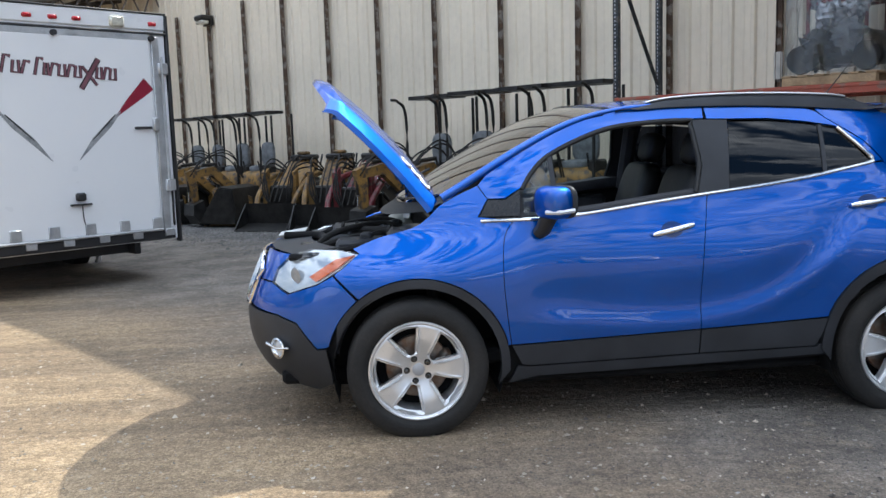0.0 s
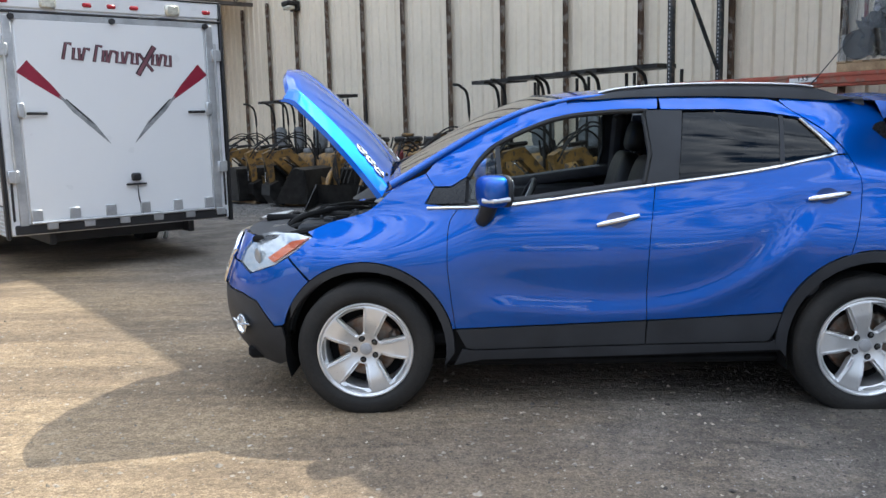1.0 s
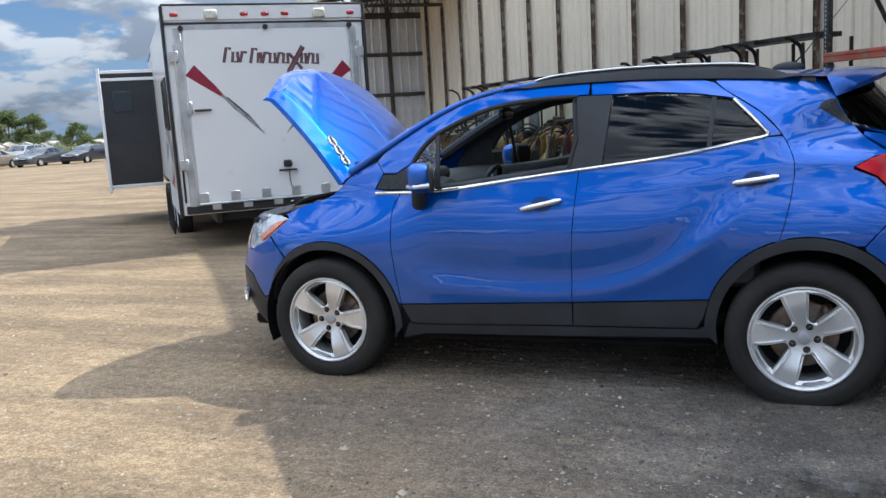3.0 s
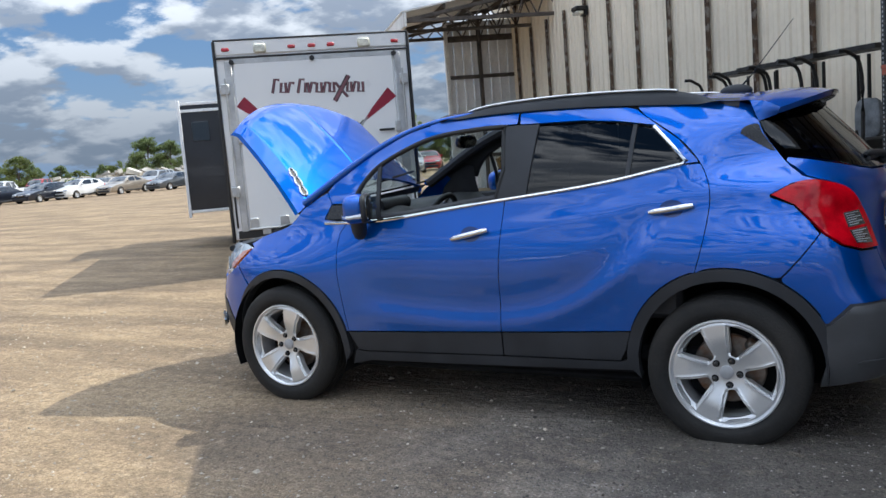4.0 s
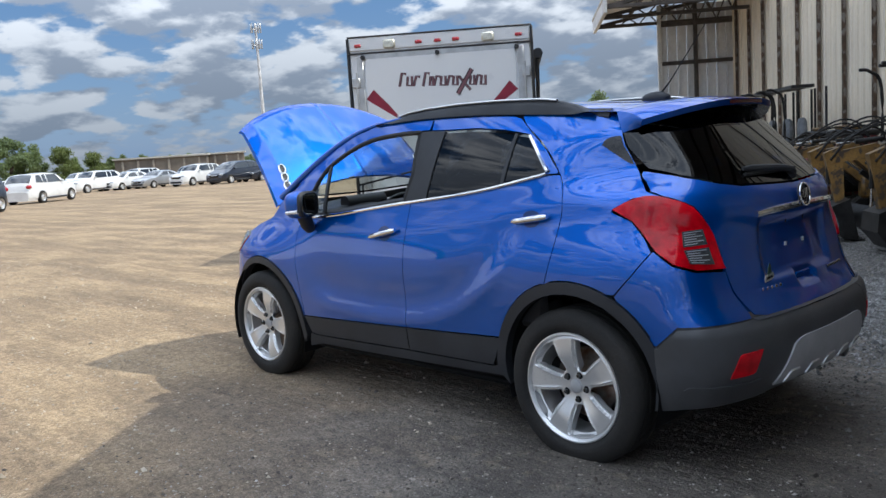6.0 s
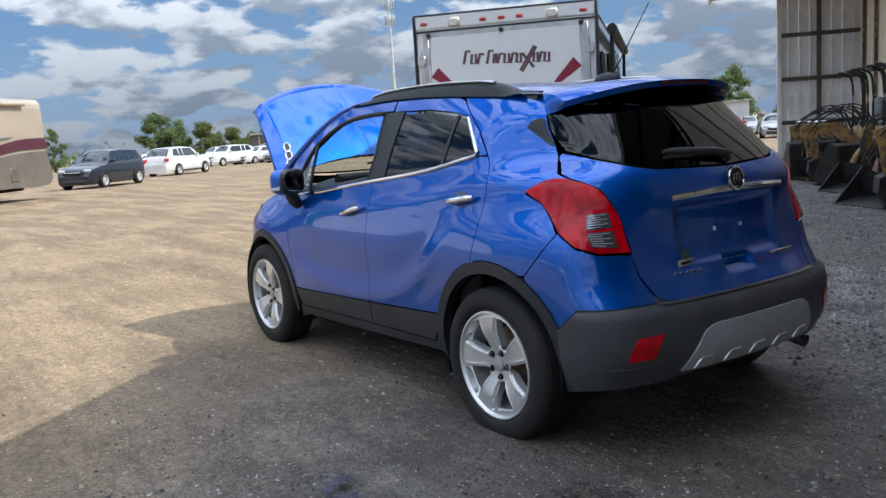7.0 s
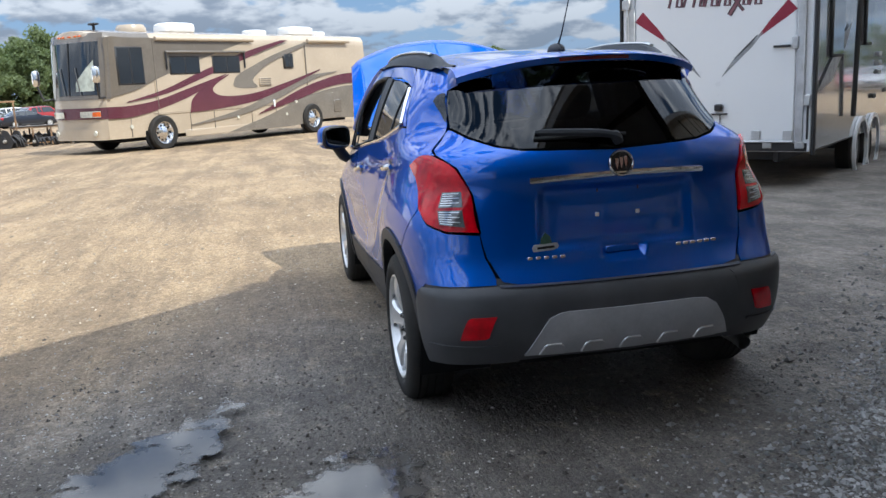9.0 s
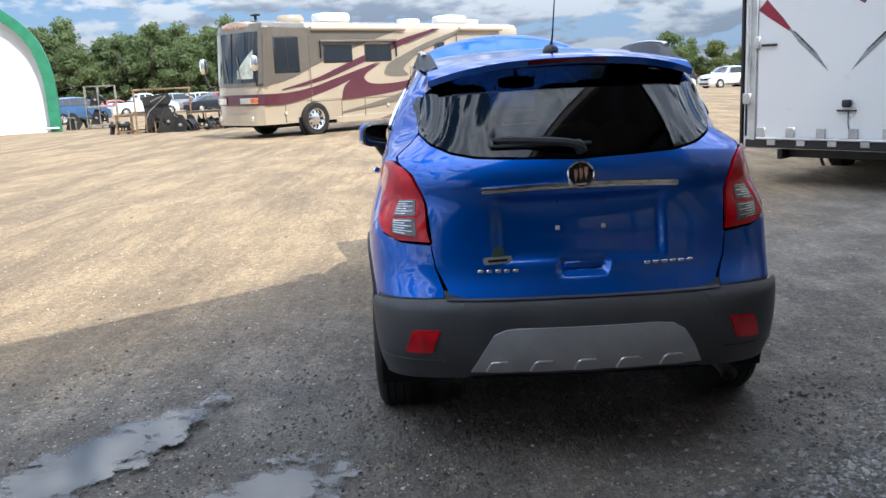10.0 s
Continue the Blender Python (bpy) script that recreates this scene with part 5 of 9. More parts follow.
        x = x0 + (x1 - x0) * a
        zf = float(rail_z(x0)) + 0.050 * (1 - abs(t) ** 2.4)
        zr = 1.578 - 0.072 * abs(t) ** 2.6
        return np.array((x, y, zf + (zr - zf) * a + 0.012 * math.sin(math.pi * a)))
    g = Geo().grid(spoil, 10, 31)
    g.grid(lambda a, b: spoil(1, b) + np.array((-0.012 * a, 0, -0.028 * a)), 3, 31)
    sp = g.part("spoiler", PAINT, car, "blue roof spoiler")
    for b0, sy in ((0, -1), (1, 1)):
        low = skin(at_x(2.692, 1.452), 1.452)
        end = spoil(1, b0) + np.array((-0.018, -0.012 * sy, -0.032))
        Geo().grid(lambda a, b: spoil(a, b0) * (1 - b) + b * (np.array((low[0], -sy * low[1], low[2])) * (1 - a) + end * a) + np.array((0, 0.006 * sy * math.sin(math.pi * b), 0)), 8, 5, flip=sy > 0).part("spoiler_cheek", PAINT, sp)
    Geo().grid(lambda a, b: spoil(1 - 0.8 * a, b) + np.array((-0.012, 0, -0.028 - 0.03 * a)), 6, 31).part("spoiler_underside", GLOSS_BLACK, sp)
    Geo().grid(lambda a, b: spoil(1, 0.36 + 0.28 * b) + np.array((0.002, 0, -0.006 - 0.016 * a)), 3, 10).part("brake_lamp", DULL_RED, sp, "high red brake lamp")
    # bumper
    bh = [(0.0, 0.33), (0.30, 0.335), (0.52, 0.318), (0.52, 0.650), (0.46, 0.646), (0.0, 0.642)]

    def bulge(p):
        """The bumper stands proud of the body below its top ledge."""
        d = np.array((p[0] - 2.6, p[1], 0.0))
        return p + d / np.linalg.norm(d) * (0.004 + 0.024 * float(step(0.662, 0.618, p[2])) * float(step(2.93, 3.06, p[0])))

    def bump_fn(y, z):
        return bulge(tail_skin(y, z))
    bb = bh + [(-y, z) for y, z in bh[::-1]][1:-1]
    bumper = sheet(bb, bump_fn, 0.035, 0.0, 0.03, ease=0.015).part("rear_bumper", BUMPER, car, "black plastic rear bumper")

    Geo().grid(lambda a, b: tail_skin(1.10 * b - 0.55, 0.648 + 0.012 * (1 - a)) + np.array((-0.035 + 0.055 * a, 0, 0)), 4, 31).part("bumper_shelf", BUMPER, bumper)

    def bump_side(u, z):
        return bulge(skin(u, z))
    cs = L((2.955, 0.55), (2.985, 0.553), (3.07, 0.636), ("t", 0.562, 0.650), ("t", 0.46, 0.645), ("t", 0.46, 0.316), (3.06, 0.292), (2.94, 0.262), (2.965, 0.36), (2.975, 0.46))
    g = sheet(cs, bump_side, 0.025, 0.0005, 0.03, ease=0.015)
    g.part("rear_bumper_side", BUMPER, bumper)
    mirror(g).part("rear_bumper_side", BUMPER, bumper)
    g = sheet(L((2.95, 0.50), (2.945, 0.575), (2.985, 0.585), (3.05, 0.655), ("t", 0.573, 0.682), ("t", 0.47, 0.675), ("t", 0.47, 0.60), (3.05, 0.57)), skin, 0.03, -0.004, 0)
    for q in (g, mirror(g)):
        q.part("bumper_backing", BUMPER, bumper)
    g = sheet(L(("t", 0.70, 0.430), ("t", 0.672, 0.520), ("t", 0.66, 0.529), ("t", 0.56, 0.534), ("t", 0.592, 0.445), ("t", 0.605, 0.437)), bump_side, 0.02, 0.006, 0.012)
    for q in (g, mirror(g)):
        q.part("reflector", RED_LENS, bumper, "red bumper reflector")
    g = sheet(L((3.08, 0.385), (3.10, 0.398), ("t", 0.62, 0.402), ("t", 0.55, 0.408), ("t", 0.55, 0.396), ("t", 0.62, 0.388)), bump_side, 0.02, 0.006, 0.012)
    for q in (g, mirror(g)):
        q.part("bumper_crease", BUMPER, bumper)

    sk = [(-0.446, 0.352), (-0.40, 0.44), (-0.355, 0.515), (-0.31, 0.535), (-0.27, 0.540), (0.27, 0.540), (0.33, 0.533), (0.375, 0.505), (0.415, 0.44), (0.455, 0.352)]
    skid = sheet(sk, bump_fn, 0.02, 0.008, 0.02, ease=0.015).part("skid_plate", SATIN, bumper, "silver plastic skid plate")
    for c in (-0.335, -0.165, 0.0, 0.165, 0.335):
        # raised hoods along the plate's lower edge
        hood = [(c - 0.052, 0.356), (c - 0.036, 0.392), (c - 0.024, 0.400), (c + 0.030, 0.400), (c + 0.044, 0.392), (c + 0.050, 0.356)]
        sheet(hood, bump_fn, 0.02, 0.014, 0.012).part("skid_hood", SATIN, skid)
        Geo().tube([bump_fn(y, z) + np.array((0.015, 0, 0)) for y, z in hood[:4]], 0.0045, 6).part("skid_rib", ALLOY, skid)
    Geo().box((3.05, 0, 0.37), (0.35, 1.0, 0.20), 0.05).part("bumper_core", DARK, bumper)
    ex = Geo().tube([(2.7, 0.55, 0.30), (2.95, 0.60, 0.275), (3.12, 0.62, 0.262), (3.20, 0.625, 0.245)], 0.032, 12, cap=False)
    ex.part("exhaust_pipe", STEEL, car)
    Geo().ball((2.75, 0.25, 0.30), (0.30, 0.42, 0.09), 16, 10, 0.7).part("silencer", DARK, car)
    # fin and aerial
    an = Geo().ball((2.50, 0.0, rail_z(2.50) + 0.055), (0.085, 0.036, 0.036), 16, 8).part("aerial_base", BLACK_PLASTIC, car)
    Geo().tube([(2.53, 0, 1.64), (2.58, 0, 1.69), (2.79, -0.01, 1.95)], [0.006, 0.0035, 0.002], 6).part("aerial", RUBBER_SEAL, an)


def build_bonnet():
    # the open bonnet: laid out closed, then swung up round its hinges
    swing = Matrix.Translation((0.12, 0, 1.13)) @ Matrix.Rotation(radians(58), 4, "Y") @ Matrix.Translation((-0.12, 0, -1.13))

    def fold(a):
        """Where the top meets the side flank, as a share of the half width."""
        return 0.925 - 0.22 * a * (1 - a)

    def closed(a, b, lift=0.0):
        t = 2 * b - 1
        k = abs(t)
        w = 0.748 - 0.068 * a
        x = 0.12 - 0.12 * (1 - k ** 2) * (1 - a) - (0.90 - 0.20 * k ** 2.2) * a
        d, f = 0.12 - x, fold(a)
        z = 1.205 - 0.06 * d - 0.16 * d * d
        z -= 0.048 * min(k / f, 1.0) ** 2.2 + 0.050 * max(k - f, 0.0) / (1 - f)
        z -= 0.030 * (max(a - 0.93, 0.0) / 0.07) ** 1.5
        z += 0.0045 * float(bump_at(k, 0.0, 0.014)) - 0.008 * (1 - k) * max(0.0, 1 - a / 0.3)
        return np.array((x, t * w, z - lift))

    def turn(p):
        q = swing @ Vector(p)
        return np.array(q)
    n1, n2 = 30, 141
    g = Geo().grid(lambda a, b: turn(closed(a, b)), n1, n2)
    edges = Geo()
    for fn in (lambda a, b: turn(closed(1, b, 0.028 * a) + np.array((0.010 * a, 0, 0))), lambda a, b: turn(closed(b, 0, 0.028 * a)), lambda a, b: turn(closed(b, 1, 0.028 * a)), lambda a, b: turn(closed(0, b, 0.02 * a))):
        edges.grid(fn, 2, n2)
    bonnet = g.part("bonnet", PAINT, car, "raised blue bonnet")
    edges.part("bonnet_edge", PAINT, bonnet)
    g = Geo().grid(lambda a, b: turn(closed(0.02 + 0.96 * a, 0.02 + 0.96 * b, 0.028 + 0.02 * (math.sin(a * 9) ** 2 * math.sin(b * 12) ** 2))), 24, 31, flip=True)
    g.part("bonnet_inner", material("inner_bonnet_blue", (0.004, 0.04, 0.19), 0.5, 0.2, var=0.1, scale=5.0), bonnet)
    g = Geo().grid(lambda a, b: turn(closed(0.12 + 0.66 * a, 0.18 + 0.64 * b, 0.058)), 8, 12, flip=True)
    g.part("insulation_pad", DARK, bonnet)
    # ornament beside the fold: three linked chrome ports
    for s in (-1, 1):
        for k in range(3):
            a = 0.125 + 0.092 * k
            b = 0.5 + s * 0.5 * (fold(a) - 0.028)
            q = np.linspace(0, 2 * math.pi, 19)[:-1]
            rim = [turn(closed(a + 0.052 * math.cos(v), b + 0.0155 * math.sin(v), -0.004)) for v in q]
            port = Geo().tube(rim, 0.0065, 6, closed=True).part("port_ring", CHROME, bonnet, "chrome port ornament")
            hole = [turn(closed(a, b, -0.002))] + [turn(closed(a + 0.048 * math.cos(v), b + 0.0135 * math.sin(v), -0.002)) for v in q]
            Geo().add(hole, [(0, 1 + i, 1 + (i + 1) % 18) for i in range(18)]).part("port_inset", GLOSS_BLACK, port)
    # engine bay
    g = Geo().box((-0.30, 0, 0.70), (0.78, 1.16, 0.06), 0.02)
    g.box((0.10, 0, 0.86), (0.06, 1.40, 0.42), 0.02)
    g.part("engine_bay", DARK, car)
    for s in (-1, 1):
        pts = [(-0.62, s * 0.55, 0.885), (-0.45, s * 0.62, 0.905), (-0.2, s * 0.665, 0.955), (0.05, s * 0.69, 1.01)]
        Geo().tube(soft_line(pts, 4), 0.028, 8, flat=0.7).part("inner_wing", DARK, car)
    Geo().grid(lambda a, b: np.array((-0.76 + 0.22 * a + 0.16 * (2 * b - 1) ** 2, (2 * b - 1) * 0.56, 0.905 + 0.025 * a)), 5, 15).part("radiator_cover", BLACK_PLASTIC, car)
    eng = Geo().box((-0.22, 0.05, 0.85), (0.50, 0.52, 0.20), 0.05)
    eng.box((-0.24, 0.05, 0.965), (0.36, 0.36, 0.04), 0.015)
    engine = eng.part("engine", BLACK_PLASTIC, car, "black engine cover")
    for k in range(4):
        Geo().box((-0.36 + 0.08 * k, 0.05, 0.988), (0.02, 0.26, 0.012), 0.004).part("cover_rib", DARK, engine)
    Geo().box((-0.25, -0.44, 0.86), (0.28, 0.20, 0.20), 0.02).part("battery", BLACK_PLASTIC, car)
    Geo().box((-0.02, -0.50, 0.93), (0.20, 0.22, 0.16), 0.03).part("fuse_box", CABIN, car)
    Geo().ball((0.0, 0.48, 0.92), (0.10, 0.09, 0.09), 12, 8, 0.7).part("coolant_tank", material("cloudy_plastic", (0.5, 0.5, 0.45), 0.4), car)
    for k, (y0, y1, z) in enumerate(((-0.30, 0.1, 0.97), (-0.1, -0.40, 0.95), (0.15, 0.45, 0.96), (-0.35, -0.15, 0.93))):
        Geo().tube(soft_line([(-0.52, y0, 0.86), (-0.42, y0, z), (-0.15, (y0 + y1) / 2, z + 0.03), (0.05, y1, 0.93)], 5), 0.018, 8).part("hose", RUBBER, car)
    rng = np.random.default_rng(31)
    for k in range(26):
        f = rng.uniform()
        c = (-0.66 + 0.72 * f, -0.60 + rng.uniform(0, 1.1), 0.88 + 0.09 * f + rng.uniform(-0.02, 0.035))
        Geo().box((0, 0, 0), (rng.uniform(0.03, 0.10), rng.uniform(0.03, 0.10), rng.uniform(0.02, 0.07)), 0.008, m=pose(*c, rng.uniform(-12, 12), rng.uniform(-12, 12), rng.uniform(0, 90))).part("bay_fitting", (BLACK_PLASTIC, DARK, GLOSS_BLACK, STEEL)[k % 4 if k % 8 == 3 or k % 4 < 3 else 0], car)
    for s in (-1, 1):
        Geo().lathe([(0.0, 0.03), (0.05, 0.03), (0.07, 0.02), (0.085, -0.02)], 16, Matrix.Translation((0.02, s * 0.54, 1.0)), axis="z").part("strut_top", BLACK_PLASTIC, car)
    Geo().box((-0.66, 0.18, 0.945), (0.16, 0.20, 0.006), 0.002, m=pose(0, 0, 0, 0, -8, 0)).part("paper_label", material("white_label", (0.72, 0.72, 0.70), 0.5), car)
    Geo().tube(soft_line([(-0.70, 0.1, 0.93), (-0.5, 0.0, 0.935), (-0.45, -0.3, 0.94)], 5), 0.024, 10).part("air_duct", DARK, car)


def build_cabin():
    g = Geo().box((1.3, 0, 0.36), (2.6, 1.5, 0.08), 0.02)
    g.part("cabin_floor", DARK, car)

    def dash(a, b):
        t = 2 * b - 1
        prof = [(0.28, 1.085), (0.42, 1.10), (0.58, 1.095), (0.66, 1.05), (0.70, 0.96), (0.64, 0.80), (0.58, 0.60)]
        k = a * (len(prof) - 1)
        i = min(int(k), len(prof) - 2)
        x = prof[i][0] + (prof[i + 1][0] - prof[i][0]) * (k - i)
        z = prof[i][1] + (prof[i + 1][1] - prof[i][1]) * (k - i)
        z += 0.035 * float(bump_at(t, -0.48, 0.2)) * (1 if a < 0.6 else 0)
        return np.array((x - 0.12 * (1 - t * t) * (1 - a), t * 0.72, z))
    Geo().grid(dash, 25, 25).part("dashboard", CABIN, car)
    Geo().tube([np.array((0.52, y, 1.118)) for y in np.linspace(-0.52, -0.20, 9)], 0.045, 10).part("instrument_hood", CABIN, car)
    Geo().box((0.66, 0.0, 0.97), (0.05, 0.24, 0.16), 0.02).part("centre_screen", GLOSS_BLACK, car)
    Geo().box((0.95, 0.0, 0.60), (0.9, 0.20, 0.30), 0.05).part("centre_console", CABIN, car)
    m = pose(0.83, -0.36, 0.99, 0, -64, 0)
    ring = [m @ Vector((0.185 * math.cos(a), 0.185 * math.sin(a), 0)) for a in np.linspace(0, 2 * math.pi, 33)[:-1]]
    st = Geo().tube(ring, 0.017, 8, closed=True).part("steering_wheel", LEATHER, car)
    Geo().ball((0, 0, 0), (0.075, 0.085, 0.03), 14, 8, 0.7, m=None).part("hub", CABIN, st).matrix_local = m
    for a in (0, 180, 270):
        r = radians(a + 90)
        Geo().tube([m @ Vector((0.05 * math.cos(r), 0.05 * math.sin(r), 0)), m @ Vector((0.18 * math.cos(r), 0.18 * math.sin(r), 0))], 0.02, 8, flat=0.5).part("spoke", SATIN, st)
    Geo().tube([m @ Vector((0, 0, -0.02)), m @ Vector((0, 0, -0.30))], 0.05, 10).part("column", CABIN, car)

    def seat(x, y, w, head=True):
        s = Geo()
        for k, (c, size, rot) in enumerate((((x, y, 0.62), (0.52, w, 0.16), 5), ((x + 0.30, y, 0.96), (0.15, w * 0.95, 0.66), 16))):
            s.ball((0, 0, 0), (1, 1, 1), 18, 12, 0.42, m=pose(*c, 0, rot, 0) @ Matrix.Diagonal((size[0] / 2, size[1] / 2, size[2] / 2, 1)))
        ob = s.part("seat", LEATHER, car, "black leather seat")
        if head:
            Geo().ball((0, 0, 0), (0.06, 0.13, 0.095), 16, 10, 0.6, m=pose(x + 0.43, y, 1.37, 0, 14, 0)).part("headrest", LEATHER, ob)
            for d in (-0.05, 0.05):
                Geo().tube([(x + 0.40, y + d, 1.24), (x + 0.43, y + d, 1.36)], 0.006, 6).part("headrest_post", STEEL, ob)
    seat(1.18, -0.37, 0.50), seat(1.18, 0.37, 0.50)
    seat(2.05, -0.42, 0.50), seat(2.05, 0.05, 0.46), seat(2.05, 0.44, 0.46)
    Geo().ball((0.88, 0.0, 1.46), (0.025, 0.125, 0.042), 16, 8, 0.6).part("rear_view_mirror", GLOSS_BLACK, car)
    Geo().tube([(0.88, 0, 1.47), (0.84, 0, 1.545)], 0.012, 6).part("mirror_stem", GLOSS_BLACK, car)
    for s in (-1, 1):
        Geo().box((0.95, s * 0.775, 0.80), (0.95, 0.06, 0.52), 0.03).part("door_trim", CABIN, car)
        Geo().box((1.95, s * 0.765, 0.82), (0.80, 0.06, 0.55), 0.03).part("door_trim", CABIN, car)
        Geo().tube([(x, s * (rail_y(x) - 0.045), rail_z(x) - 0.022) for x in np.linspace(0.2, 2.6, 20)], 0.036, 8).part("roof_lining_edge", CABIN, car)
        Geo().tube([(x, s * (float(half_width(x, belt_z(x) - 0.02)) - 0.045), float(belt_z(x)) - 0.016) for x in np.linspace(0.50, 2.40, 16)], 0.034, 8, flat=1.3).part("door_top_pad", CABIN, car)
        Geo().tube([(1.53, s * 0.72, 1.10), (1.55, s * 0.60, 1.5)], 0.05, 8).part("inner_pillar", CABIN, car)
        Geo().tube([(2.62, s * 0.60, 1.22), (2.55, s * 0.50, 1.5)], 0.05, 8).part("inner_rear_pillar", CABIN, car)


def build_mirrors_handles():
    for s in (-1, 1):
        m = pose(0.665, s * 0.965, 1.150, 0, 0, s * -24)
        hs = Geo().ball((0, 0, 0), (0.066, 0.105, 0.080), 22, 14, 0.62, m=m).part("door_mirror", PAINT, car, "blue door mirror")
        Geo().ball((0, 0, 0), (0.020, 0.106, 0.080), 18, 10, 0.55, m=m @ pose(0.052, 0, 0)).part("mirror_rim", BLACK_PLASTIC, hs)
        Geo().ball((0, 0, 0), (0.006, 0.094, 0.068), 18, 10, 0.5, m=m @ pose(0.070, 0, 0)).part("mirror_glass", MIRROR, hs)
        Geo().tube([m @ Vector((0.0, -s * 0.03, -0.06)), m @ Vector((-0.005, -s * 0.075, -0.13)), m @ Vector((-0.01, -s * 0.11, -0.155))], [0.046, 0.042, 0.036], 10, flat=0.9).part("mirror_foot", BLACK_PLASTIC, hs)
        Geo().tube([m @ Vector((0.045, s * 0.100, -0.035)), m @ Vector((-0.035, s * 0.092, -0.04)), m @ Vector((-0.064, s * 0.03, -0.042))], 0.013, 8, flat=1.0).part("repeater_lamp", CLEAR_LENS, hs, "clear side repeater")
        for x0, x1, z0, z1 in ((1.185, 1.395, 0.962, 1.006), (2.228, 2.432, 1.068, 1.094)):
            pts = []
            for i, k in enumerate(np.linspace(0, 1, 9)):
                x, z = x0 + (x1 - x0) * k, z0 + (z1 - z0) * k
                p = skin(at_x(x, z), z)
                pts.append((x, s * (-p[1] + 0.018 + 0.012 * math.sin(math.pi * k)), z))
            h = Geo().tube(pts, [0.010] + [0.0170] * 7 + [0.012], 10, flat=0.95).part("door_handle", CHROME, car, "chrome door handle")
            cx, cz = (x0 + x1) / 2, (z0 + z1) / 2
            # flat disc in darker blue: the shade of the cup's hollow, as colour
            cup = [(cx + 0.056 * math.cos(a), cz + 0.040 * math.sin(a)) for a in np.linspace(0, 2 * math.pi, 25)[:-1]]
            g = sheet(L(*cup), skin, 0.02, 0.0015, 0)
            (g if s < 0 else mirror(g)).part("handle_cup", material("cup_shade_blue", (0.003, 0.035, 0.17), 0.35, 0.5, var=0.05, coat=1.0), h)


NUT = material("blackened_nut", (0.10, 0.10, 0.10), 0.25, 0.9, var=0.2, scale=30.0)


def build_wheels():
    hub = empty("wheel", Matrix.Identity(4), "", "")
    for k in ("label", "category"):
        if k in hub:
            del hub[k]
    hub.parent = car
    prof = [(0.240, -0.086), (0.249, -0.099), (0.262, -0.104), (0.266, -0.107), (0.285, -0.107), (0.312, -0.102), (0.329, -0.092), (0.340, -0.078)]
    for c in (-0.052, -0.018, 0.018, 0.052):
        prof += [(0.344, c - 0.010), (0.337, c - 0.0095), (0.337, c - 0.003), (0.344, c - 0.0025)]
    prof += [(0.340, 0.078), (0.329, 0.092), (0.312, 0.102), (0.285, 0.106), (0.245, 0.100), (0.232, 0.086)]
    tyre = Geo().lathe(prof, 72)
    t = tyre.part("tyre", RUBBER, hub, "dusty black tyre")
    # rim: barrel and lip, then one cast face with five rounded openings
    g = Geo().lathe([(0.226, 0.085), (0.206, 0.07), (0.200, 0.0), (0.205, -0.06), (0.232, -0.076), (0.244, -0.088), (0.241, -0.099), (0.235, -0.100), (0.230, -0.095), (0.224, -0.085)], 90)
    rim = g.part("rim", ALLOY, hub, "silver five-spoke alloy rim")

    def face(u, v):
        r = math.hypot(u, v)
        y = -0.060 - 0.030 * float(step(0.03, 0.17, r)) + 0.006 * float(step(0.215, 0.232, r))
        # flat spokes with a sunk ledge along each straight side of an opening
        a = (math.degrees(math.atan2(u, v)) - 8) % 72 - 36
        across, along = r * math.sin(radians(abs(a))), r * math.cos(radians(a))
        far = across - (0.0161 + 0.0479 * (along - 0.082) / 0.106)
        y += 0.011 * float(step(0.0115, 0.0085, far)) * float(step(0.074, 0.086, along) * step(0.218, 0.208, r))
        y -= 0.003 * float(bump_at(far, 0.0145, 0.003)) * float(step(0.074, 0.086, along) * step(0.215, 0.20, r))
        return np.array((u, y, v))
    holes = []
    for k in range(5):
        m0 = radians(72 * k + 8 + 36)
        shape = soft_line([(0.0, 0.078), (0.012, 0.080), (0.022, 0.095), (0.037, 0.130), (0.052, 0.162), (0.064, 0.188), (0.067, 0.199), (0.060, 0.209), (0.032, 0.219), (0.0, 0.222)], 3)
        shape = shape + [(-p[0], p[1]) for p in shape[-2:0:-1]]
        holes.append([(p[1] * math.sin(m0) + p[0] * math.cos(m0), p[1] * math.cos(m0) - p[0] * math.sin(m0)) for p in shape])
    disc = [(0.233 * math.cos(a), 0.233 * math.sin(a)) for a in np.linspace(0, 2 * math.pi, 121)[:-1]]
    sheet(disc, face, 0.0052, 0.0, 0.034, holes=holes).part("spoke_face", ALLOY, rim, "silver five-spoke face")
    for k in range(5):
        a = radians(72 * k + 8 + 36)
        c = Matrix.Translation((0.057 * math.sin(a), 0, 0.057 * math.cos(a)))
        # dark disc proud of the face: the recess's shade put into colour
        Geo().lathe([(0.0, -0.068), (0.014, -0.0675), (0.0165, -0.064)], 14, c).part("nut_recess", DARK, rim)
        Geo().lathe([(0.0, -0.080), (0.008, -0.079), (0.0105, -0.074), (0.0105, -0.06)], 10, c).part("wheel_nut", NUT, rim)
    Geo().lathe([(0.0, -0.070), (0.024, -0.069), (0.030, -0.066), (0.031, -0.055)], 28).part("centre_cap", SATIN, rim)
    Geo().lathe([(0.0, 0.012), (0.15, 0.012), (0.155, 0.016), (0.155, 0.034), (0.06, 0.036)], 40).part("brake_disc", DISC, hub)
    Geo().box((0.13, 0.02, 0.03), (0.06, 0.07, 0.14), 0.02).part("brake_caliper", DISC, hub)
    Geo().lathe([(0.0, 0.05), (0.20, 0.05), (0.20, 0.06)], 32).part("backing_plate", DARK, hub)
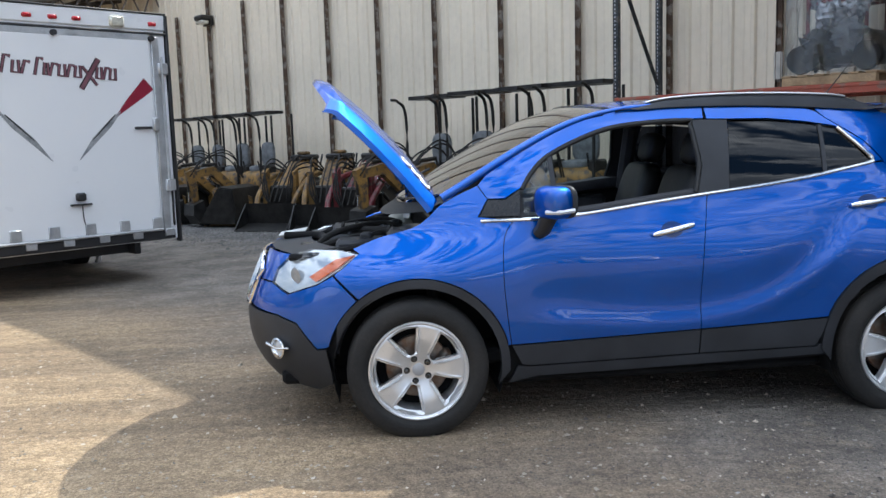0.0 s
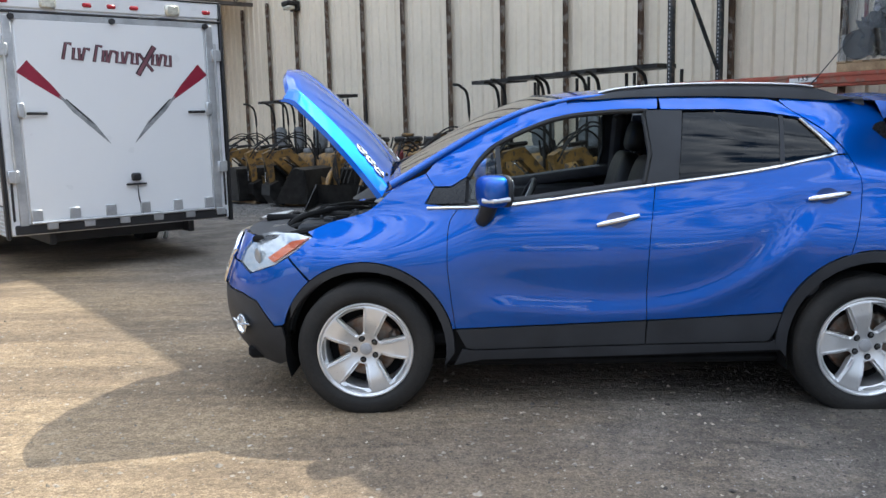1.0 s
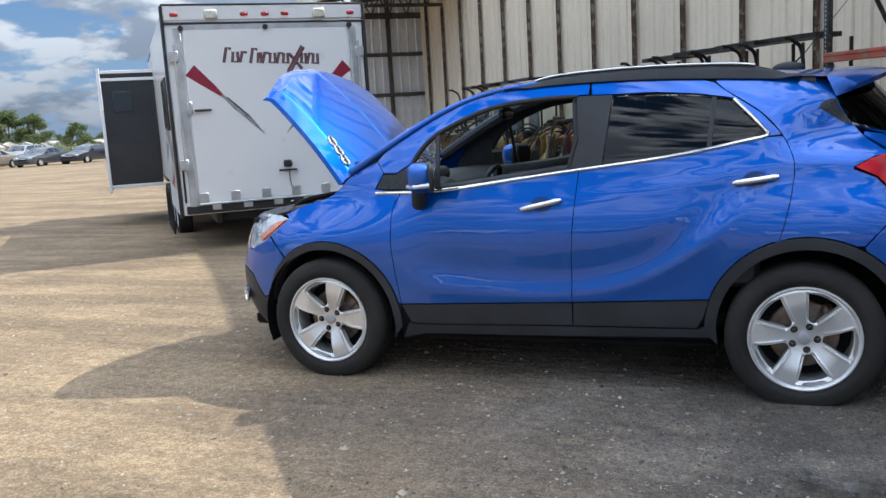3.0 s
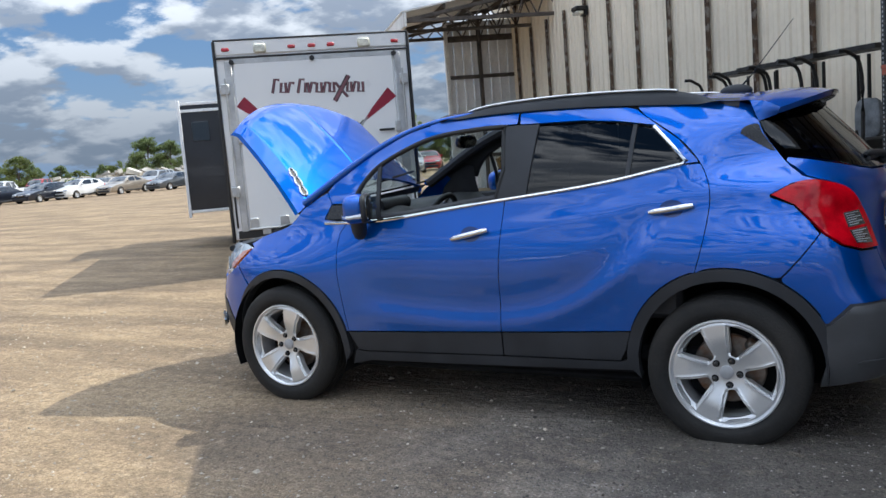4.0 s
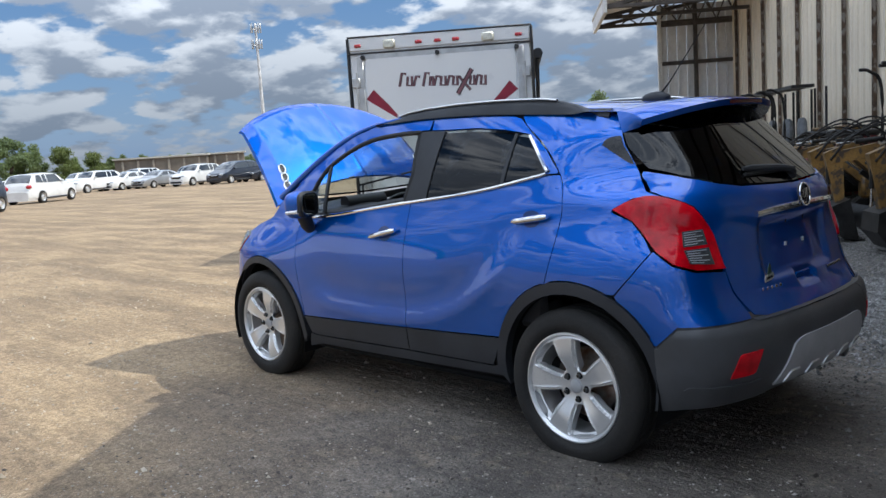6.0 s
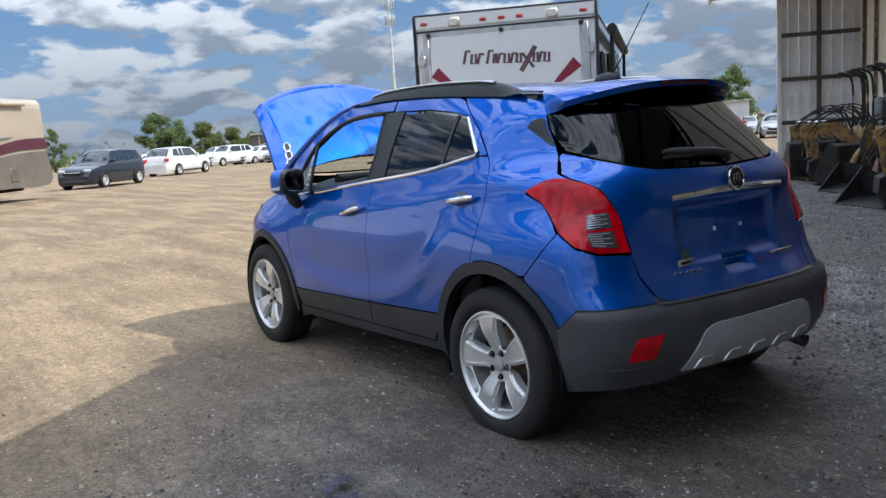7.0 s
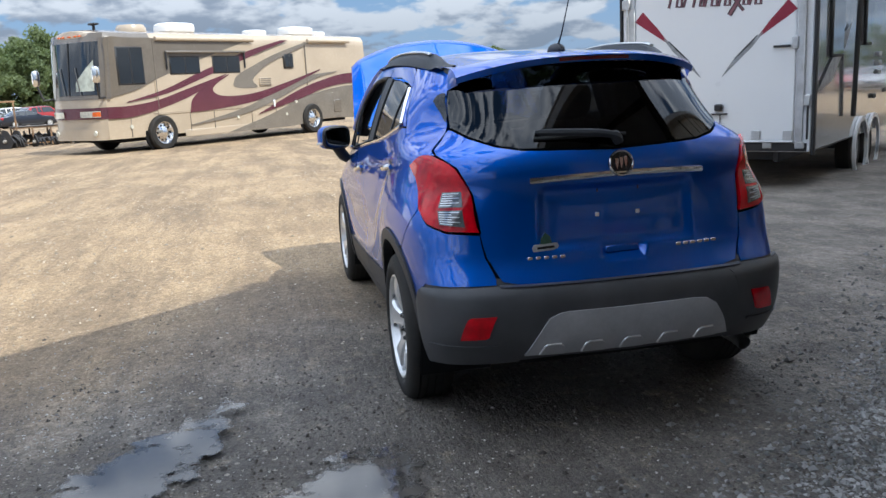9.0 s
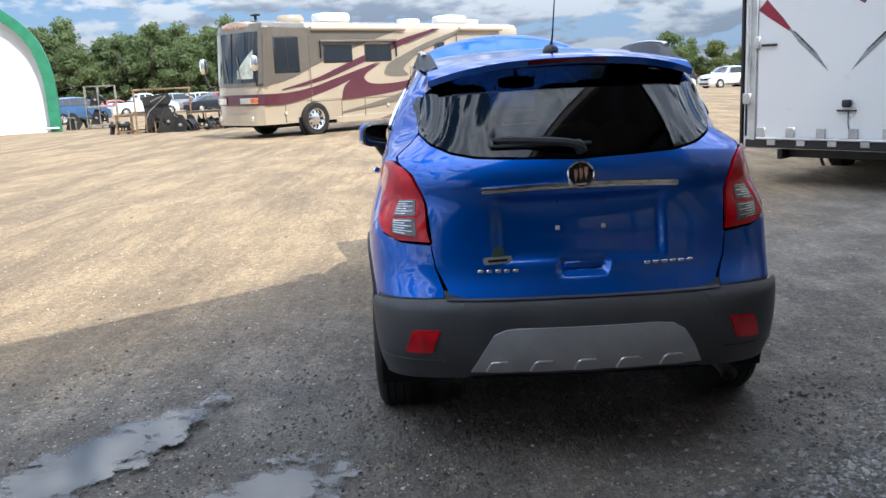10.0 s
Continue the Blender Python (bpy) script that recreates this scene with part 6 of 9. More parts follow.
    Geo().tube([(0.06, -0.07, -0.205), (0.062, -0.085, -0.195)], 0.006, 6).part("valve", GLOSS_BLACK, rim)
    grow = Matrix.Scale(1.03, 4)
    hub.matrix_basis = pose(0, -0.772, 0.335, 0, 8, 0) @ grow
    copy_thing(hub, pose(2.548, -0.772, 0.315, 0, -20, 0) @ grow)
    copy_thing(hub, pose(0, 0.772, 0.335, 0, 0, 180) @ grow)
    copy_thing(hub, pose(2.548, 0.772, 0.315, 0, 15, 180) @ grow)


build_body()
build_glasshouse()
build_tail()
build_bonnet()
build_cabin()
build_mirrors_handles()
build_wheels()


# ---- the white toy-hauler trailer ----
WHITE = material("white_gelcoat", (0.77, 0.78, 0.79), 0.30, 0.0, var=0.004, scale=0.8, fine=5.0, coat=0.3, tint=(0.765, 0.775, 0.785))
ALU = material("dull_aluminium", (0.55, 0.56, 0.57), 0.42, 0.7, var=0.1, scale=6.0)
TRIM = material("black_edge_trim", (0.02, 0.02, 0.022), 0.5, var=0.1, scale=6.0)
MAROON = material("maroon_vinyl", (0.26, 0.014, 0.038), 0.35, var=0.08, scale=4.0)
GLOSS_SIDE = material("glossy_white_side", (0.76, 0.77, 0.78), 0.30, 0.0, var=0.02, scale=0.8, coat=0.25)
PLUM = material("plum_grey_vinyl", (0.20, 0.085, 0.105), 0.35, var=0.1, scale=6.0)
GREY_VINYL = material("grey_vinyl", (0.16, 0.17, 0.18), 0.35, var=0.3, scale=9.0, tint=(0.42, 0.43, 0.44))
ROOM_BLACK = material("black_fibreglass", (0.016, 0.018, 0.024), 0.3, var=0.1, scale=3.0, coat=0.3)
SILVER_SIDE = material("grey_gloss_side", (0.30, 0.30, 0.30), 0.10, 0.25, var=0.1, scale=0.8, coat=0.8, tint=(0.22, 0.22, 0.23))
DARK_PANE = material("dark_window_pane", (0.010, 0.012, 0.015), 0.06, 0.0, var=0.05, scale=3.0, coat=1.0)
LAMP_RED = material("red_marker_lens", (0.45, 0.02, 0.03), 0.2, var=0.1, scale=20.0, coat=0.6)
LAMP_CLEAR = material("clear_lamp_lens", (0.75, 0.73, 0.62), 0.2, 0.3, var=0.15, scale=20.0, coat=0.6)


def wheel_parts(parent, m, r, w, rim_mat, hub_r=0.6):
    """A plain road wheel under a thing: tyre, rim, hub; its outside faces -y."""
    wh = Geo().lathe([(r * 0.62, -w / 2), (r * 0.9, -w * 0.52), (r * 0.98, -w * 0.38), (r, 0), (r * 0.98, w * 0.38), (r * 0.9, w * 0.52), (r * 0.62, w / 2)], 36).part("wheel", RUBBER, parent)
    wh.matrix_local = m
    ri = Geo().lathe([(r * hub_r, -w * 0.42), (r * 0.64, -w * 0.50), (r * 0.58, -w * 0.46), (r * 0.5, -w * 0.2), (r * 0.3, -w * 0.30), (r * 0.16, -w * 0.42), (0, -w * 0.42)], 30).part("rim", rim_mat, wh)
    for k in range(10):
        a = 2 * math.pi * k / 10
        # dark bead on the closed rim imitates a hole's inner shade
        Geo().ball((r * 0.42 * math.cos(a), -w * 0.25, r * 0.42 * math.sin(a)), (r * 0.07, 0.02, r * 0.07), 8, 4).part("vent_hole", DARK, ri)
    return wh


def stroke(pts, y, w, parent, mat, name, d=0.004):
    """A flat ribbon on the rear door (x, z), w wide at each point."""
    P = [np.array(p, float) for p in pts]
    vs, n = [], len(P)
    for i, p in enumerate(P):
        t = P[min(i + 1, n - 1)] - P[max(i - 1, 0)]
        t /= max(np.linalg.norm(t), 1e-6)
        q = np.array((-t[1], t[0])) * (w[i] if hasattr(w, "__len__") else w) / 2
        vs += [(*(p + q)[:1], y, (p + q)[1]), ((p - q)[0], y, (p - q)[1])]
    fs = [(2 * i, 2 * i + 1, 2 * i + 3, 2 * i + 2) for i in range(n - 1)]
    k = len(vs)
    g = Geo().add(vs, fs).add([(x, yy + d, z) for x, yy, z in vs], [f[::-1] for f in fs])
    return g.part(name, mat, parent)


def build_trailer():
    W, Ln, z0, z1 = 2.43, 6.75, 0.43, 2.88
    # own frame: x across the rear from its left corner, y forward, z up from the yard's level
    m = Matrix(((0.7615, -0.648, 0, -4.191), (0.648, 0.7615, 0, 4.235), (0, 0, 1, 0), (0, 0, 0, 1)))
    tr = empty("travel_trailer", m, "white toy-hauler travel trailer with maroon and grey graphics", "trailer")
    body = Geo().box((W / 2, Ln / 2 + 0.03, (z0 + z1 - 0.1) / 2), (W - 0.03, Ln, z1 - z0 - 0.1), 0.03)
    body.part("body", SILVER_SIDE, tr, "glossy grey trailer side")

    def roof(a, b):
        t = 2 * b - 1
        return np.array((W / 2 + t * W / 2, -0.01 + (Ln + 0.05) * a, z1 - 0.10 + 0.09 * (1 - abs(t) ** 2.5)))
    Geo().grid(roof, 3, 15).part("roof", WHITE, tr)
    # rear face
    face = Geo().box((W / 2, 0.0, (z0 + z1) / 2 - 0.02), (W - 0.05, 0.05, z1 - z0 - 0.06), 0.012).part("rear_frame", WHITE, tr)
    Geo().box((W / 2, -0.012, 2.82), (W - 0.03, 0.06, 0.19), 0.02).part("rear_cap", WHITE, tr)
    for y0, z, h in ((-0.044, 2.70, 0.026), (-0.044, 2.915, 0.02)):
        Geo().box((W / 2, y0 + 0.01, z), (W, 0.03, h), 0.006).part("black_trim", TRIM, tr)
    for x in (0.0, W):
        Geo().box((x, 0.0, (z0 + z1) / 2), (0.035, 0.09, z1 - z0 + 0.05), 0.008).part("corner_trim", TRIM, tr)
    door = Geo().box((W / 2, -0.032, 1.60), (2.00, 0.03, 2.06), 0.012).part("ramp_door", WHITE, tr, "white ramp door")
    for x in (0.155, W - 0.155):
        Geo().box((x, -0.035, 1.60), (0.085, 0.035, 2.12), 0.006).part("door_jamb", ALU, tr)
        Geo().tube([(x - 0.05 * (1 if x > 1 else -1) * -1, -0.075, 0.98), (x - 0.05 * (1 if x > 1 else -1) * -1, -0.075, 2.45)], 0.014, 8).part("lock_bar", ALU, tr)
        for z in (2.32, 1.05):
            Geo().box((x + (0.065 if x > 1 else -0.065), -0.06, z), (0.11, 0.05, 0.13), 0.01).part("bar_keeper", ALU, tr)
        s = 1 if x > 1 else -1
        lt = Geo().box((x - s * 0.06, -0.065, 1.72), (0.07, 0.05, 0.15), 0.012).part("latch", ALU, tr)
        Geo().box((x - s * 0.21, -0.07, 1.685), (0.20, 0.022, 0.028), 0.006).part("latch_handle", TRIM, lt)
        Geo().box((x + s * 0.09, -0.036, 0.80), (0.025, 0.02, 0.42), 0.008).part("reflector_strip", TRIM, tr)
    Geo().box((W / 2, -0.030, 2.655), (2.05, 0.03, 0.07), 0.006).part("door_head", ALU, tr)
    for x in (0.20, 1.19, W - 0.20):
        Geo().lathe([(0.0, -0.085), (0.03, -0.084), (0.032, -0.04)], 16, Matrix.Translation((x, 0, 2.645))).part("door_stop", TRIM, tr)
    for x in (0.14, 0.95, 1.20, 1.44, W - 0.17):
        lamp = Geo().box((x, -0.045, 2.80), (0.095, 0.03, 0.045), 0.012).part("marker_lamp", LAMP_RED, tr, "red marker lamp")
    for x in (0.56, 1.86):
        Geo().box((x, -0.05, 2.80), (0.16, 0.06, 0.12), 0.02).part("work_lamp", LAMP_CLEAR, tr, "clear loading lamp")
    # hinges along the sill
    Geo().box((W / 2, -0.02, 0.50), (2.3, 0.06, 0.10), 0.01).part("sill", TRIM, tr)
    Geo().tube([(0.22, -0.065, 0.565), (W - 0.22, -0.065, 0.565)], 0.016, 8).part("hinge_pin", ALU, tr)
    for k in range(6):
        x = 0.28 + k * (W - 0.56) / 5
        h = Geo().box((x, -0.058, 0.635), (0.11, 0.02, 0.13), 0.006).part("hinge", ALU, tr)
        Geo().box((x + 0.14, -0.058, 0.525), (0.11, 0.025, 0.08), 0.006).part("hinge_leaf", ALU, h)
    cam_box = Geo().box((1.32, -0.075, 0.985), (0.10, 0.06, 0.085), 0.015).part("plate_lamp", TRIM, tr, "black camera and plate lamp")
    Geo().box((1.32, -0.07, 0.905), (0.22, 0.03, 0.02), 0.004).part("bracket", TRIM, cam_box)
    Geo().tube(soft_line([(1.335, -0.06, 0.90), (1.34, -0.058, 0.75), (1.37, -0.06, 0.62), (1.36, -0.07, 0.54)], 5), 0.006, 6).part("cable", TRIM, cam_box)
    # graphics
    for s in (0, 1):
        def mx(x):
            return W - x if s else x
        stroke([(mx(0.26), 2.16), (mx(0.36), 2.07), (mx(0.50), 1.95), (mx(0.66), 1.80)], -0.049, [0.16, 0.13, 0.085, 0.01], door, MAROON, "maroon_swoosh")
        stroke([(mx(0.60), 1.86), (mx(0.74), 1.72), (mx(0.90), 1.57), (mx(1.08), 1.36)], -0.0495, [0.012, 0.062, 0.060, 0.006], door, GREY_VINYL, "grey_swoosh")
        stroke([(mx(0.66), 1.83), (mx(0.78), 1.71), (mx(0.92), 1.57)], -0.0535, [0.01, 0.018, 0.006], door, TRIM, "dark_streak")
    # a brand sign becomes plain outlined strokes of its colours
    x = 0.66
    widths = (0.105, 0.085, 0.095, 0.03, 0.10, 0.045, 0.09, 0.085, 0.08, 0.075, 0.15, 0.07, 0.07, 0.08)
    for k, w in enumerate(widths):
        h = 0.17 if k in (0, 4) else (0.30 if k == 10 else 0.125)
        z = 2.30 + (0.02 if k in (0, 4) else 0) - (0.012 * k / 3)
        if k != 3:
            if k == 10:
                pts = [(x - 0.02, z - 0.17), (x + w + 0.03, z + 0.14)]
                stroke(pts, -0.050, 0.062, door, TRIM, "outline"), stroke(pts, -0.055, 0.036, door, PLUM, "bar")
                pts = [(x + 0.005, z + 0.06), (x + w, z - 0.13)]
            else:
                lean = 0.018
                pts = [(x + w * 0.2 - lean, z - h / 2), (x + w * 0.25 + lean, z + h / 2), (x + w * 0.8 + lean, z + h / 2 - 0.012)] if k % 2 == 0 else [(x + w * 0.2, z + h / 2), (x + w * 0.2 - lean, z - h / 2 + 0.01), (x + w * 0.78, z - h / 2 + 0.004), (x + w * 0.82, z + h / 2)]
            stroke(pts, -0.050, 0.036, door, TRIM, "outline"), stroke(pts, -0.055, 0.018, door, PLUM, "bar")
        x += w
    # right-hand side: windows, awning, door, wheels
    def pane(y, z, ly, lz, name="window", side=1):
        X = W + 0.008 if side else -0.008
        w = Geo().box((X, y, z), (0.03, ly, lz), 0.04).part(name, TRIM, tr)
        Geo().box((X + (0.012 if side else -0.012), y, z), (0.016, ly - 0.06, lz - 0.06), 0.03).part("pane", DARK_PANE, w)
    pane(0.95, 1.93, 0.62, 0.80), pane(2.75, 2.05, 0.45, 0.75), pane(5.05, 1.95, 0.5, 0.55)
    dr = Geo().box((W + 0.01, 5.75, 1.62), (0.03, 0.66, 1.95), 0.03).part("entry_door", SILVER_SIDE, tr)
    Geo().box((W + 0.03, 5.75, 2.05), (0.012, 0.36, 0.62), 0.02).part("pane", DARK_PANE, dr)
    Geo().tube([(W + 0.06, 1.75, 0.75), (W + 0.10, 1.72, 2.62)], 0.04, 8, flat=0.6).part("awning_arm", TRIM, tr)
    Geo().tube([(W + 0.06, 6.25, 0.75), (W + 0.10, 6.28, 2.62)], 0.04, 8, flat=0.6).part("awning_arm", TRIM, tr)
    Geo().tube([(W + 0.11, 1.6, 2.70), (W + 0.11, 6.45, 2.70)], 0.075, 14).part("awning_roll", TRIM, tr)
    stroke_pts = [(W + 0.004, y, z) for y, z in ((0.15, 1.15), (0.7, 1.35), (1.4, 1.75), (1.7, 1.95))]
    Geo().tube(stroke_pts, [0.02, 0.12, 0.09, 0.01], 8, flat=0.06, up=(1, 0, 0)).part("side_swoosh", GREY_VINYL, tr)
    for k, (y, z) in enumerate(((3.6, 1.55), (3.6, 1.42), (3.6, 1.29), (3.3, 0.95), (4.3, 1.0))):
        Geo().box((W + 0.012, y, z), (0.02, 0.20, 0.07), 0.01).part("vent", ALU if k < 3 else TRIM, tr)
    for side in (0, 1):
        X = W - 0.16 if side else 0.16
        for y in (2.55, 3.35):
            wheel_parts(tr, pose(X, y, 0.24, 0, 0, 90 if side else -90), 0.335, 0.20, STEEL)
        if side:
            for y in (2.55, 3.35):
                Geo().lathe([(0.38, -0.03), (0.44, -0.03), (0.44, 0.01), (0.38, 0.01)], 30, pose(W, y, 0.26, 0, 0, 90)).part("wheel_arch", WHITE, tr)
    fr = Geo()
    for x in (0.45, W - 0.45):
        fr.box((x, Ln / 2, 0.37), (0.07, Ln - 0.2, 0.14), 0.01)
    fr.box((W / 2, 0.3, 0.37), (1.6, 0.07, 0.12), 0.01).box((W / 2, 2.95, 0.28), (W - 0.5, 0.5, 0.10), 0.02)
    fr.part("chassis", TRIM, tr)
    Geo().tube([(W / 2 - 0.8, Ln, 0.36), (W / 2, Ln + 1.2, 0.36), (W / 2 + 0.8, Ln, 0.36)], 0.05, 6).part("hitch", TRIM, tr)
    Geo().tube([(W / 2, Ln + 1.15, 0.5), (W / 2, Ln + 1.15, -0.12)], 0.035, 8).part("jack", STEEL, tr)
    # left-hand side: glossy white sheet, window, swooshes, ribbed skirt
    Geo().box((0.008, 2.28, 1.80), (0.012, 4.40, 2.10), 0.004).part("side_panel", GLOSS_SIDE, tr, "glossy white side panel")
    pane(0.95, 1.80, 0.85, 0.66, "window", 0)

    def swoosh(pts, wd, mat, d):
        P = soft_line(pts, 6)
        ws = np.interp(np.linspace(0, 1, len(P)), np.linspace(0, 1, len(wd)), wd)
        vs = []
        for i, (y, z) in enumerate(P):
            a, b = P[max(i - 1, 0)], P[min(i + 1, len(P) - 1)]
            t = np.array((b[0] - a[0], b[1] - a[1]))
            t = t / max(np.linalg.norm(t), 1e-6) * ws[i] / 2
            vs += [(-d, y - t[1], z + t[0]), (-d, y + t[1], z - t[0])]
        Geo().add(vs, [(2 * i, 2 * i + 1, 2 * i + 3, 2 * i + 2) for i in range(len(P) - 1)]).part("side_swoosh", mat, tr)
    swoosh([(1.9, 1.44), (1.3, 1.40), (0.8, 1.20), (0.45, 0.85)], [0.03, 0.14, 0.16, 0.02], GREY_VINYL, 0.006)
    swoosh([(2.2, 1.02), (1.95, 1.22), (1.5, 1.28)], [0.02, 0.16, 0.02], GREY_VINYL, 0.007)
    swoosh([(0.55, 1.38), (0.35, 1.15), (0.30, 0.85), (0.55, 0.72)], [0.02, 0.14, 0.12, 0.02], GREY_VINYL, 0.008)
    swoosh([(0.85, 1.02), (0.90, 0.84), (1.35, 0.78)], [0.03, 0.17, 0.02], MAROON, 0.009)
    Geo().box((0.004, 1.02, 0.58), (0.02, 1.95, 0.30), 0.004).part("skirt", ALU, tr, "dull ribbed metal skirt")
    for k in range(7):
        Geo().box((-0.010, 1.02, 0.45 + 0.042 * k), (0.012, 1.95, 0.014), 0.004).part("skirt_rib", ALU, tr)
    for y in (2.55, 3.35):
        Geo().lathe([(0.37, -0.02), (0.40, -0.02), (0.40, 0.01), (0.37, 0.01)], 30, pose(0, y, 0.26, 0, 0, -90)).part("wheel_arch", TRIM, tr)
    # slide-out room on the left side
    so = Geo().box((-0.42, 5.25, 1.53), (0.82, 1.75, 1.86), 0.02).part("slide_out", ROOM_BLACK, tr, "black slide-out room with pale edges")
    for z in (2.46, 2.34, 0.60):
        Geo().box((-0.42, 4.37, z), (0.86, 0.03, 0.05), 0.006).part("edge_trim", WHITE, so)
    Geo().box((-0.84, 5.25, 1.52), (0.045, 1.80, 1.96), 0.01).part("end_panel", SILVER_SIDE, so)
    Geo().box((-0.85, 4.36, 1.51), (0.05, 0.04, 2.02), 0.006).part("edge_trim", WHITE, so)
    Geo().box((-0.52, 4.365, 1.98), (0.30, 0.02, 0.34), 0.02).part("pane", DARK_PANE, so)
    Geo().tube([(-0.05, 4.6, 0.62), (-0.72, 4.6, 0.60)], 0.035, 8).part("slide_rail", TRIM, so)


build_trailer()


# ---- the beige motorhome ----
TAN = material("tan_gelcoat", (0.43, 0.355, 0.265), 0.25, 0.0, var=0.05, scale=0.7, coat=0.6)
TAUPE = material("taupe_stripe", (0.165, 0.145, 0.122), 0.25, var=0.05, scale=2.0, coat=0.6)
CAP = material("brown_cap_gelcoat", (0.138, 0.118, 0.096), 0.25, var=0.06, scale=1.5, coat=0.6)
WINE = material("wine_stripe", (0.095, 0.022, 0.036), 0.25, var=0.06, scale=2.0, coat=0.6)


def build_motorhome():
    m = Matrix(((-0.706, 0.708, 0, -19.6), (0.708, 0.706, 0, -4.62), (0, 0, 1, ground_z(-23, -1) - 0.01), (0, 0, 0, 1))) @ Matrix.Scale(1.085, 4)
    # own frame: x back along the near side from its front corner, y out to the near side, z up
    rv = empty("motorhome", m, "beige and wine-striped class A motorhome", "motorhome")
    Ln = 11.12

    def hull(a, b):
        # section round the body: up the near side, over the roof, down the far side
        pts = [(0.0, 0.42), (0.02, 1.2), (0.0, 2.4), (-0.03, 3.06), (-0.14, 3.22), (-0.6, 3.30), (-1.25, 3.32), (-1.9, 3.30), (-2.36, 3.22), (-2.47, 3.06), (-2.5, 2.4), (-2.52, 1.2), (-2.5, 0.42)]
        k = b * (len(pts) - 1)
        i = min(int(k), len(pts) - 2)
        y = pts[i][0] + (pts[i + 1][0] - pts[i][0]) * (k - i)
        z = pts[i][1] + (pts[i + 1][1] - pts[i][1]) * (k - i)
        x = a * Ln
        if a < 0.04:
            s = 1 - a / 0.04
            y = y + (-1.25 - y) * 0.10 * s ** 2
            x += 0.16 * max(z - 1.4, 0) / 2 * s
        return np.array((x, y, z))
    g = Geo().grid(hull, 40, 49)
    g.grid(lambda a, b: np.array((hull(0, 0.5 * b)[0] - 0.22 * (1 - (2 * a - 1) ** 4) * (1 - 0.25 * (hull(0, 0.5 * b)[2] / 3.4) ** 2), hull(0, 0.5 * b)[1] * (1 - a) + hull(0, 1 - 0.5 * b)[1] * a, hull(0, 0.5 * b)[2])), 17, 25)
    g.grid(lambda a, b: np.array((Ln, hull(1, 0.5 * b)[1] * (1 - a) + hull(1, 1 - 0.5 * b)[1] * a, hull(1, 0.5 * b)[2])), 3, 25)
    g.part("body", TAN, rv, "tan fibreglass body")

    def front(t, z, d=0.0):
        """A place on the nose: t from 0 (near side) to 1."""
        b = min(0.5, max(0.0, (z - 0.42) / 6.0 * 1.0))
        y0 = -0.125 + (-2.25) * t
        x = 0.16 * max(z - 1.4, 0) / 2 - 0.22 * (1 - (2 * t - 1) ** 4) * (1 - 0.25 * (z / 3.4) ** 2)
        return np.array((x - d, y0, z))
    ws = Geo().grid(lambda a, b: front(0.03 + 0.94 * a, 1.62 + 1.38 * b, 0.03), 17, 9).part("windscreen", DARK_PANE, rv, "large dark windscreen")
    Geo().grid(lambda a, b: front(0.52 + 0.02 * a, 1.62 + 1.38 * b, 0.045), 2, 6).part("screen_bar", TRIM, ws)
    Geo().grid(lambda a, b: front(0.10 + 0.30 * a, 1.72 + 0.8 * b * (1 - 0.7 * a), 0.036), 6, 6).part("sun_curtain", material("pale_curtain", (0.45, 0.48, 0.42), 0.8), ws)
    Geo().grid(lambda a, b: front(-0.02 + 1.04 * a, 0.98 + 0.30 * b, 0.028), 17, 3).part("front_stripe", WINE, rv)
    Geo().grid(lambda a, b: front(0.0 + 1.0 * a, 1.50 + 0.12 * b, 0.02), 17, 3).part("front_panel", CAP, rv)
    for t in (0.04, 0.66):
        h = Geo().grid(lambda a, b: front(t + 0.30 * a, 1.03 + 0.16 * b, 0.06), 9, 4).part("headlamp", LAMP_CLEAR, rv, "clear headlamp")
        Geo().grid(lambda a, b: front(t + (0.0 if t < 0.5 else 0.20) + 0.10 * a, 1.05 + 0.12 * b, 0.064), 3, 3).part("turn_lamp", AMBER, h)
    Geo().grid(lambda a, b: front(0.0 + 1.0 * a, 0.42 + 0.30 * b, 0.06), 17, 3).part("front_bumper", TAN, rv)
    for t in (0.12, 0.84):
        Geo().lathe([(0, -0.02), (0.07, -0.02), (0.08, 0.0)], 12, Matrix.Translation(front(t, 0.60, 0.08)) @ pose(0, 0, 0, 0, 0, -90)).part("fog_lamp", LAMP_CLEAR, rv)
    for t in (0.30, 0.38, 0.5, 0.62, 0.70):
        Geo().box(front(t, 3.16, 0.04), (0.05, 0.10, 0.04), 0.01).part("roof_marker", AMBER, rv)
    for s, t in ((1, 0.0), (-1, 1.0)):
        p = Vector(front(t, 1.55, 0.0))
        q = p + Vector((-0.35, 0.18 * s, 0.36))
        arm = Geo().tube([p, p + Vector((-0.25, 0.10 * s, -0.02)), q], 0.03, 8).part("mirror_arm", TRIM, rv)
        Geo().ball(q + Vector((0, 0.02 * s, 0.22)), (0.08, 0.12, 0.22), 14, 10, 0.6).part("mirror_head", CHROME, arm)
    for k in (0.3, 0.6):
        Geo().tube([front(k, 1.62, 0.06), front(k + 0.1, 2.35, 0.06)], 0.014, 6).part("wiper", TRIM, rv)

    Geo().grid(lambda a, b: hull(0.142 * a, 0.235 + 0.53 * b) + np.array((-0.012, 0.006 if b < 0.5 else -0.006, 0.012)), 12, 25).part("cap_roof", CAP, rv, "brown front roof cap")

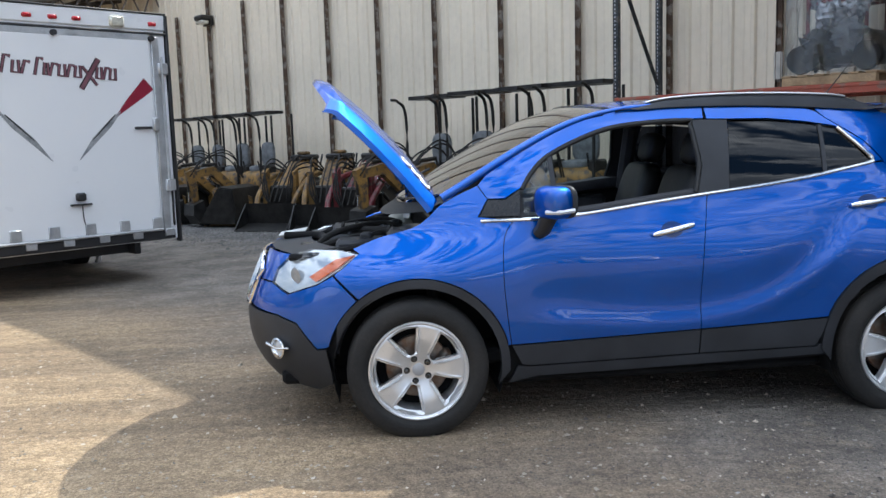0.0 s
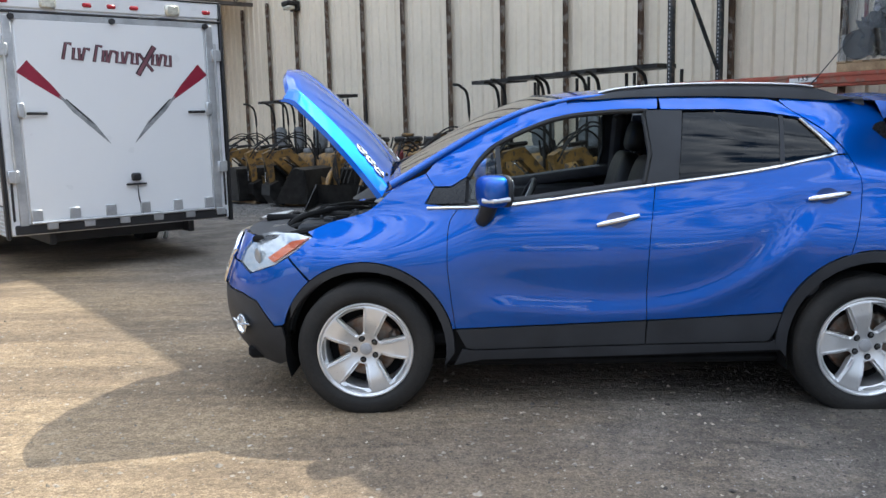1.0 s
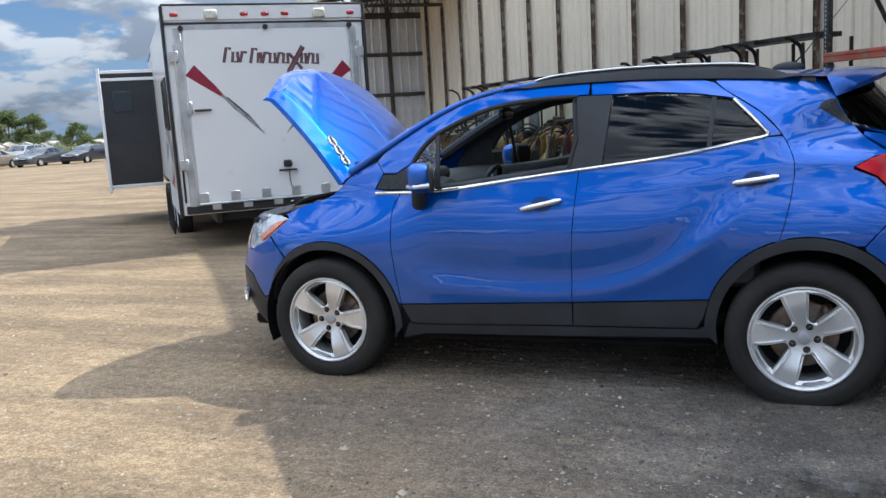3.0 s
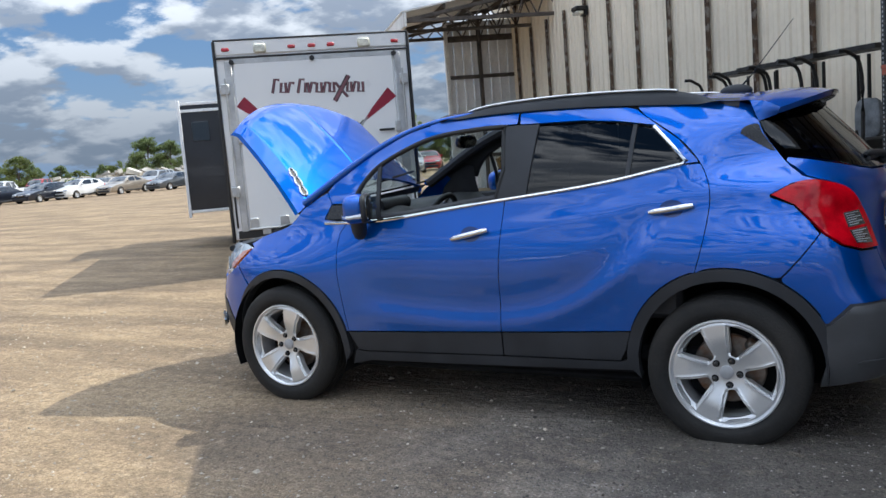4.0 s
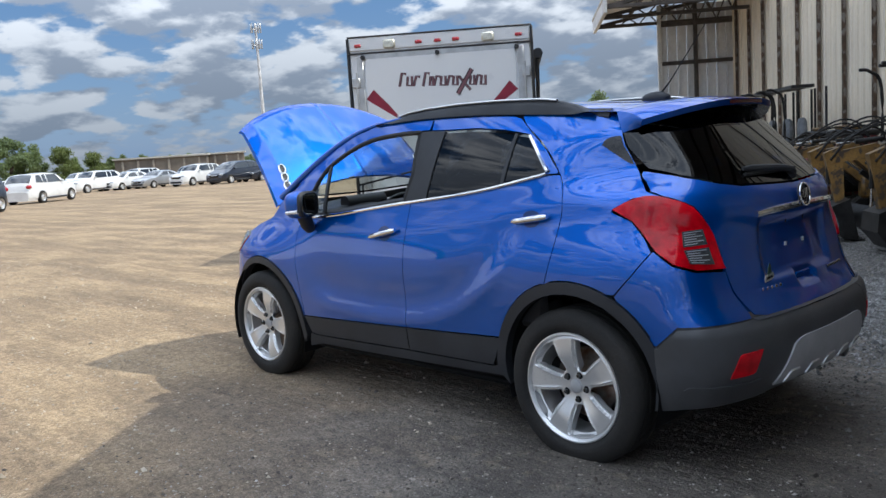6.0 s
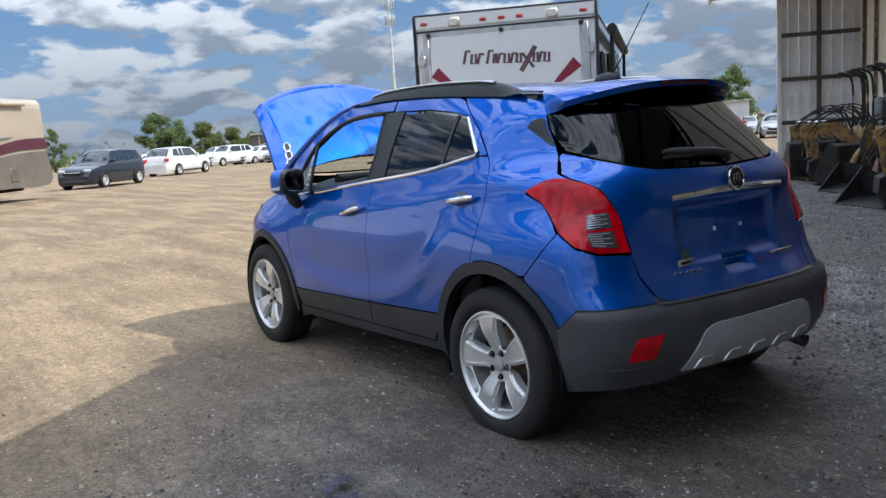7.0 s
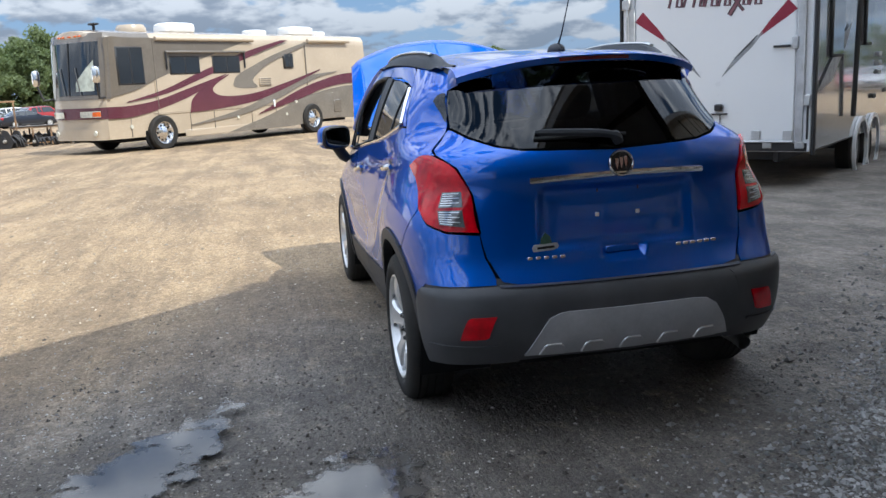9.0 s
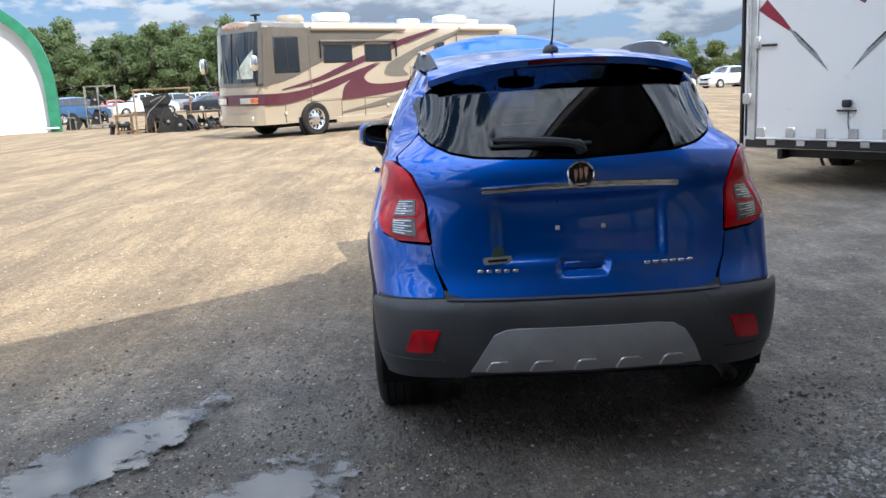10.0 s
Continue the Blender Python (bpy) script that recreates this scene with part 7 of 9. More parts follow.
    def near_panel(name, x0, x1, z0, z1, mat, d=0.012, label=""):
        return Geo().box(((x0 + x1) / 2, 0.012, (z0 + z1) / 2), (x1 - x0, 0.03 + d, z1 - z0), 0.03).part(name, mat, rv, label)
    Geo().grid(lambda a, b: front(a, 3.00 + 0.22 * b, 0.022 - 0.04 * b), 17, 4).part("front_cap", CAP, rv)
    for t0 in (-0.06, 0.965):
        Geo().grid(lambda a, b: front(t0 + 0.095 * a, 1.50 + 1.60 * b, 0.034), 5, 8).part("screen_pillar", CAP, rv)
    for x0, x1, z0, z1 in ((0.34, 1.24, 1.82, 2.86), (2.08, 3.22, 2.06, 2.60), (3.68, 4.82, 2.06, 2.60), (6.77, 7.24, 2.17, 2.65)):
        d = 0.020
        w = near_panel("window", x0, x1, z0, z1, TRIM, 0.012 + 2 * d)
        Geo().box(((x0 + x1) / 2, 0.036 + d, (z0 + z1) / 2), (x1 - x0 - 0.09, 0.016, z1 - z0 - 0.09), 0.03).part("pane", DARK_PANE, w)
        Geo().box(((x0 + x1) / 2, 0.042 + d, (z0 + z1) / 2), (0.03, 0.014, z1 - z0 - 0.08), 0.004).part("window_bar", TRIM, w)
    # slide-out room, a little proud
    sl = Geo().box((3.48, 0.0, 1.98), (3.9, 0.068, 2.0), 0.02).part("slide_out", TAN, rv)
    Geo().box((3.48, 0.10, 2.70), (3.05, 0.10, 0.07), 0.02).part("slide_awning", TAUPE, sl)
    for x in (1.97, 4.97):
        Geo().box((x, 0.09, 2.47), (0.04, 0.05, 0.50), 0.01).part("awning_bracket", TRIM, sl)
    for x0, x1 in ((1.66, 5.40), (7.95, 10.15)):
        Geo().tube([(x0, 0.07, 3.06), (x1, 0.07, 3.06)], 0.065, 10).part("awning", TAN, rv)

    # painted sweeps on the near side, following its rounded front edge
    def flank(x, z):
        return np.array((x, -0.125 * max(0.0, 1 - x / 0.44) ** 2, z))

    def sweep(upper, lower, mat, y, name="stripe"):
        outline = soft_line(upper, 5) + soft_line(lower, 5)
        sheet(outline, flank, gap=0.14, off=y, thick=0.02, g=None, flip=True).part(name, mat, rv)
    sweep([(0.03, 1.52), (0.15, 1.54), (0.90, 1.70), (1.63, 1.97), (3.63, 2.60), (5.30, 3.06)], [(5.28, 3.08), (3.0, 3.08), (0.9, 3.08), (0.16, 3.08), (0.10, 2.7), (0.065, 2.2), (0.035, 1.8), (0.02, 1.56)], CAP, 0.038, "cab_wall")
    sweep([(4.18, 0.32), (5.60, 0.64), (6.54, 0.90), (7.56, 1.19), (8.63, 1.39), (9.76, 1.51), (11.10, 1.55)], [(11.10, 1.52), (11.10, 0.46), (8.7, 0.44), (7.1, 0.30), (6.0, 0.29), (4.2, 0.30)], TAUPE, 0.040, "rear_skirt")
    sweep([(4.46, 1.74), (4.68, 2.01), (5.51, 2.33), (6.45, 2.65), (8.05, 3.06)], [(8.30, 3.06), (7.09, 2.68), (6.11, 2.36), (5.54, 2.05), (5.30, 1.82), (5.49, 1.62), (4.95, 1.60), (4.56, 1.64), (4.46, 1.72)], TAUPE, 0.042)
    sweep([(2.67, 0.63), (4.76, 0.99), (6.63, 1.55), (7.99, 1.91), (9.45, 2.04)], [(9.45, 2.02), (8.69, 1.90), (7.62, 1.63), (6.26, 1.18), (4.73, 0.81), (2.67, 0.61)], TAUPE, 0.042)
    sweep([(0.02, 1.28), (0.72, 1.29), (1.59, 1.40), (2.63, 1.66), (4.21, 2.06)], [(4.21, 2.04), (2.85, 1.49), (1.63, 1.15), (0.68, 0.98), (0.02, 0.97)], WINE, 0.044)
    sweep([(0.55, 1.39), (1.81, 1.67), (2.92, 2.04), (3.71, 2.29), (4.98, 2.68), (6.70, 3.07)], [(7.05, 3.07), (6.17, 2.83), (5.02, 2.48), (3.71, 2.09), (3.16, 1.92), (1.91, 1.56), (0.55, 1.37)], WINE, 0.044)
    sweep([(2.68, 0.99), (2.84, 1.40), (3.50, 1.78), (4.30, 2.04)], [(4.30, 2.02), (3.72, 1.74), (3.64, 1.54), (3.99, 1.41), (4.81, 1.40), (5.70, 1.50), (6.97, 1.76), (8.58, 2.12), (6.95, 1.60), (5.66, 1.26), (4.77, 1.12), (3.41, 1.01), (2.70, 0.99)], WINE, 0.046)
    sweep([(5.45, 0.79), (7.26, 1.42), (8.50, 1.73), (9.81, 1.94), (11.10, 1.98)], [(11.10, 1.62), (9.77, 1.60), (8.64, 1.46), (7.39, 1.16), (5.45, 0.77)], WINE, 0.046)
    Geo().box((4.8, 0.0, 0.40), (4.7, 0.036, 0.20), 0.015).part("side_skirt", TAN, rv)
    for x, z0, z1 in ((1.58, 1.15, 3.02), (7.84, 1.60, 3.02), (2.68, 0.45, 1.0), (3.6, 0.45, 1.0), (5.15, 0.45, 1.0), (6.25, 0.45, 1.0), (0.62, 0.45, 0.97)):
        Geo().box((x, 0.030 if z1 > 2 else 0.014, (z0 + z1) / 2), (0.012, 0.042 if z1 > 2 else 0.026, z1 - z0), 0.0).part("seam", TAUPE, rv)
    Geo().box((6.2, 0.020, 1.03), (9.6, 0.028, 0.010), 0.0).part("seam", TAUPE, rv)
    vent = Geo().box((5.85, 0.03, 1.78), (0.52, 0.05, 0.26), 0.01).part("side_vent", TAN, rv)
    for k in range(4):
        Geo().box((5.85, 0.058, 1.69 + 0.06 * k), (0.46, 0.02, 0.02), 0.0).part("louvre", TAUPE, vent)
    Geo().box((9.35, 0.035, 0.84), (0.42, 0.05, 0.44), 0.02).part("radiator_grille", CAP, rv, "dark square side grille")
    Geo().box((6.15, 0.06, 1.08), (0.07, 0.04, 0.22), 0.01).part("hook_up_socket", WHITE, rv)
    for x in (1.62, 7.95):
        # dark disc on the uncut side: the arch's inner shade put into colour
        Geo().lathe([(0.0, 0.0), (0.56, 0.0), (0.58, 0.03), (0.50, 0.04)], 30, pose(x, 0.004, 0.48) @ pose(0, 0, 0, 180)).part("wheel_arch", DARK, rv)
        for y, r in ((-0.01, 180), (-2.49, 0)):
            wheel_parts(rv, pose(x, y, 0.49, 0, 0, r), 0.49, 0.28, CHROME)
    for x, z in ((0.62, 0.72), (4.55, 0.74), (6.72, 0.70), (7.22, 1.08)):
        Geo().lathe([(0, 0.0), (0.05, 0.0), (0.06, 0.02)], 12, pose(x, 0.05, z, 180)).part("locker_latch", LAMP_CLEAR, rv)
    Geo().box((5.2, -1.25, 0.40), (9.6, 2.2, 0.18), 0.04).part("chassis", DARK, rv)
    # roof fittings
    for x, s, mt in ((3.3, (1.15, 0.75, 0.24), WHITE), (8.6, (1.25, 0.75, 0.24), WHITE), (6.6, (0.7, 0.6, 0.10), WHITE), (9.7, (0.5, 0.5, 0.10), WHITE)):
        Geo().ball((x, -1.0, 3.32 + s[2] / 2), (s[0] / 2, s[1] / 2, s[2] / 2 + 0.04), 18, 10, 0.45).part("roof_unit", mt, rv, "white roof air unit")
    Geo().lathe([(0.0, 0.22), (0.36, 0.20), (0.42, 0.10), (0.42, 0.0)], 24, Matrix.Translation((1.75, -1.0, 3.30)), axis="z").part("satellite_dome", TAN, rv)
    Geo().tube([(0.7, -1.2, 3.28), (0.7, -1.2, 3.50)], 0.04, 8).part("horn_mast", TRIM, rv)
    Geo().box((0.7, -1.2, 3.52), (0.16, 0.30, 0.06), 0.02).part("air_horn", TRIM, rv)


build_motorhome()


# ---- along the building: rack, pallets, small diggers and loaders ----
CAT = material("worn_yellow_paint", (0.25, 0.140, 0.036), 0.55, 0.0, var=0.25, scale=5.0, fine=70.0, rust=(0.07, 0.05, 0.035), each=0.2)
GREASE = material("greasy_black_steel", (0.025, 0.024, 0.023), 0.45, 0.4, var=0.3, scale=7.0)
MACHINE_RED = material("worn_red_paint", (0.15, 0.014, 0.020), 0.45, var=0.2, scale=6.0, rust=(0.1, 0.06, 0.05))
RACK_BLACK = material("rack_post_paint", (0.035, 0.04, 0.045), 0.5, 0.3, var=0.15, scale=6.0, rust=(0.10, 0.09, 0.08))
RACK_RED = material("rack_beam_paint", (0.42, 0.10, 0.06), 0.5, 0.1, var=0.12, scale=3.0, rust=(0.28, 0.14, 0.10))
PALE_WOOD = material("pallet_pine", (0.46, 0.33, 0.19), 0.75, var=0.2, scale=4.0, fine=50.0, tint=(0.30, 0.20, 0.11), each=0.15)
FILM = pane_material("clear_shrink_film", (0.86, 0.88, 0.90), 1.2, 0.12)
WRAP = material("silver_crumpled_film", (0.42, 0.43, 0.45), 0.22, 0.3, var=0.3, scale=14.0)
GREY_SEAT = material("grey_seat_vinyl", (0.16, 0.17, 0.18), 0.5, var=0.2, scale=9.0)
STEEL_ROD = material("bright_rod", (0.6, 0.6, 0.6), 0.2, 1.0, var=0.05, scale=9.0)
WALL_TURN = Matrix(((ALONG.x, INTO.x, 0, 0), (ALONG.y, INTO.y, 0, 0), (0, 0, 1, 0), (0, 0, 0, 1)))


def on_ground(p, dz=0.0):
    return Vector((p[0], p[1], ground_z(p[0], p[1]) + dz))


def build_rack():
    m = Matrix.Translation(by_wall(0, 0)) @ WALL_TURN
    rack = empty("pallet_rack", m, "black pallet rack posts with a worn red beam", "rack")
    z0 = -0.12
    for a in (3.40, -0.35, -4.1):
        for n in (6.78, 7.80):
            p = Geo().box((a, n, 2.2), (0.075, 0.075, 4.7), 0.006)
            post = p.part("rack_post", RACK_BLACK, rack)
            if a > 0:
                for z in np.arange(1.0, 4.2, 0.05):
                    Geo().box((a, n - 0.040, z), (0.012, 0.006, 0.024), 0.0).part("slot", ALU, post)
            Geo().box((a, n, z0), (0.14, 0.14, 0.02), 0.0).part("foot_plate", RACK_BLACK, post)
        for z in (0.3, 1.3, 3.75):
            Geo().tube([(a, 6.80, z), (a, 7.78, z + 0.0)], 0.022, 6).part("brace", RACK_BLACK, rack)
        for z in (0.35, 2.12):
            Geo().tube([(a, 7.76, z), (a, 6.82, z + 1.45)], 0.028, 6).part("brace", RACK_BLACK, rack)
    for a0, a1 in ((3.40, -0.35), (-0.35, -4.1)):
        for n in (6.74, 7.84):
            b = Geo().box(((a0 + a1) / 2, n, 1.865), (a0 - a1, 0.05, 0.115), 0.008).box(((a0 + a1) / 2, n - 0.02, 1.90), (a0 - a1, 0.03, 0.04), 0.004)
            b.part("rack_beam", RACK_RED, rack, "worn red rack beam")
        for k in range(9):
            a = a1 + (k + 0.5) * (a0 - a1) / 9
            Geo().box((a, 7.3, 1.90), (0.10, 1.05, 0.03), 0.004).part("deck_board", PALE_WOOD, rack)
    # number plate of the rack bay
    sg = Geo().box((1.555, 6.708, 1.872), (0.32, 0.006, 0.075), 0.002).part("bay_sign", material("white_sign", (0.75, 0.75, 0.74), 0.5), rack, "white bay sign with black figures")
    cu = bpy.data.curves.new("figures", "FONT")
    cu.body, cu.size, cu.extrude, cu.align_x, cu.align_y = "133", 0.072, 0.001, "CENTER", "CENTER"
    tmp = bpy.data.objects.new("figures", cu)
    scene.collection.objects.link(tmp)
    bpy.context.view_layer.update()
    me = bpy.data.meshes.new_from_object(tmp)
    bpy.data.objects.remove(tmp)
    me.materials.append(GLOSS_BLACK)
    fig = new("figures", me)
    fig.parent = sg
    # rows run the other way along the wall, so turn the figures to face the yard
    fig.matrix_local = Matrix.Translation((1.555, 6.702, 1.872)) @ Matrix(((-1.25, 0, 0, 0), (0, 0, -1, 0), (0, 1, 0, 0), (0, 0, 0, 1)))


def pallet_at(m, label="pale pine pallet"):
    p = empty("pallet", m, label, "pallet", "pallets")
    for y in (-0.45, 0, 0.45):
        Geo().box((0, y, 0.055), (1.0, 0.09, 0.09), 0.005).part("runner", PALE_WOOD, p)
    for k in range(6):
        Geo().box((-0.45 + 0.18 * k, 0, 0.112), (0.11, 1.0, 0.02), 0.003).part("deck_board", PALE_WOOD, p)
    for k in (-0.45, 0, 0.45):
        Geo().box((k, 0, 0.005), (0.11, 1.0, 0.015), 0.003).part("bottom_board", PALE_WOOD, p)
    return p


def build_wrapped():
    m = Matrix.Translation(by_wall(0.72, 7.28, 1.916)) @ WALL_TURN
    pallet_at(m, "pale pine pallet on the rack beam")
    w = empty("wrapped_machine", m @ pose(0, 0, 0.124), "red and black machine in clear shrink film", "machine")
    Geo().box((-0.05, 0, 0.28), (0.70, 0.75, 0.36), 0.08).part("engine", GREASE, w)
    for c, r, k, mt in (((0.16, -0.28, 0.26), 0.20, 1, GREASE), ((-0.16, -0.30, 0.40), 0.17, 2, GREY_SEAT), ((0.05, -0.30, 0.62), 0.15, 3, WRAP), ((-0.22, -0.28, 0.72), 0.12, 4, WRAP), ((0.2, -0.2, 0.85), 0.13, 5, WRAP)):
        def crumple(a, b):
            u, v = 2 * math.pi * b, math.pi * (a - 0.5)
            d = Vector((math.cos(v) * math.cos(u), math.cos(v) * math.sin(u), math.sin(v)))
            q = r * (0.8 + 0.9 * abs(noise.noise(d * 2.2 + Vector((k, 0, 0)))) + 0.3 * abs(noise.noise(d * 6 + Vector((0, k, 0)))))
            return np.array(c) + np.array(d) * q
        Geo().grid(crumple, 17, 25).part("crumpled_bag", mt, w)
    for x in (-0.32, 0.30):
        for y in (-0.3, 0.3):
            Geo().tube([(x, y, 0.3), (x, y, 1.35)], 0.022, 6).part("frame_bar", MACHINE_RED, w)
    for z in (0.78, 1.33):
        Geo().tube([(-0.32, -0.3, z), (0.30, -0.3, z), (0.30, 0.3, z), (-0.32, 0.3, z)], 0.022, 6, closed=True).part("frame_bar", MACHINE_RED, w)
    Geo().box((0, 0.1, 1.05), (0.4, 0.3, 0.3), 0.04).part("tank", GREASE, w)
    for x in (-0.36, 0.34):
        Geo().lathe([(0.0, -0.06), (0.08, -0.06), (0.15, -0.05), (0.16, 0.0), (0.15, 0.05), (0, 0.06)], 20, pose(x, -0.36, 0.17)).part("wheel", RUBBER, w)
    Geo().box((0.08, -0.33, 0.98), (0.07, 0.01, 0.14), 0.003).part("tag", material("white_tag", (0.7, 0.7, 0.7), 0.5), w)

    def film(a, b):
        t = 2 * math.pi * b
        r = 0.53 + 0.02 * math.sin(9 * t + 5 * a) + 0.012 * math.sin(23 * t - 9 * a)
        c, s = math.cos(t), math.sin(t)
        k = r / max(abs(c), abs(s)) ** 0.75
        return np.array((k * c * (1 - 0.12 * a), k * s * (1 - 0.12 * a), 0.01 + 1.42 * a))
    f = Geo().grid(film, 12, 80).part("shrink_film", FILM, w, "clear shrink film")
    f.visible_shadow = False


def canopy_parts(parent, x0, x1, y, z0, z1):
    """Roll-over canopy: bent posts and a thin roof with rounded edges."""
    for s in (-1, 1):
        Geo().tube(soft_line([(x0, s * y, z0), (x0, s * y, z1 - 0.28), (x0 + 0.16, s * y, z1 - 0.03), (x0 + 0.3, s * y, z1)], 5), 0.024, 8).part("canopy_post", GREASE, parent)
        Geo().tube([(x1, s * y, z0), (x1, s * y, z1)], 0.024, 8).part("canopy_post", GREASE, parent)
    Geo().box(((x0 + x1) / 2 + 0.05, 0, z1 + 0.03), (x1 - x0 + 0.35, 2 * y + 0.14, 0.06), 0.02).part("canopy_roof", GREASE, parent, "black canopy roof")


def track_parts(parent, L, y, r, w):
    for s in (-1, 1):
        pts = [(L / 2 * math.cos(a) * 0 + (L / 2 if math.cos(a) > 0 else -L / 2) + r * math.cos(a), 0, r + r * math.sin(a)) for a in np.linspace(-math.pi / 2, 1.5 * math.pi, 25)[:-1]]
        vs, fs, n = [], [], len(pts)
        for x, _, z in pts:
            vs += [(x, s * y - w / 2, z), (x, s * y + w / 2, z)]
        fs = [(2 * i, 2 * i + 1, (2 * i + 3) % (2 * n), (2 * i + 2) % (2 * n)) for i in range(n)]
        fs += [tuple(range(0, 2 * n, 2)), tuple(range(2 * n - 1, 0, -2))]
        g = Geo().add(vs, fs, smooth=False)
        for x in np.arange(-L / 2, L / 2 + 0.01, 0.09):
            g.box((x, s * y, 2 * r + 0.008), (0.035, w, 0.02), 0.0).box((x, s * y, -0.004), (0.035, w, 0.02), 0.0)
        tk = g.part("track", RUBBER, parent, "black rubber track")
        for x in np.linspace(-L / 2, L / 2, 4):
            Geo().lathe([(0, -w / 2 - 0.012), (r * 0.6, -w / 2 - 0.012), (r * 0.7, 0)], 14, pose(x, s * y, r) @ (pose(0, 0, 0) if s < 0 else pose(0, 0, 0, 0, 0, 180))).part("roller", GREASE, tk)


def digger():
    """A small tracked digger; its arm reaches along +x."""
    d = empty("mini_excavator", Matrix.Identity(4), "small yellow tracked digger with a black canopy", "excavator", "diggers along the wall")
    track_parts(d, 1.0, 0.38, 0.17, 0.22)
    Geo().box((0, 0, 0.30), (0.8, 0.55, 0.16), 0.03).part("undercarriage", GREASE, d)
    bl = Geo().grid(lambda a, b: np.array((0.86 + 0.06 * math.sin(math.pi * a), (2 * b - 1) * 0.5, 0.02 + 0.30 * a)), 6, 3)
    bl.grid(lambda a, b: np.array((0.83 + 0.06 * math.sin(math.pi * a), (2 * b - 1) * 0.5, 0.02 + 0.30 * a)), 6, 3, flip=True)
    bl.part("dozer_blade", GREASE, d)
    Geo().tube([(0.3, 0.25, 0.22), (0.84, 0.25, 0.18)], 0.04, 6).part("blade_arm", CAT, d)
    h = Geo().ball((-0.22, 0, 0.74), (0.56, 0.46, 0.30), 20, 12, 0.45).part("house", CAT, d, "yellow engine house")
    Geo().box((-0.1, 0, 0.47), (0.9, 0.85, 0.10), 0.03).part("house_base", GREASE, d)
    Geo().box((0.24, 0, 0.56), (0.5, 0.8, 0.04), 0.01).part("foot_plate", GREASE, d)
    st = Geo().ball((0.0, 0.0, 1.06), (0.22, 0.22, 0.07), 14, 8, 0.6).ball((-0.18, 0.0, 1.33), (0.07, 0.22, 0.26), 14, 8, 0.6).part("seat", GREY_SEAT, d)
    Geo().box((-0.02, 0, 0.98), (0.36, 0.36, 0.12), 0.03).part("seat_base", GREASE, d)
    for s in (-1, 1):
        Geo().tube([(0.18, s * 0.30, 0.95), (0.24, s * 0.30, 1.22)], 0.016, 6).part("lever", GREASE, d)
        Geo().box((0.05, s * 0.34, 1.02), (0.34, 0.12, 0.22), 0.03).part("console", GREASE, d)
    canopy_parts(d, 0.24, -0.52, 0.40, 0.62, 2.14)
    # arm
    Geo().box((0.55, 0, 0.52), (0.22, 0.20, 0.34), 0.04).part("swing_post", CAT, d)

    def plate(name, pts, w, mat):
        return Geo().prism(pts, -w / 2, w / 2).part(name, mat, d)
    plate("boom", [(0.50, 0.62), (0.66, 0.58), (1.12, 0.98), (1.56, 0.94), (1.58, 1.06), (1.06, 1.15)], 0.13, CAT)
    plate("stick", [(1.44, 1.14), (1.64, 1.06), (1.52, 0.46), (1.42, 0.46)], 0.11, CAT)
    bucket = Geo()
    prof = [(1.40, 0.52), (1.60, 0.44), (1.62, 0.24), (1.48, 0.06), (1.30, 0.03)]
    inner = [(1.32, 0.07), (1.46, 0.10), (1.57, 0.25), (1.55, 0.40), (1.40, 0.47)]
    bucket.prism(prof + inner, -0.20, 0.20)
    bucket.prism(prof, -0.215, -0.20).prism(prof, 0.20, 0.215)
    bk = bucket.part("bucket", GREASE, d, "black digging bucket")
    for k in range(4):
        Geo().box((1.28, -0.16 + 0.107 * k, 0.03), (0.10, 0.04, 0.03), 0.006).part("tooth", GREASE, bk)
    for a, b, r in (((0.70, 0.0, 0.56), (1.18, 0, 0.93), 0.035), ((0.98, 0, 1.20), (1.50, 0, 1.16), 0.032), ((1.58, 0, 0.98), (1.60, 0, 0.50), 0.028)):
        c = Geo().tube([a, Vector(a).lerp(Vector(b), 0.6)], r, 10).part("cylinder", GREASE, d)
        Geo().tube([Vector(a).lerp(Vector(b), 0.55), b], r * 0.5, 8).part("rod", STEEL_ROD, c)
    for k, y in enumerate((-0.07, 0.07, 0.03)):
        Geo().tube(soft_line([(0.45, y, 0.9), (0.62, y, 1.22 + 0.06 * k), (0.92, y, 1.36 + 0.05 * k), (1.34, y, 1.24), (1.58, y, 0.98)], 5), 0.013, 6).part("hose", RUBBER, d)
    return d


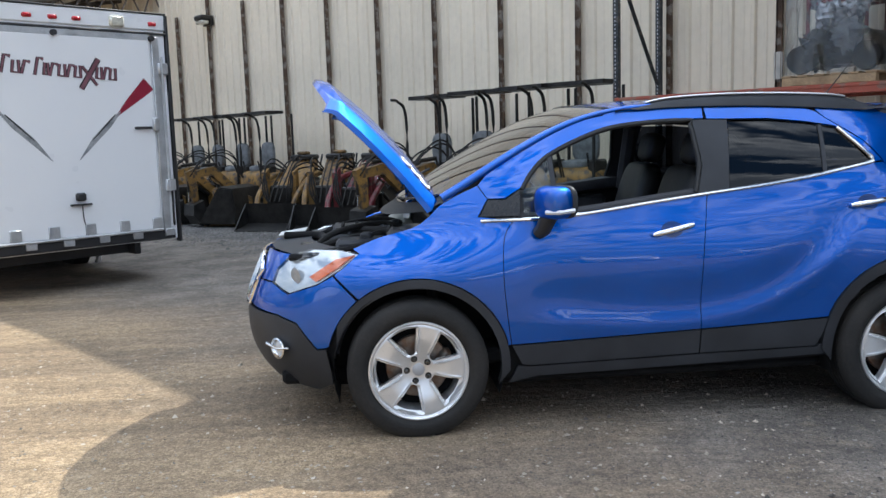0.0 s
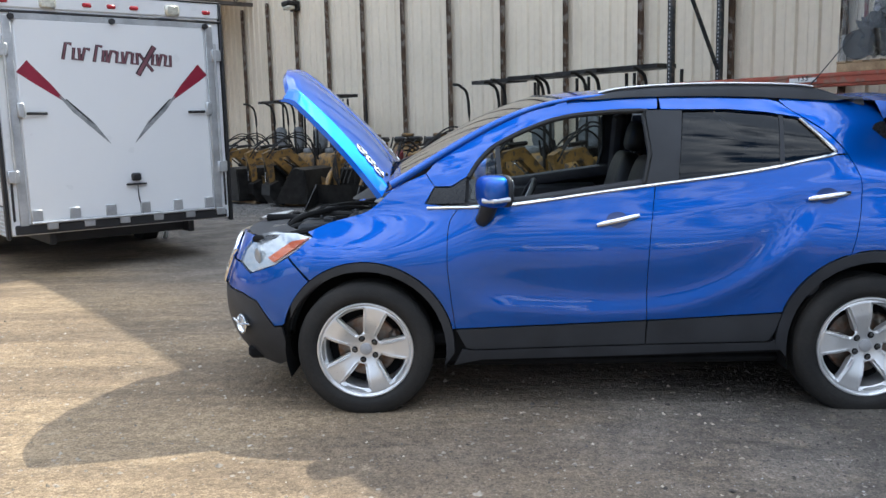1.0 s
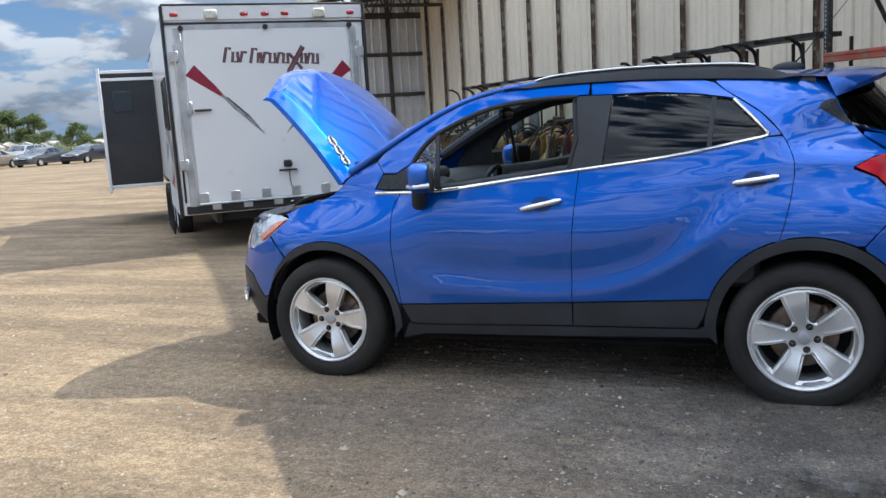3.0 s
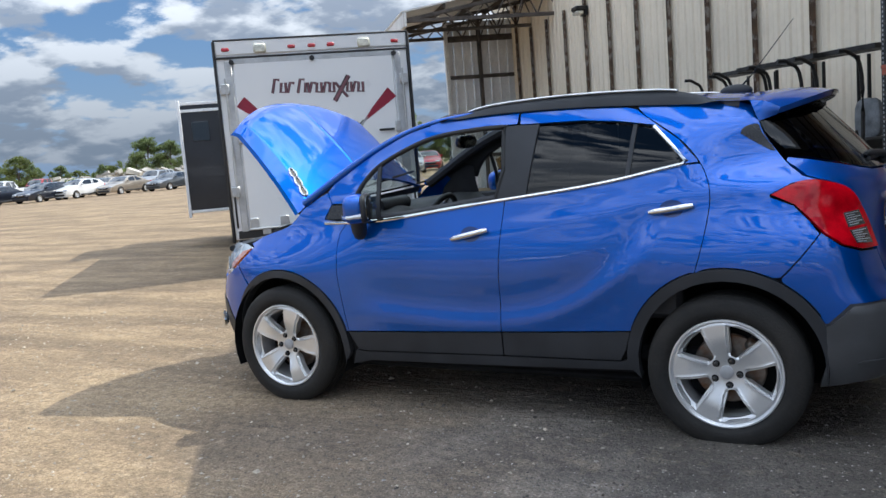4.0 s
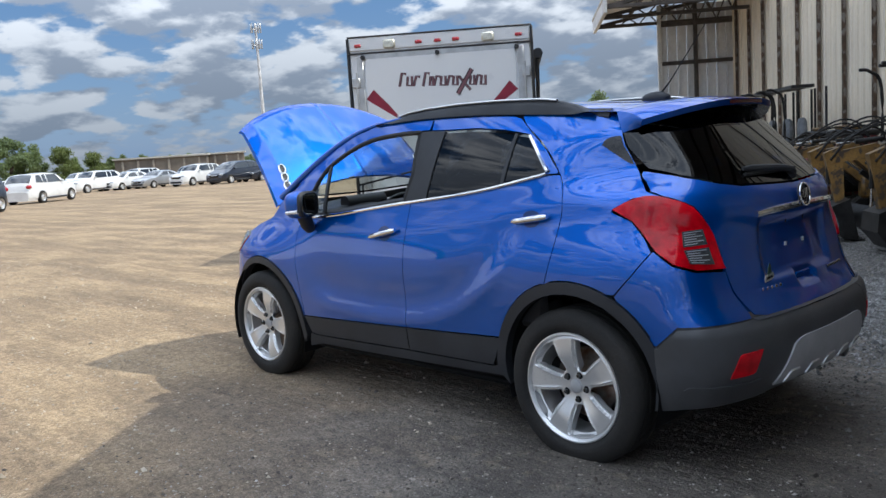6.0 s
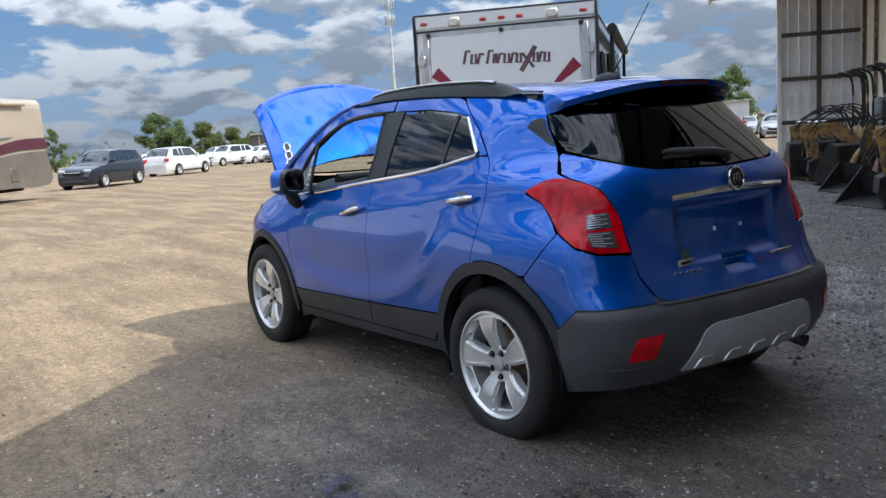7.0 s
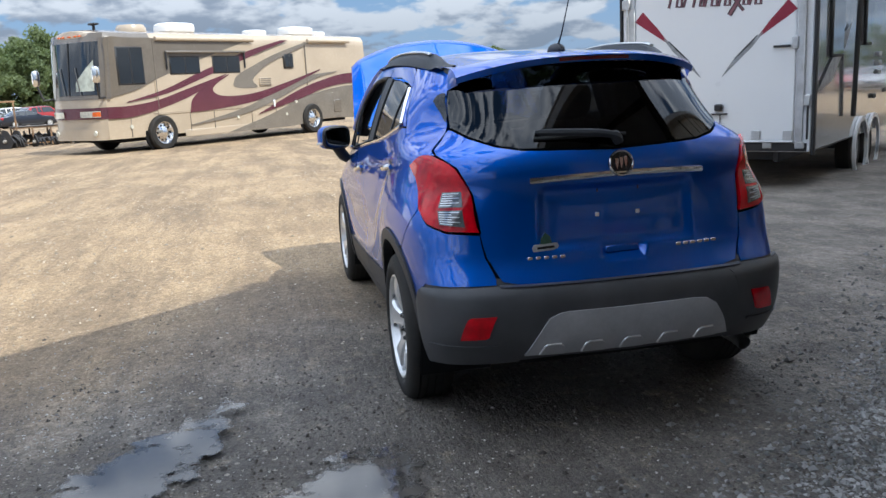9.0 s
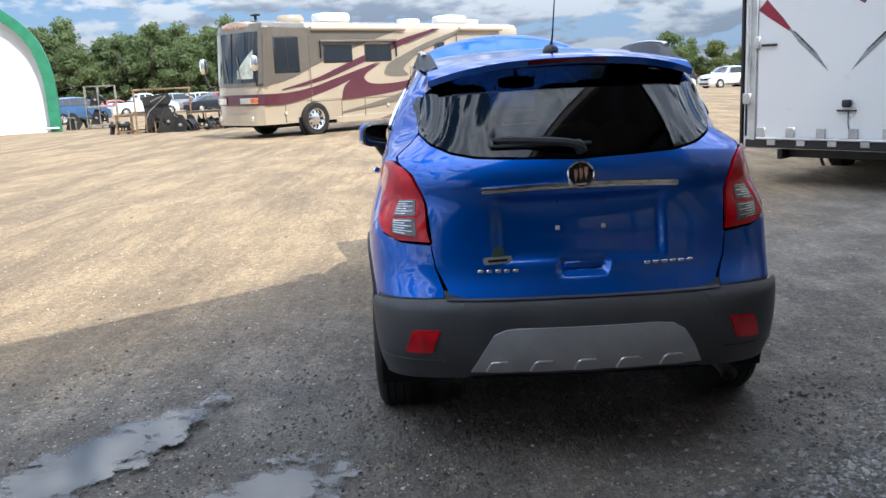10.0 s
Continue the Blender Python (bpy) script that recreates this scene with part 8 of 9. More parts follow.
def loader(paint, label):
    """A compact ride-behind loader with a sloped bonnet and low bucket."""
    d = empty("compact_loader", Matrix.Identity(4), label, "loader", "small loaders")
    track_parts(d, 0.85, 0.36, 0.16, 0.20)
    Geo().prism([(-0.55, 0.35), (0.30, 0.35), (0.42, 0.55), (0.10, 0.85), (-0.42, 1.22), (-0.55, 1.20)], -0.24, 0.24).part("bonnet", paint, d)
    Geo().box((-0.48, 0, 1.26), (0.28, 0.50, 0.10), 0.03).part("control_panel", GREASE, d)
    Geo().box((-0.45, 0, 1.34), (0.16, 0.22, 0.06), 0.02).part("top_pad", CAT, d)
    for s in (-1, 1):
        Geo().tube(soft_line([(-0.5, s * 0.40, 0.98), (0.1, s * 0.42, 0.90), (0.55, s * 0.40, 0.62), (0.75, s * 0.36, 0.30)], 5), 0.05, 8).part("lift_arm", paint, d)
        c = Geo().tube([(-0.1, s * 0.42, 0.45), (0.25, s * 0.42, 0.66)], 0.032, 8).part("cylinder", GREASE, d)
        Geo().tube([(0.22, s * 0.42, 0.64), (0.45, s * 0.41, 0.70)], 0.016, 6).part("rod", STEEL_ROD, c)
        Geo().box((-0.3, s * 0.31, 0.75), (0.3, 0.012, 0.26), 0.004).part("grille_panel", GREASE, d)
    Geo().prism([(0.70, 0.46), (0.82, 0.48), (0.78, 0.12), (1.22, 0.03), (1.22, 0.0), (0.72, 0.02)], -0.52, 0.52).part("bucket", GREASE, d, "black bucket")
    for s in (-1, 1):
        Geo().prism([(0.72, 0.46), (0.82, 0.48), (1.22, 0.03), (1.20, 0.0), (0.72, 0.02)], s * 0.52 - 0.01, s * 0.52 + 0.01).part("bucket_cheek", GREASE, d)
    Geo().box((0.34, 0, 0.52), (0.16, 0.74, 0.50), 0.04).part("front_frame", GREASE, d)
    for s in (-1, 1):
        Geo().prism([(0.36, 0.30), (0.50, 0.30), (0.52, 1.02), (0.40, 1.10)], s * 0.30 - 0.05, s * 0.30 + 0.05).part("mast_plate", paint, d)
        Geo().box((-0.15, s * 0.30, 0.62), (0.62, 0.10, 0.42), 0.03).part("side_box", GREASE, d)
        for k in range(3):
            Geo().tube(soft_line([(-0.4 + 0.1 * k, s * 0.28, 1.0), (0.05, s * (0.34 + 0.03 * k), 1.25 - 0.08 * k), (0.45, s * 0.30, 1.12 - 0.05 * k), (0.58, s * (0.2 + 0.05 * k), 0.7), (0.55, s * 0.15, 0.35)], 5), 0.015, 6).part("hose", RUBBER, d)
    for k in range(3):
        Geo().tube(soft_line([(-0.35, 0.1 * k - 0.1, 1.2), (0.0, 0.1 * k - 0.1, 1.18 + 0.05 * k), (0.45, 0.1 * k - 0.1, 0.85), (0.7, 0.1 * k - 0.1, 0.5)], 5), 0.014, 6).part("hose", RUBBER, d)
    for s in (-1, 1):
        Geo().tube([(-0.62, s * 0.25, 1.1), (-0.72, s * 0.25, 1.3)], 0.018, 6).part("handle", GREASE, d)
    return d


def attachment():
    """A wide bucket lying on boards."""
    d = empty("bucket_attachment", Matrix.Identity(4), "wide black loader bucket lying on planks", "bucket", "loose buckets")
    prof = [(-0.35, 0.08), (0.38, 0.08), (0.40, 0.12), (-0.24, 0.15), (-0.30, 0.30), (-0.26, 0.64), (-0.05, 0.74), (-0.05, 0.78), (-0.34, 0.74), (-0.40, 0.32)]
    g = Geo().prism(prof, -0.86, 0.86)
    g.part("shell", GREASE, d)
    for s in (-1, 1):
        Geo().prism([(-0.38, 0.1), (0.38, 0.10), (-0.05, 0.76), (-0.32, 0.72)], s * 0.86 - 0.012, s * 0.86 + 0.012).part("cheek", GREASE, d)
    Geo().box((0.40, 0, 0.10), (0.05, 1.74, 0.03), 0.004).part("cutting_edge", STEEL_BROWN, d)
    for y in (-0.5, 0.5):
        Geo().box((0, y, 0.035), (0.95, 0.12, 0.07), 0.006).part("plank", PALE_WOOD, d)
    for s in (-0.3, 0.3):
        Geo().prism([(-0.42, 0.25), (-0.32, 0.25), (-0.32, 0.6), (-0.46, 0.55)], s - 0.015, s + 0.015).part("bracket", CAT, d)
    return d


def place(ob, a, n, turn, first=False):
    """Stands a thing by the wall; turn 0: facing the yard."""
    p = by_wall(a, n)
    m = Matrix.Translation(on_ground(p)) @ pose(0, 0, 0, 0, 0, math.degrees(math.atan2(-INTO.y, -INTO.x)) + turn)
    if first:
        ob.matrix_basis = m
        return ob
    return copy_thing(ob, m)


def build_yard_things():
    build_rack()
    build_wrapped()
    d = digger()
    spots = ((7.05, 6.95, -2), (6.05, 6.90, 4), (5.05, 6.85, -5), (4.15, 6.95, 2), (14.75, 6.75, 6), (13.8, 6.7, -4), (12.85, 6.75, 2), (11.9, 6.75, -3))
    for i, (a, n, t) in enumerate(spots):
        place(d, a, n, t, i == 0)
    y = loader(CAT, "yellow compact loader with a black bucket")
    r = loader(MACHINE_RED, "red compact loader with a black bucket")
    for i, (a, n, t) in enumerate(((9.15, 6.5, 38), (10.3, 6.4, 25), (1.2, 6.0, 30))):
        place(y, a, n, t, i == 0)
    for i, (a, n, t) in enumerate(((8.05, 6.3, 25), (0.1, 6.15, 15))):
        place(r, a, n, t, i == 0)
    b = attachment()
    for i, (a, n, t) in enumerate(((13.25, 5.75, -84), (11.75, 6.1, -60))):
        place(b, a, n, t, i == 0)
    # wall lamp
    lp = empty("wall_lamp", Matrix.Translation(by_wall(15.75, WALL_N - 0.10, 4.42)) @ WALL_TURN, "grey wall pack lamp on the metal wall", "lamp")
    Geo().prism([(-0.18, -0.10), (0.18, -0.10), (0.18, 0.12), (-0.18, 0.12)], -0.02, 0.06).part("back_plate", GREASE, lp)
    Geo().box((0, -0.13, 0.07), (0.38, 0.26, 0.12), 0.03).part("housing", GREASE, lp)
    Geo().box((0, -0.14, -0.03), (0.34, 0.20, 0.10), 0.03).part("lens", LAMP_CLEAR, lp, "clear prismatic lens")


build_yard_things()


# ---- parked cars across the yard ----


def car_paint(name, c, metal=0.3):
    return material(name, c, 0.3, metal, var=0.05, scale=2.0, fine=300.0, coat=1.0)


PAINTS = {
    "white": car_paint("white_car_paint", (0.72, 0.72, 0.71), 0.0),
    "dark": car_paint("dark_navy_car_paint", (0.012, 0.016, 0.028)),
    "grey": car_paint("grey_car_paint", (0.10, 0.11, 0.12), 0.5),
    "silver": car_paint("silver_car_paint", (0.42, 0.43, 0.44), 0.6),
    "tan": car_paint("champagne_car_paint", (0.40, 0.34, 0.27), 0.5),
    "red": car_paint("red_car_paint", (0.40, 0.02, 0.02)),
    "teal": car_paint("grey_green_car_paint", (0.10, 0.16, 0.15)),
    "bluish": car_paint("blue_van_paint", (0.05, 0.13, 0.28)),
}
CAR_GLASS = material("parked_car_glass", (0.02, 0.025, 0.03), 0.06, 0.0, var=0.1, scale=3.0, coat=1.0)
SHAPES = {
    # length, width, bonnet height, belt, roof, then places along it: screen foot, roof front, roof rear, tail foot
    "saloon": (4.75, 1.80, 0.92, 0.98, 1.44, 1.45, 2.15, 3.35, 4.15),
    "hatchback": (4.4, 1.76, 0.95, 1.02, 1.50, 1.25, 2.0, 3.55, 4.25),
    "sport_utility": (4.75, 1.90, 1.08, 1.14, 1.74, 1.40, 1.95, 4.05, 4.62),
    "minivan": (5.0, 1.95, 1.02, 1.14, 1.76, 1.05, 2.0, 4.35, 4.85),
    "pickup": (5.6, 1.95, 1.12, 1.18, 1.85, 1.70, 2.25, 3.35, 3.60),
}


def level(xs, ys):
    return lambda v: np.interp(v, xs, ys)


def parked_car(kind, paint, label):
    """A parked car; its nose points along -x, its middle is at the origin."""
    Ln, W, zh, zb, zr, xs, xr0, xr1, xt = SHAPES[kind]
    r = empty(kind, Matrix.Identity(4), label, "car", "cars parked across the yard")
    h, wr = Ln / 2, 0.33 if zr < 1.6 else 0.37
    fx, rx = 0.90, Ln - 0.98
    boxy = kind in ("sport_utility", "minivan", "hatchback")
    knots = [(0.0, 0.56), (0.06, zh - 0.30), (0.22, zh - 0.14), (0.62, zh - 0.04), (xs - 0.12, zb - 0.03), (xs, zb + 0.01), ((xs + xr0) / 2, (zb + zr) / 2 + 0.04), (xr0, zr - 0.045), ((2 * xr0 + xr1) / 3, zr), (xr1, zr - 0.05 if boxy else zr - 0.035), ((xr1 + xt) / 2, (zb + zr) / 2 + (0.06 if boxy else 0.0)), (xt, zb + 0.03)]
    knots += [(Ln - 0.10, zb - (0.10 if boxy else 0.01)), (Ln - 0.03, zb - 0.22), (Ln, 0.58)]
    kx, kz = [k[0] for k in knots], [k[1] for k in knots]

    def top(x):
        return float(np.mean(np.interp([x - 0.05, x, x + 0.05], kx, kz)))

    def wide(x, z):
        e = max(0.0, 1 - min(x, Ln - x) / (0.13 * Ln))
        w = W / 2 * (1 - 0.22 * e ** 2.2)
        if z < zb:
            return w * (1 - 0.05 * ((z - 0.60) / 0.45) ** 2)
        return w * (0.955 - 0.235 * (z - zb) / (zr - zb))

    def hull(a, b):
        x = Ln * (0.5 - 0.5 * math.cos(math.pi * (0.04 + 0.92 * a))) if a not in (0.0, 1.0) else Ln * a
        zt, s = top(x), 1 if b > 0.5 else -1
        zs = zt - 0.07
        k = (1 - abs(2 * b - 1)) * 8
        lows = [0.21, 0.34, 0.55, min(0.78, zs - 0.04), min(zb - 0.04, zs - 0.02), zs]
        if k < 5:
            i = int(k)
            z = lows[i] + (lows[i + 1] - lows[i]) * (k - i)
            return np.array((x - h, s * wide(x, z) * (0.95 if k < 1 else 1.0), z))
        q = (k - 5) / 3
        return np.array((x - h, s * wide(x, zs) * (1 - q) ** 0.62, zs + 0.07 * (1 - (1 - q) ** 2)))
    g = Geo().grid(hull, 49, 33, flip=True)
    for a in (0.0, 1.0):
        g.add([hull(a, b) for b in np.linspace(0, 1, 33)], [tuple(range(33))])
    g.part("body", paint, r)

    def side(x, z):
        return np.array((x - h, -wide(x, z), z))
    mid = (xr0 + xr1) / 2 + 0.05
    lift = zr - 0.13
    panes = [[(xs + 0.30, zb + 0.03), (xr0 + 0.10, lift), (mid - 0.05, lift + 0.02), (mid - 0.05, zb + 0.03)], [(mid + 0.04, zb + 0.03), (mid + 0.04, lift + 0.02), (xr1 - (0.25 if kind != "pickup" else 0.05), lift), (xr1 + (0.12 if boxy else 0.25) * (kind != "pickup"), zb + 0.05)]]
    if boxy:
        panes[1] = [(mid + 0.04, zb + 0.03), (mid + 0.04, lift + 0.02), (xr1 - 0.62, lift), (xr1 - 0.62, zb + 0.04)]
        panes.append([(xr1 - 0.54, zb + 0.04), (xr1 - 0.54, lift), (xr1 - 0.12, lift - 0.01), (xr1 + 0.10, zb + 0.08)])
    for pts in panes:
        gg = sheet(pts, side, 0.16, 0.008, 0.0)
        for q in (gg, mirror(gg)):
            q.part("side_window", CAR_GLASS, r, "dark car window")

    def screen(x0, x1, n=7):
        def fn(a, b):
            x = x0 + (x1 - x0) * a
            zt, t = top(x), 2 * b - 1
            w = wide(x, zt - 0.07) * 0.90
            return np.array((x - h, t * w, zt + 0.014 - 0.062 * abs(t) ** 3))
        return Geo().grid(fn, n, 11)
    screen(xs + 0.05, xr0 - 0.04).part("windscreen", CAR_GLASS, r, "dark windscreen")
    screen(xr1 + 0.06, xt - 0.05).part("rear_window", CAR_GLASS, r, "dark rear window")
    for s in (-1, 1):
        Geo().ball((xs + 0.34 - h, s * (W / 2 + 0.05), zb + 0.06), (0.07, 0.11, 0.07), 10, 6, 0.7).part("door_mirror", paint, r)
        Geo().ball((0.20 - h, s * (W / 2 - 0.33), zh - 0.25), (0.16, 0.19, 0.075), 12, 8, 0.7).part("headlamp", CLEAR_LENS, r)
        Geo().ball((Ln - 0.13 - h, s * (W / 2 - 0.22), zb - 0.16), (0.12, 0.15, 0.11), 12, 8, 0.7).part("tail_lamp", LAMP_RED, r)
        Geo().tube([(fx + 0.5 - h, s * (W / 2 + 0.004), 0.30), (rx - 0.5 - h, s * (W / 2 + 0.004), 0.30)], 0.05, 6).part("sill", BLACK_PLASTIC, r)
        for k in (0.12, 0.58):
            x = xr0 + 0.25 + (xr1 - xr0) * k
            Geo().box((x + 0.2 - h, s * (wide(x, zb - 0.12) + 0.012), zb - 0.12), (0.20, 0.03, 0.03), 0.01).part("door_handle", paint, r)
        for x in (fx, rx):
            wheel_parts(r, pose(x - h, s * (W / 2 - 0.045), wr, 0, 0, 0 if s < 0 else 180), wr, 0.22, ALLOY)
            # the body has no hollow here; a dark disc imitates the arch's shade
            Geo().lathe([(0.0, 0.0), (wr + 0.055, 0.0), (wr + 0.06, 0.02)], 24, pose(x - h, s * (W / 2 - 0.020), wr) @ (pose(0, 0, 0, 0, 0, 180) if s > 0 else pose(0, 0, 0))).part("wheel_arch", DARK, r)
    Geo().ball((0.07 - h, 0, zh - 0.36), (0.09, W * 0.27, 0.10), 14, 8, 0.5).part("grille", GLOSS_BLACK, r)
    Geo().tube([(0.0 - h, -W * 0.2, zh - 0.30), (-0.02 - h, 0, zh - 0.30), (0.0 - h, W * 0.2, zh - 0.30)], 0.015, 6).part("grille_bar", CHROME, r)
    Geo().ball((0.08 - h, 0, 0.36), (0.12, W * 0.36, 0.09), 14, 8, 0.5).part("lower_bumper", BLACK_PLASTIC, r)
    if kind == "pickup":
        Geo().box((Ln - 1.0 - h, 0, zb + 0.02), (1.6, W - 0.40, 0.05), 0.01).part("load_bed", DARK, r)
    return r


def set_car(proto, x, y, heading, first):
    m = Matrix.Translation(on_ground((x, y), -0.01)) @ pose(0, 0, 0, 0, 0, heading + 180)
    if first:
        proto.matrix_basis = m
    else:
        copy_thing(proto, m)


def build_parked():
    # kind, colour, x, y, heading (degrees)
    rows = [
        ("sport_utility", "white", -47.0, 14.9, 128), ("sport_utility", "white", -64.3, 25.0, 288), ("hatchback", "white", -64.5, 27.7, 292),
        ("saloon", "silver", -62.6, 29.7, 290), ("sport_utility", "white", -59.2, 31.4, 288), ("minivan", "dark", -56.1, 33.1, 288),
        ("saloon", "dark", -56.5, 36.2, 286), ("saloon", "dark", -53.9, 38.3, 284), ("hatchback", "white", -53.2, 41.0, 280),
        ("saloon", "tan", -51.8, 44.2, 278), ("saloon", "grey", -49.1, 46.7, 278), ("saloon", "dark", -47.2, 49.4, 278),
        ("sport_utility", "dark", -36.05, 7.75, 314), 
        ("sport_utility", "grey", -30.9, 42.9, 304), ("saloon", "dark", -28.2, 43.2, 304), ("saloon", "red", -33.0, 51.0, 300), ("hatchback", "silver", -25.6, 45.2, 302),
        ("saloon", "grey", -37.0, 48.5, 302), ("saloon", "red", -27.2, 50.5, 302), ("sport_utility", "dark", -23.0, 48.2, 302), ("saloon", "silver", -34.6, 55.0, 300),
        ("saloon", "teal", -36.2, 41.6, 300), ("sport_utility", "white", -80.7, 30.2, 278), ("saloon", "white", -84.9, 34.9, 278),
        ("pickup", "white", -65.7, -23.5, 128), ("minivan", "silver", -73.3, -22.9, 130), ("minivan", "bluish", -50.8, -23.3, 150), ("saloon", "red", -74.5, -28.8, 125),
        ("sport_utility", "red", -77.2, -19.2, 140), ("saloon", "dark", -70.1, -18.9, 128), ("sport_utility", "white", -76.8, -21.2, 120), ("saloon", "grey", -72.0, -25.6, 126),
        # second and third lines behind
        ("sport_utility", "white", -71.1, 31.9, 288), ("saloon", "dark", -68.7, 36.7, 286), ("minivan", "white", -65.7, 38.8, 288), ("pickup", "white", -63.5, 41.7, 286),
        ("saloon", "dark", -61.9, 45.1, 284), ("saloon", "tan", -59.7, 49.3, 282), ("sport_utility", "silver", -57.5, 52.9, 280), ("saloon", "dark", -74.1, 28.9, 288),
        ("sport_utility", "grey", -78.3, 40.9, 288), ("saloon", "white", -72.9, 45.1, 288), ("pickup", "red", -70.5, 50.5, 284), ("saloon", "silver", -66.9, 54.7, 282),
        # across the yard, behind the walk
        ("sport_utility", "white", 2.5, -17.5, 88), ("minivan", "white", 6.0, -18.0, 92), ("saloon", "silver", -1.0, -17.8, 90), ("saloon", "white", -4.5, -17.5, 90), ("pickup", "white", 10.0, -17.0, 95),
        ("saloon", "white", -82.5, 22.9, 288), ("sport_utility", "dark", -87.3, 27.1, 288), ("saloon", "teal", -78.9, 17.5, 288),
    ]
    words = {"saloon": "saloon car", "hatchback": "hatchback car", "sport_utility": "sport utility car", "minivan": "people carrier", "pickup": "pickup truck"}
    made = {}
    for kind, colour, x, y, hd in rows:
        key = (kind, colour)
        first = key not in made
        if first:
            made[key] = parked_car(kind, PAINTS[colour], f"{ {'dark': 'dark navy', 'tan': 'champagne', 'teal': 'grey green', 'bluish': 'blue'}.get(colour, colour)} {words[kind]} parked on the dirt yard")
        set_car(made[key], x, y, hd, first)


build_parked()

# ---- trees ----


def leafy(name, color, *a, **k):
    """Leaf surface that lets some light through."""
    m = material(name, color, *a, **k)
    t = m.node_tree
    b, out = t.nodes["Principled BSDF"], t.nodes["Material Output"]
    tl, mx = t.nodes.new("ShaderNodeBsdfTranslucent"), t.nodes.new("ShaderNodeMixShader")
    tl.inputs[0].default_value = (color[0] * 1.7, color[1] * 1.7, color[2] * 1.1, 1)
    mx.inputs[0].default_value = 0.42
    link(t, b.outputs[0], mx.inputs[1]), link(t, tl.outputs[0], mx.inputs[2]), link(t, mx.outputs[0], out.inputs[0])
    return m


LEAF = leafy("tree_leaf", (0.14, 0.175, 0.09), 0.6, var=0.25, scale=0.35, fine=6.0, tint=(0.075, 0.112, 0.050), island=0.25, spec=0.3)
LEAF_PALE = leafy("pale_tree_leaf", (0.12, 0.145, 0.055), 0.6, var=0.25, scale=0.5, fine=6.0, tint=(0.08, 0.105, 0.04), island=0.25, spec=0.3)
BARK = material("bark", (0.10, 0.075, 0.055), 0.85, var=0.3, scale=5.0, fine=40.0)


def leaf_cloud(rng, blobs, count, size):
    """Many small bent leaves gathered round several clumps."""
    vs, fs = [], []
    for c, r in blobs:
        k = int(count * (r[0] * r[2]) ** 0.9)
        for _ in range(k):
            d = rng.normal(size=3)
            d /= np.linalg.norm(d)
            p = np.array(c) + d * np.array(r) * rng.uniform(0.15, 1.35) ** 0.7
            a = rng.normal(size=3)
            a /= np.linalg.norm(a)
            b = np.cross(a, d + 0.4 * rng.normal(size=3))
            b /= max(np.linalg.norm(b), 1e-6)
            s = size * rng.uniform(0.6, 1.4)
            i = len(vs)
            vs += [p - a * s, p + b * s * 0.55, p + a * s, p - b * s * 0.55]
            fs += [(i, i + 1, i + 2), (i, i + 2, i + 3)]
    return Geo().add(vs, fs, smooth=False)


def make_tree(seed, height, spread, label, leaf, dense_=60, thin=False):
    rng = np.random.default_rng(seed)
    t = empty("tree", Matrix.Identity(4), label, "tree", "trees round the yard")
    th = height * (0.35 if not thin else 0.5)
    trunk = [(0, 0, -0.6), (0.05 * rng.normal(), 0.05 * rng.normal(), th * 0.5), (0.15 * rng.normal(), 0.15 * rng.normal(), th), (0.3 * rng.normal(), 0.3 * rng.normal(), height * 0.8)]
    Geo().tube(soft_line(trunk, 4), list(np.linspace(0.03 * height * 0.9, 0.05, 13)), 8).part("trunk", BARK, t)
    blobs = []
    for k in range(44 if not thin else 12):
        a, u = rng.uniform(0, 2 * math.pi), rng.uniform(0.05, 1.0)
        z = height * (0.10 + 0.82 * u)
        rad = spread * math.sin(math.pi * min(0.26 + 0.68 * u, 1.0)) * rng.uniform(0.35, 0.95)
        c = (rad * math.cos(a), rad * math.sin(a), z)
        if k < 5:
            Geo().tube([(0, 0, th * (0.6 + 0.5 * u)), (c[0] * 0.5, c[1] * 0.5, z * 0.85), c], [0.02 * height * 0.5, 0.05, 0.02], 5).part("limb", BARK, t)
        s = spread * rng.uniform(0.13, 0.30)
        blobs.append((c, (s, s, s * rng.uniform(0.6, 0.85))))
    leaf_cloud(rng, blobs, dense_ * 2.9, 0.10 + 0.006 * height).part("crown", leaf, t)
    return t


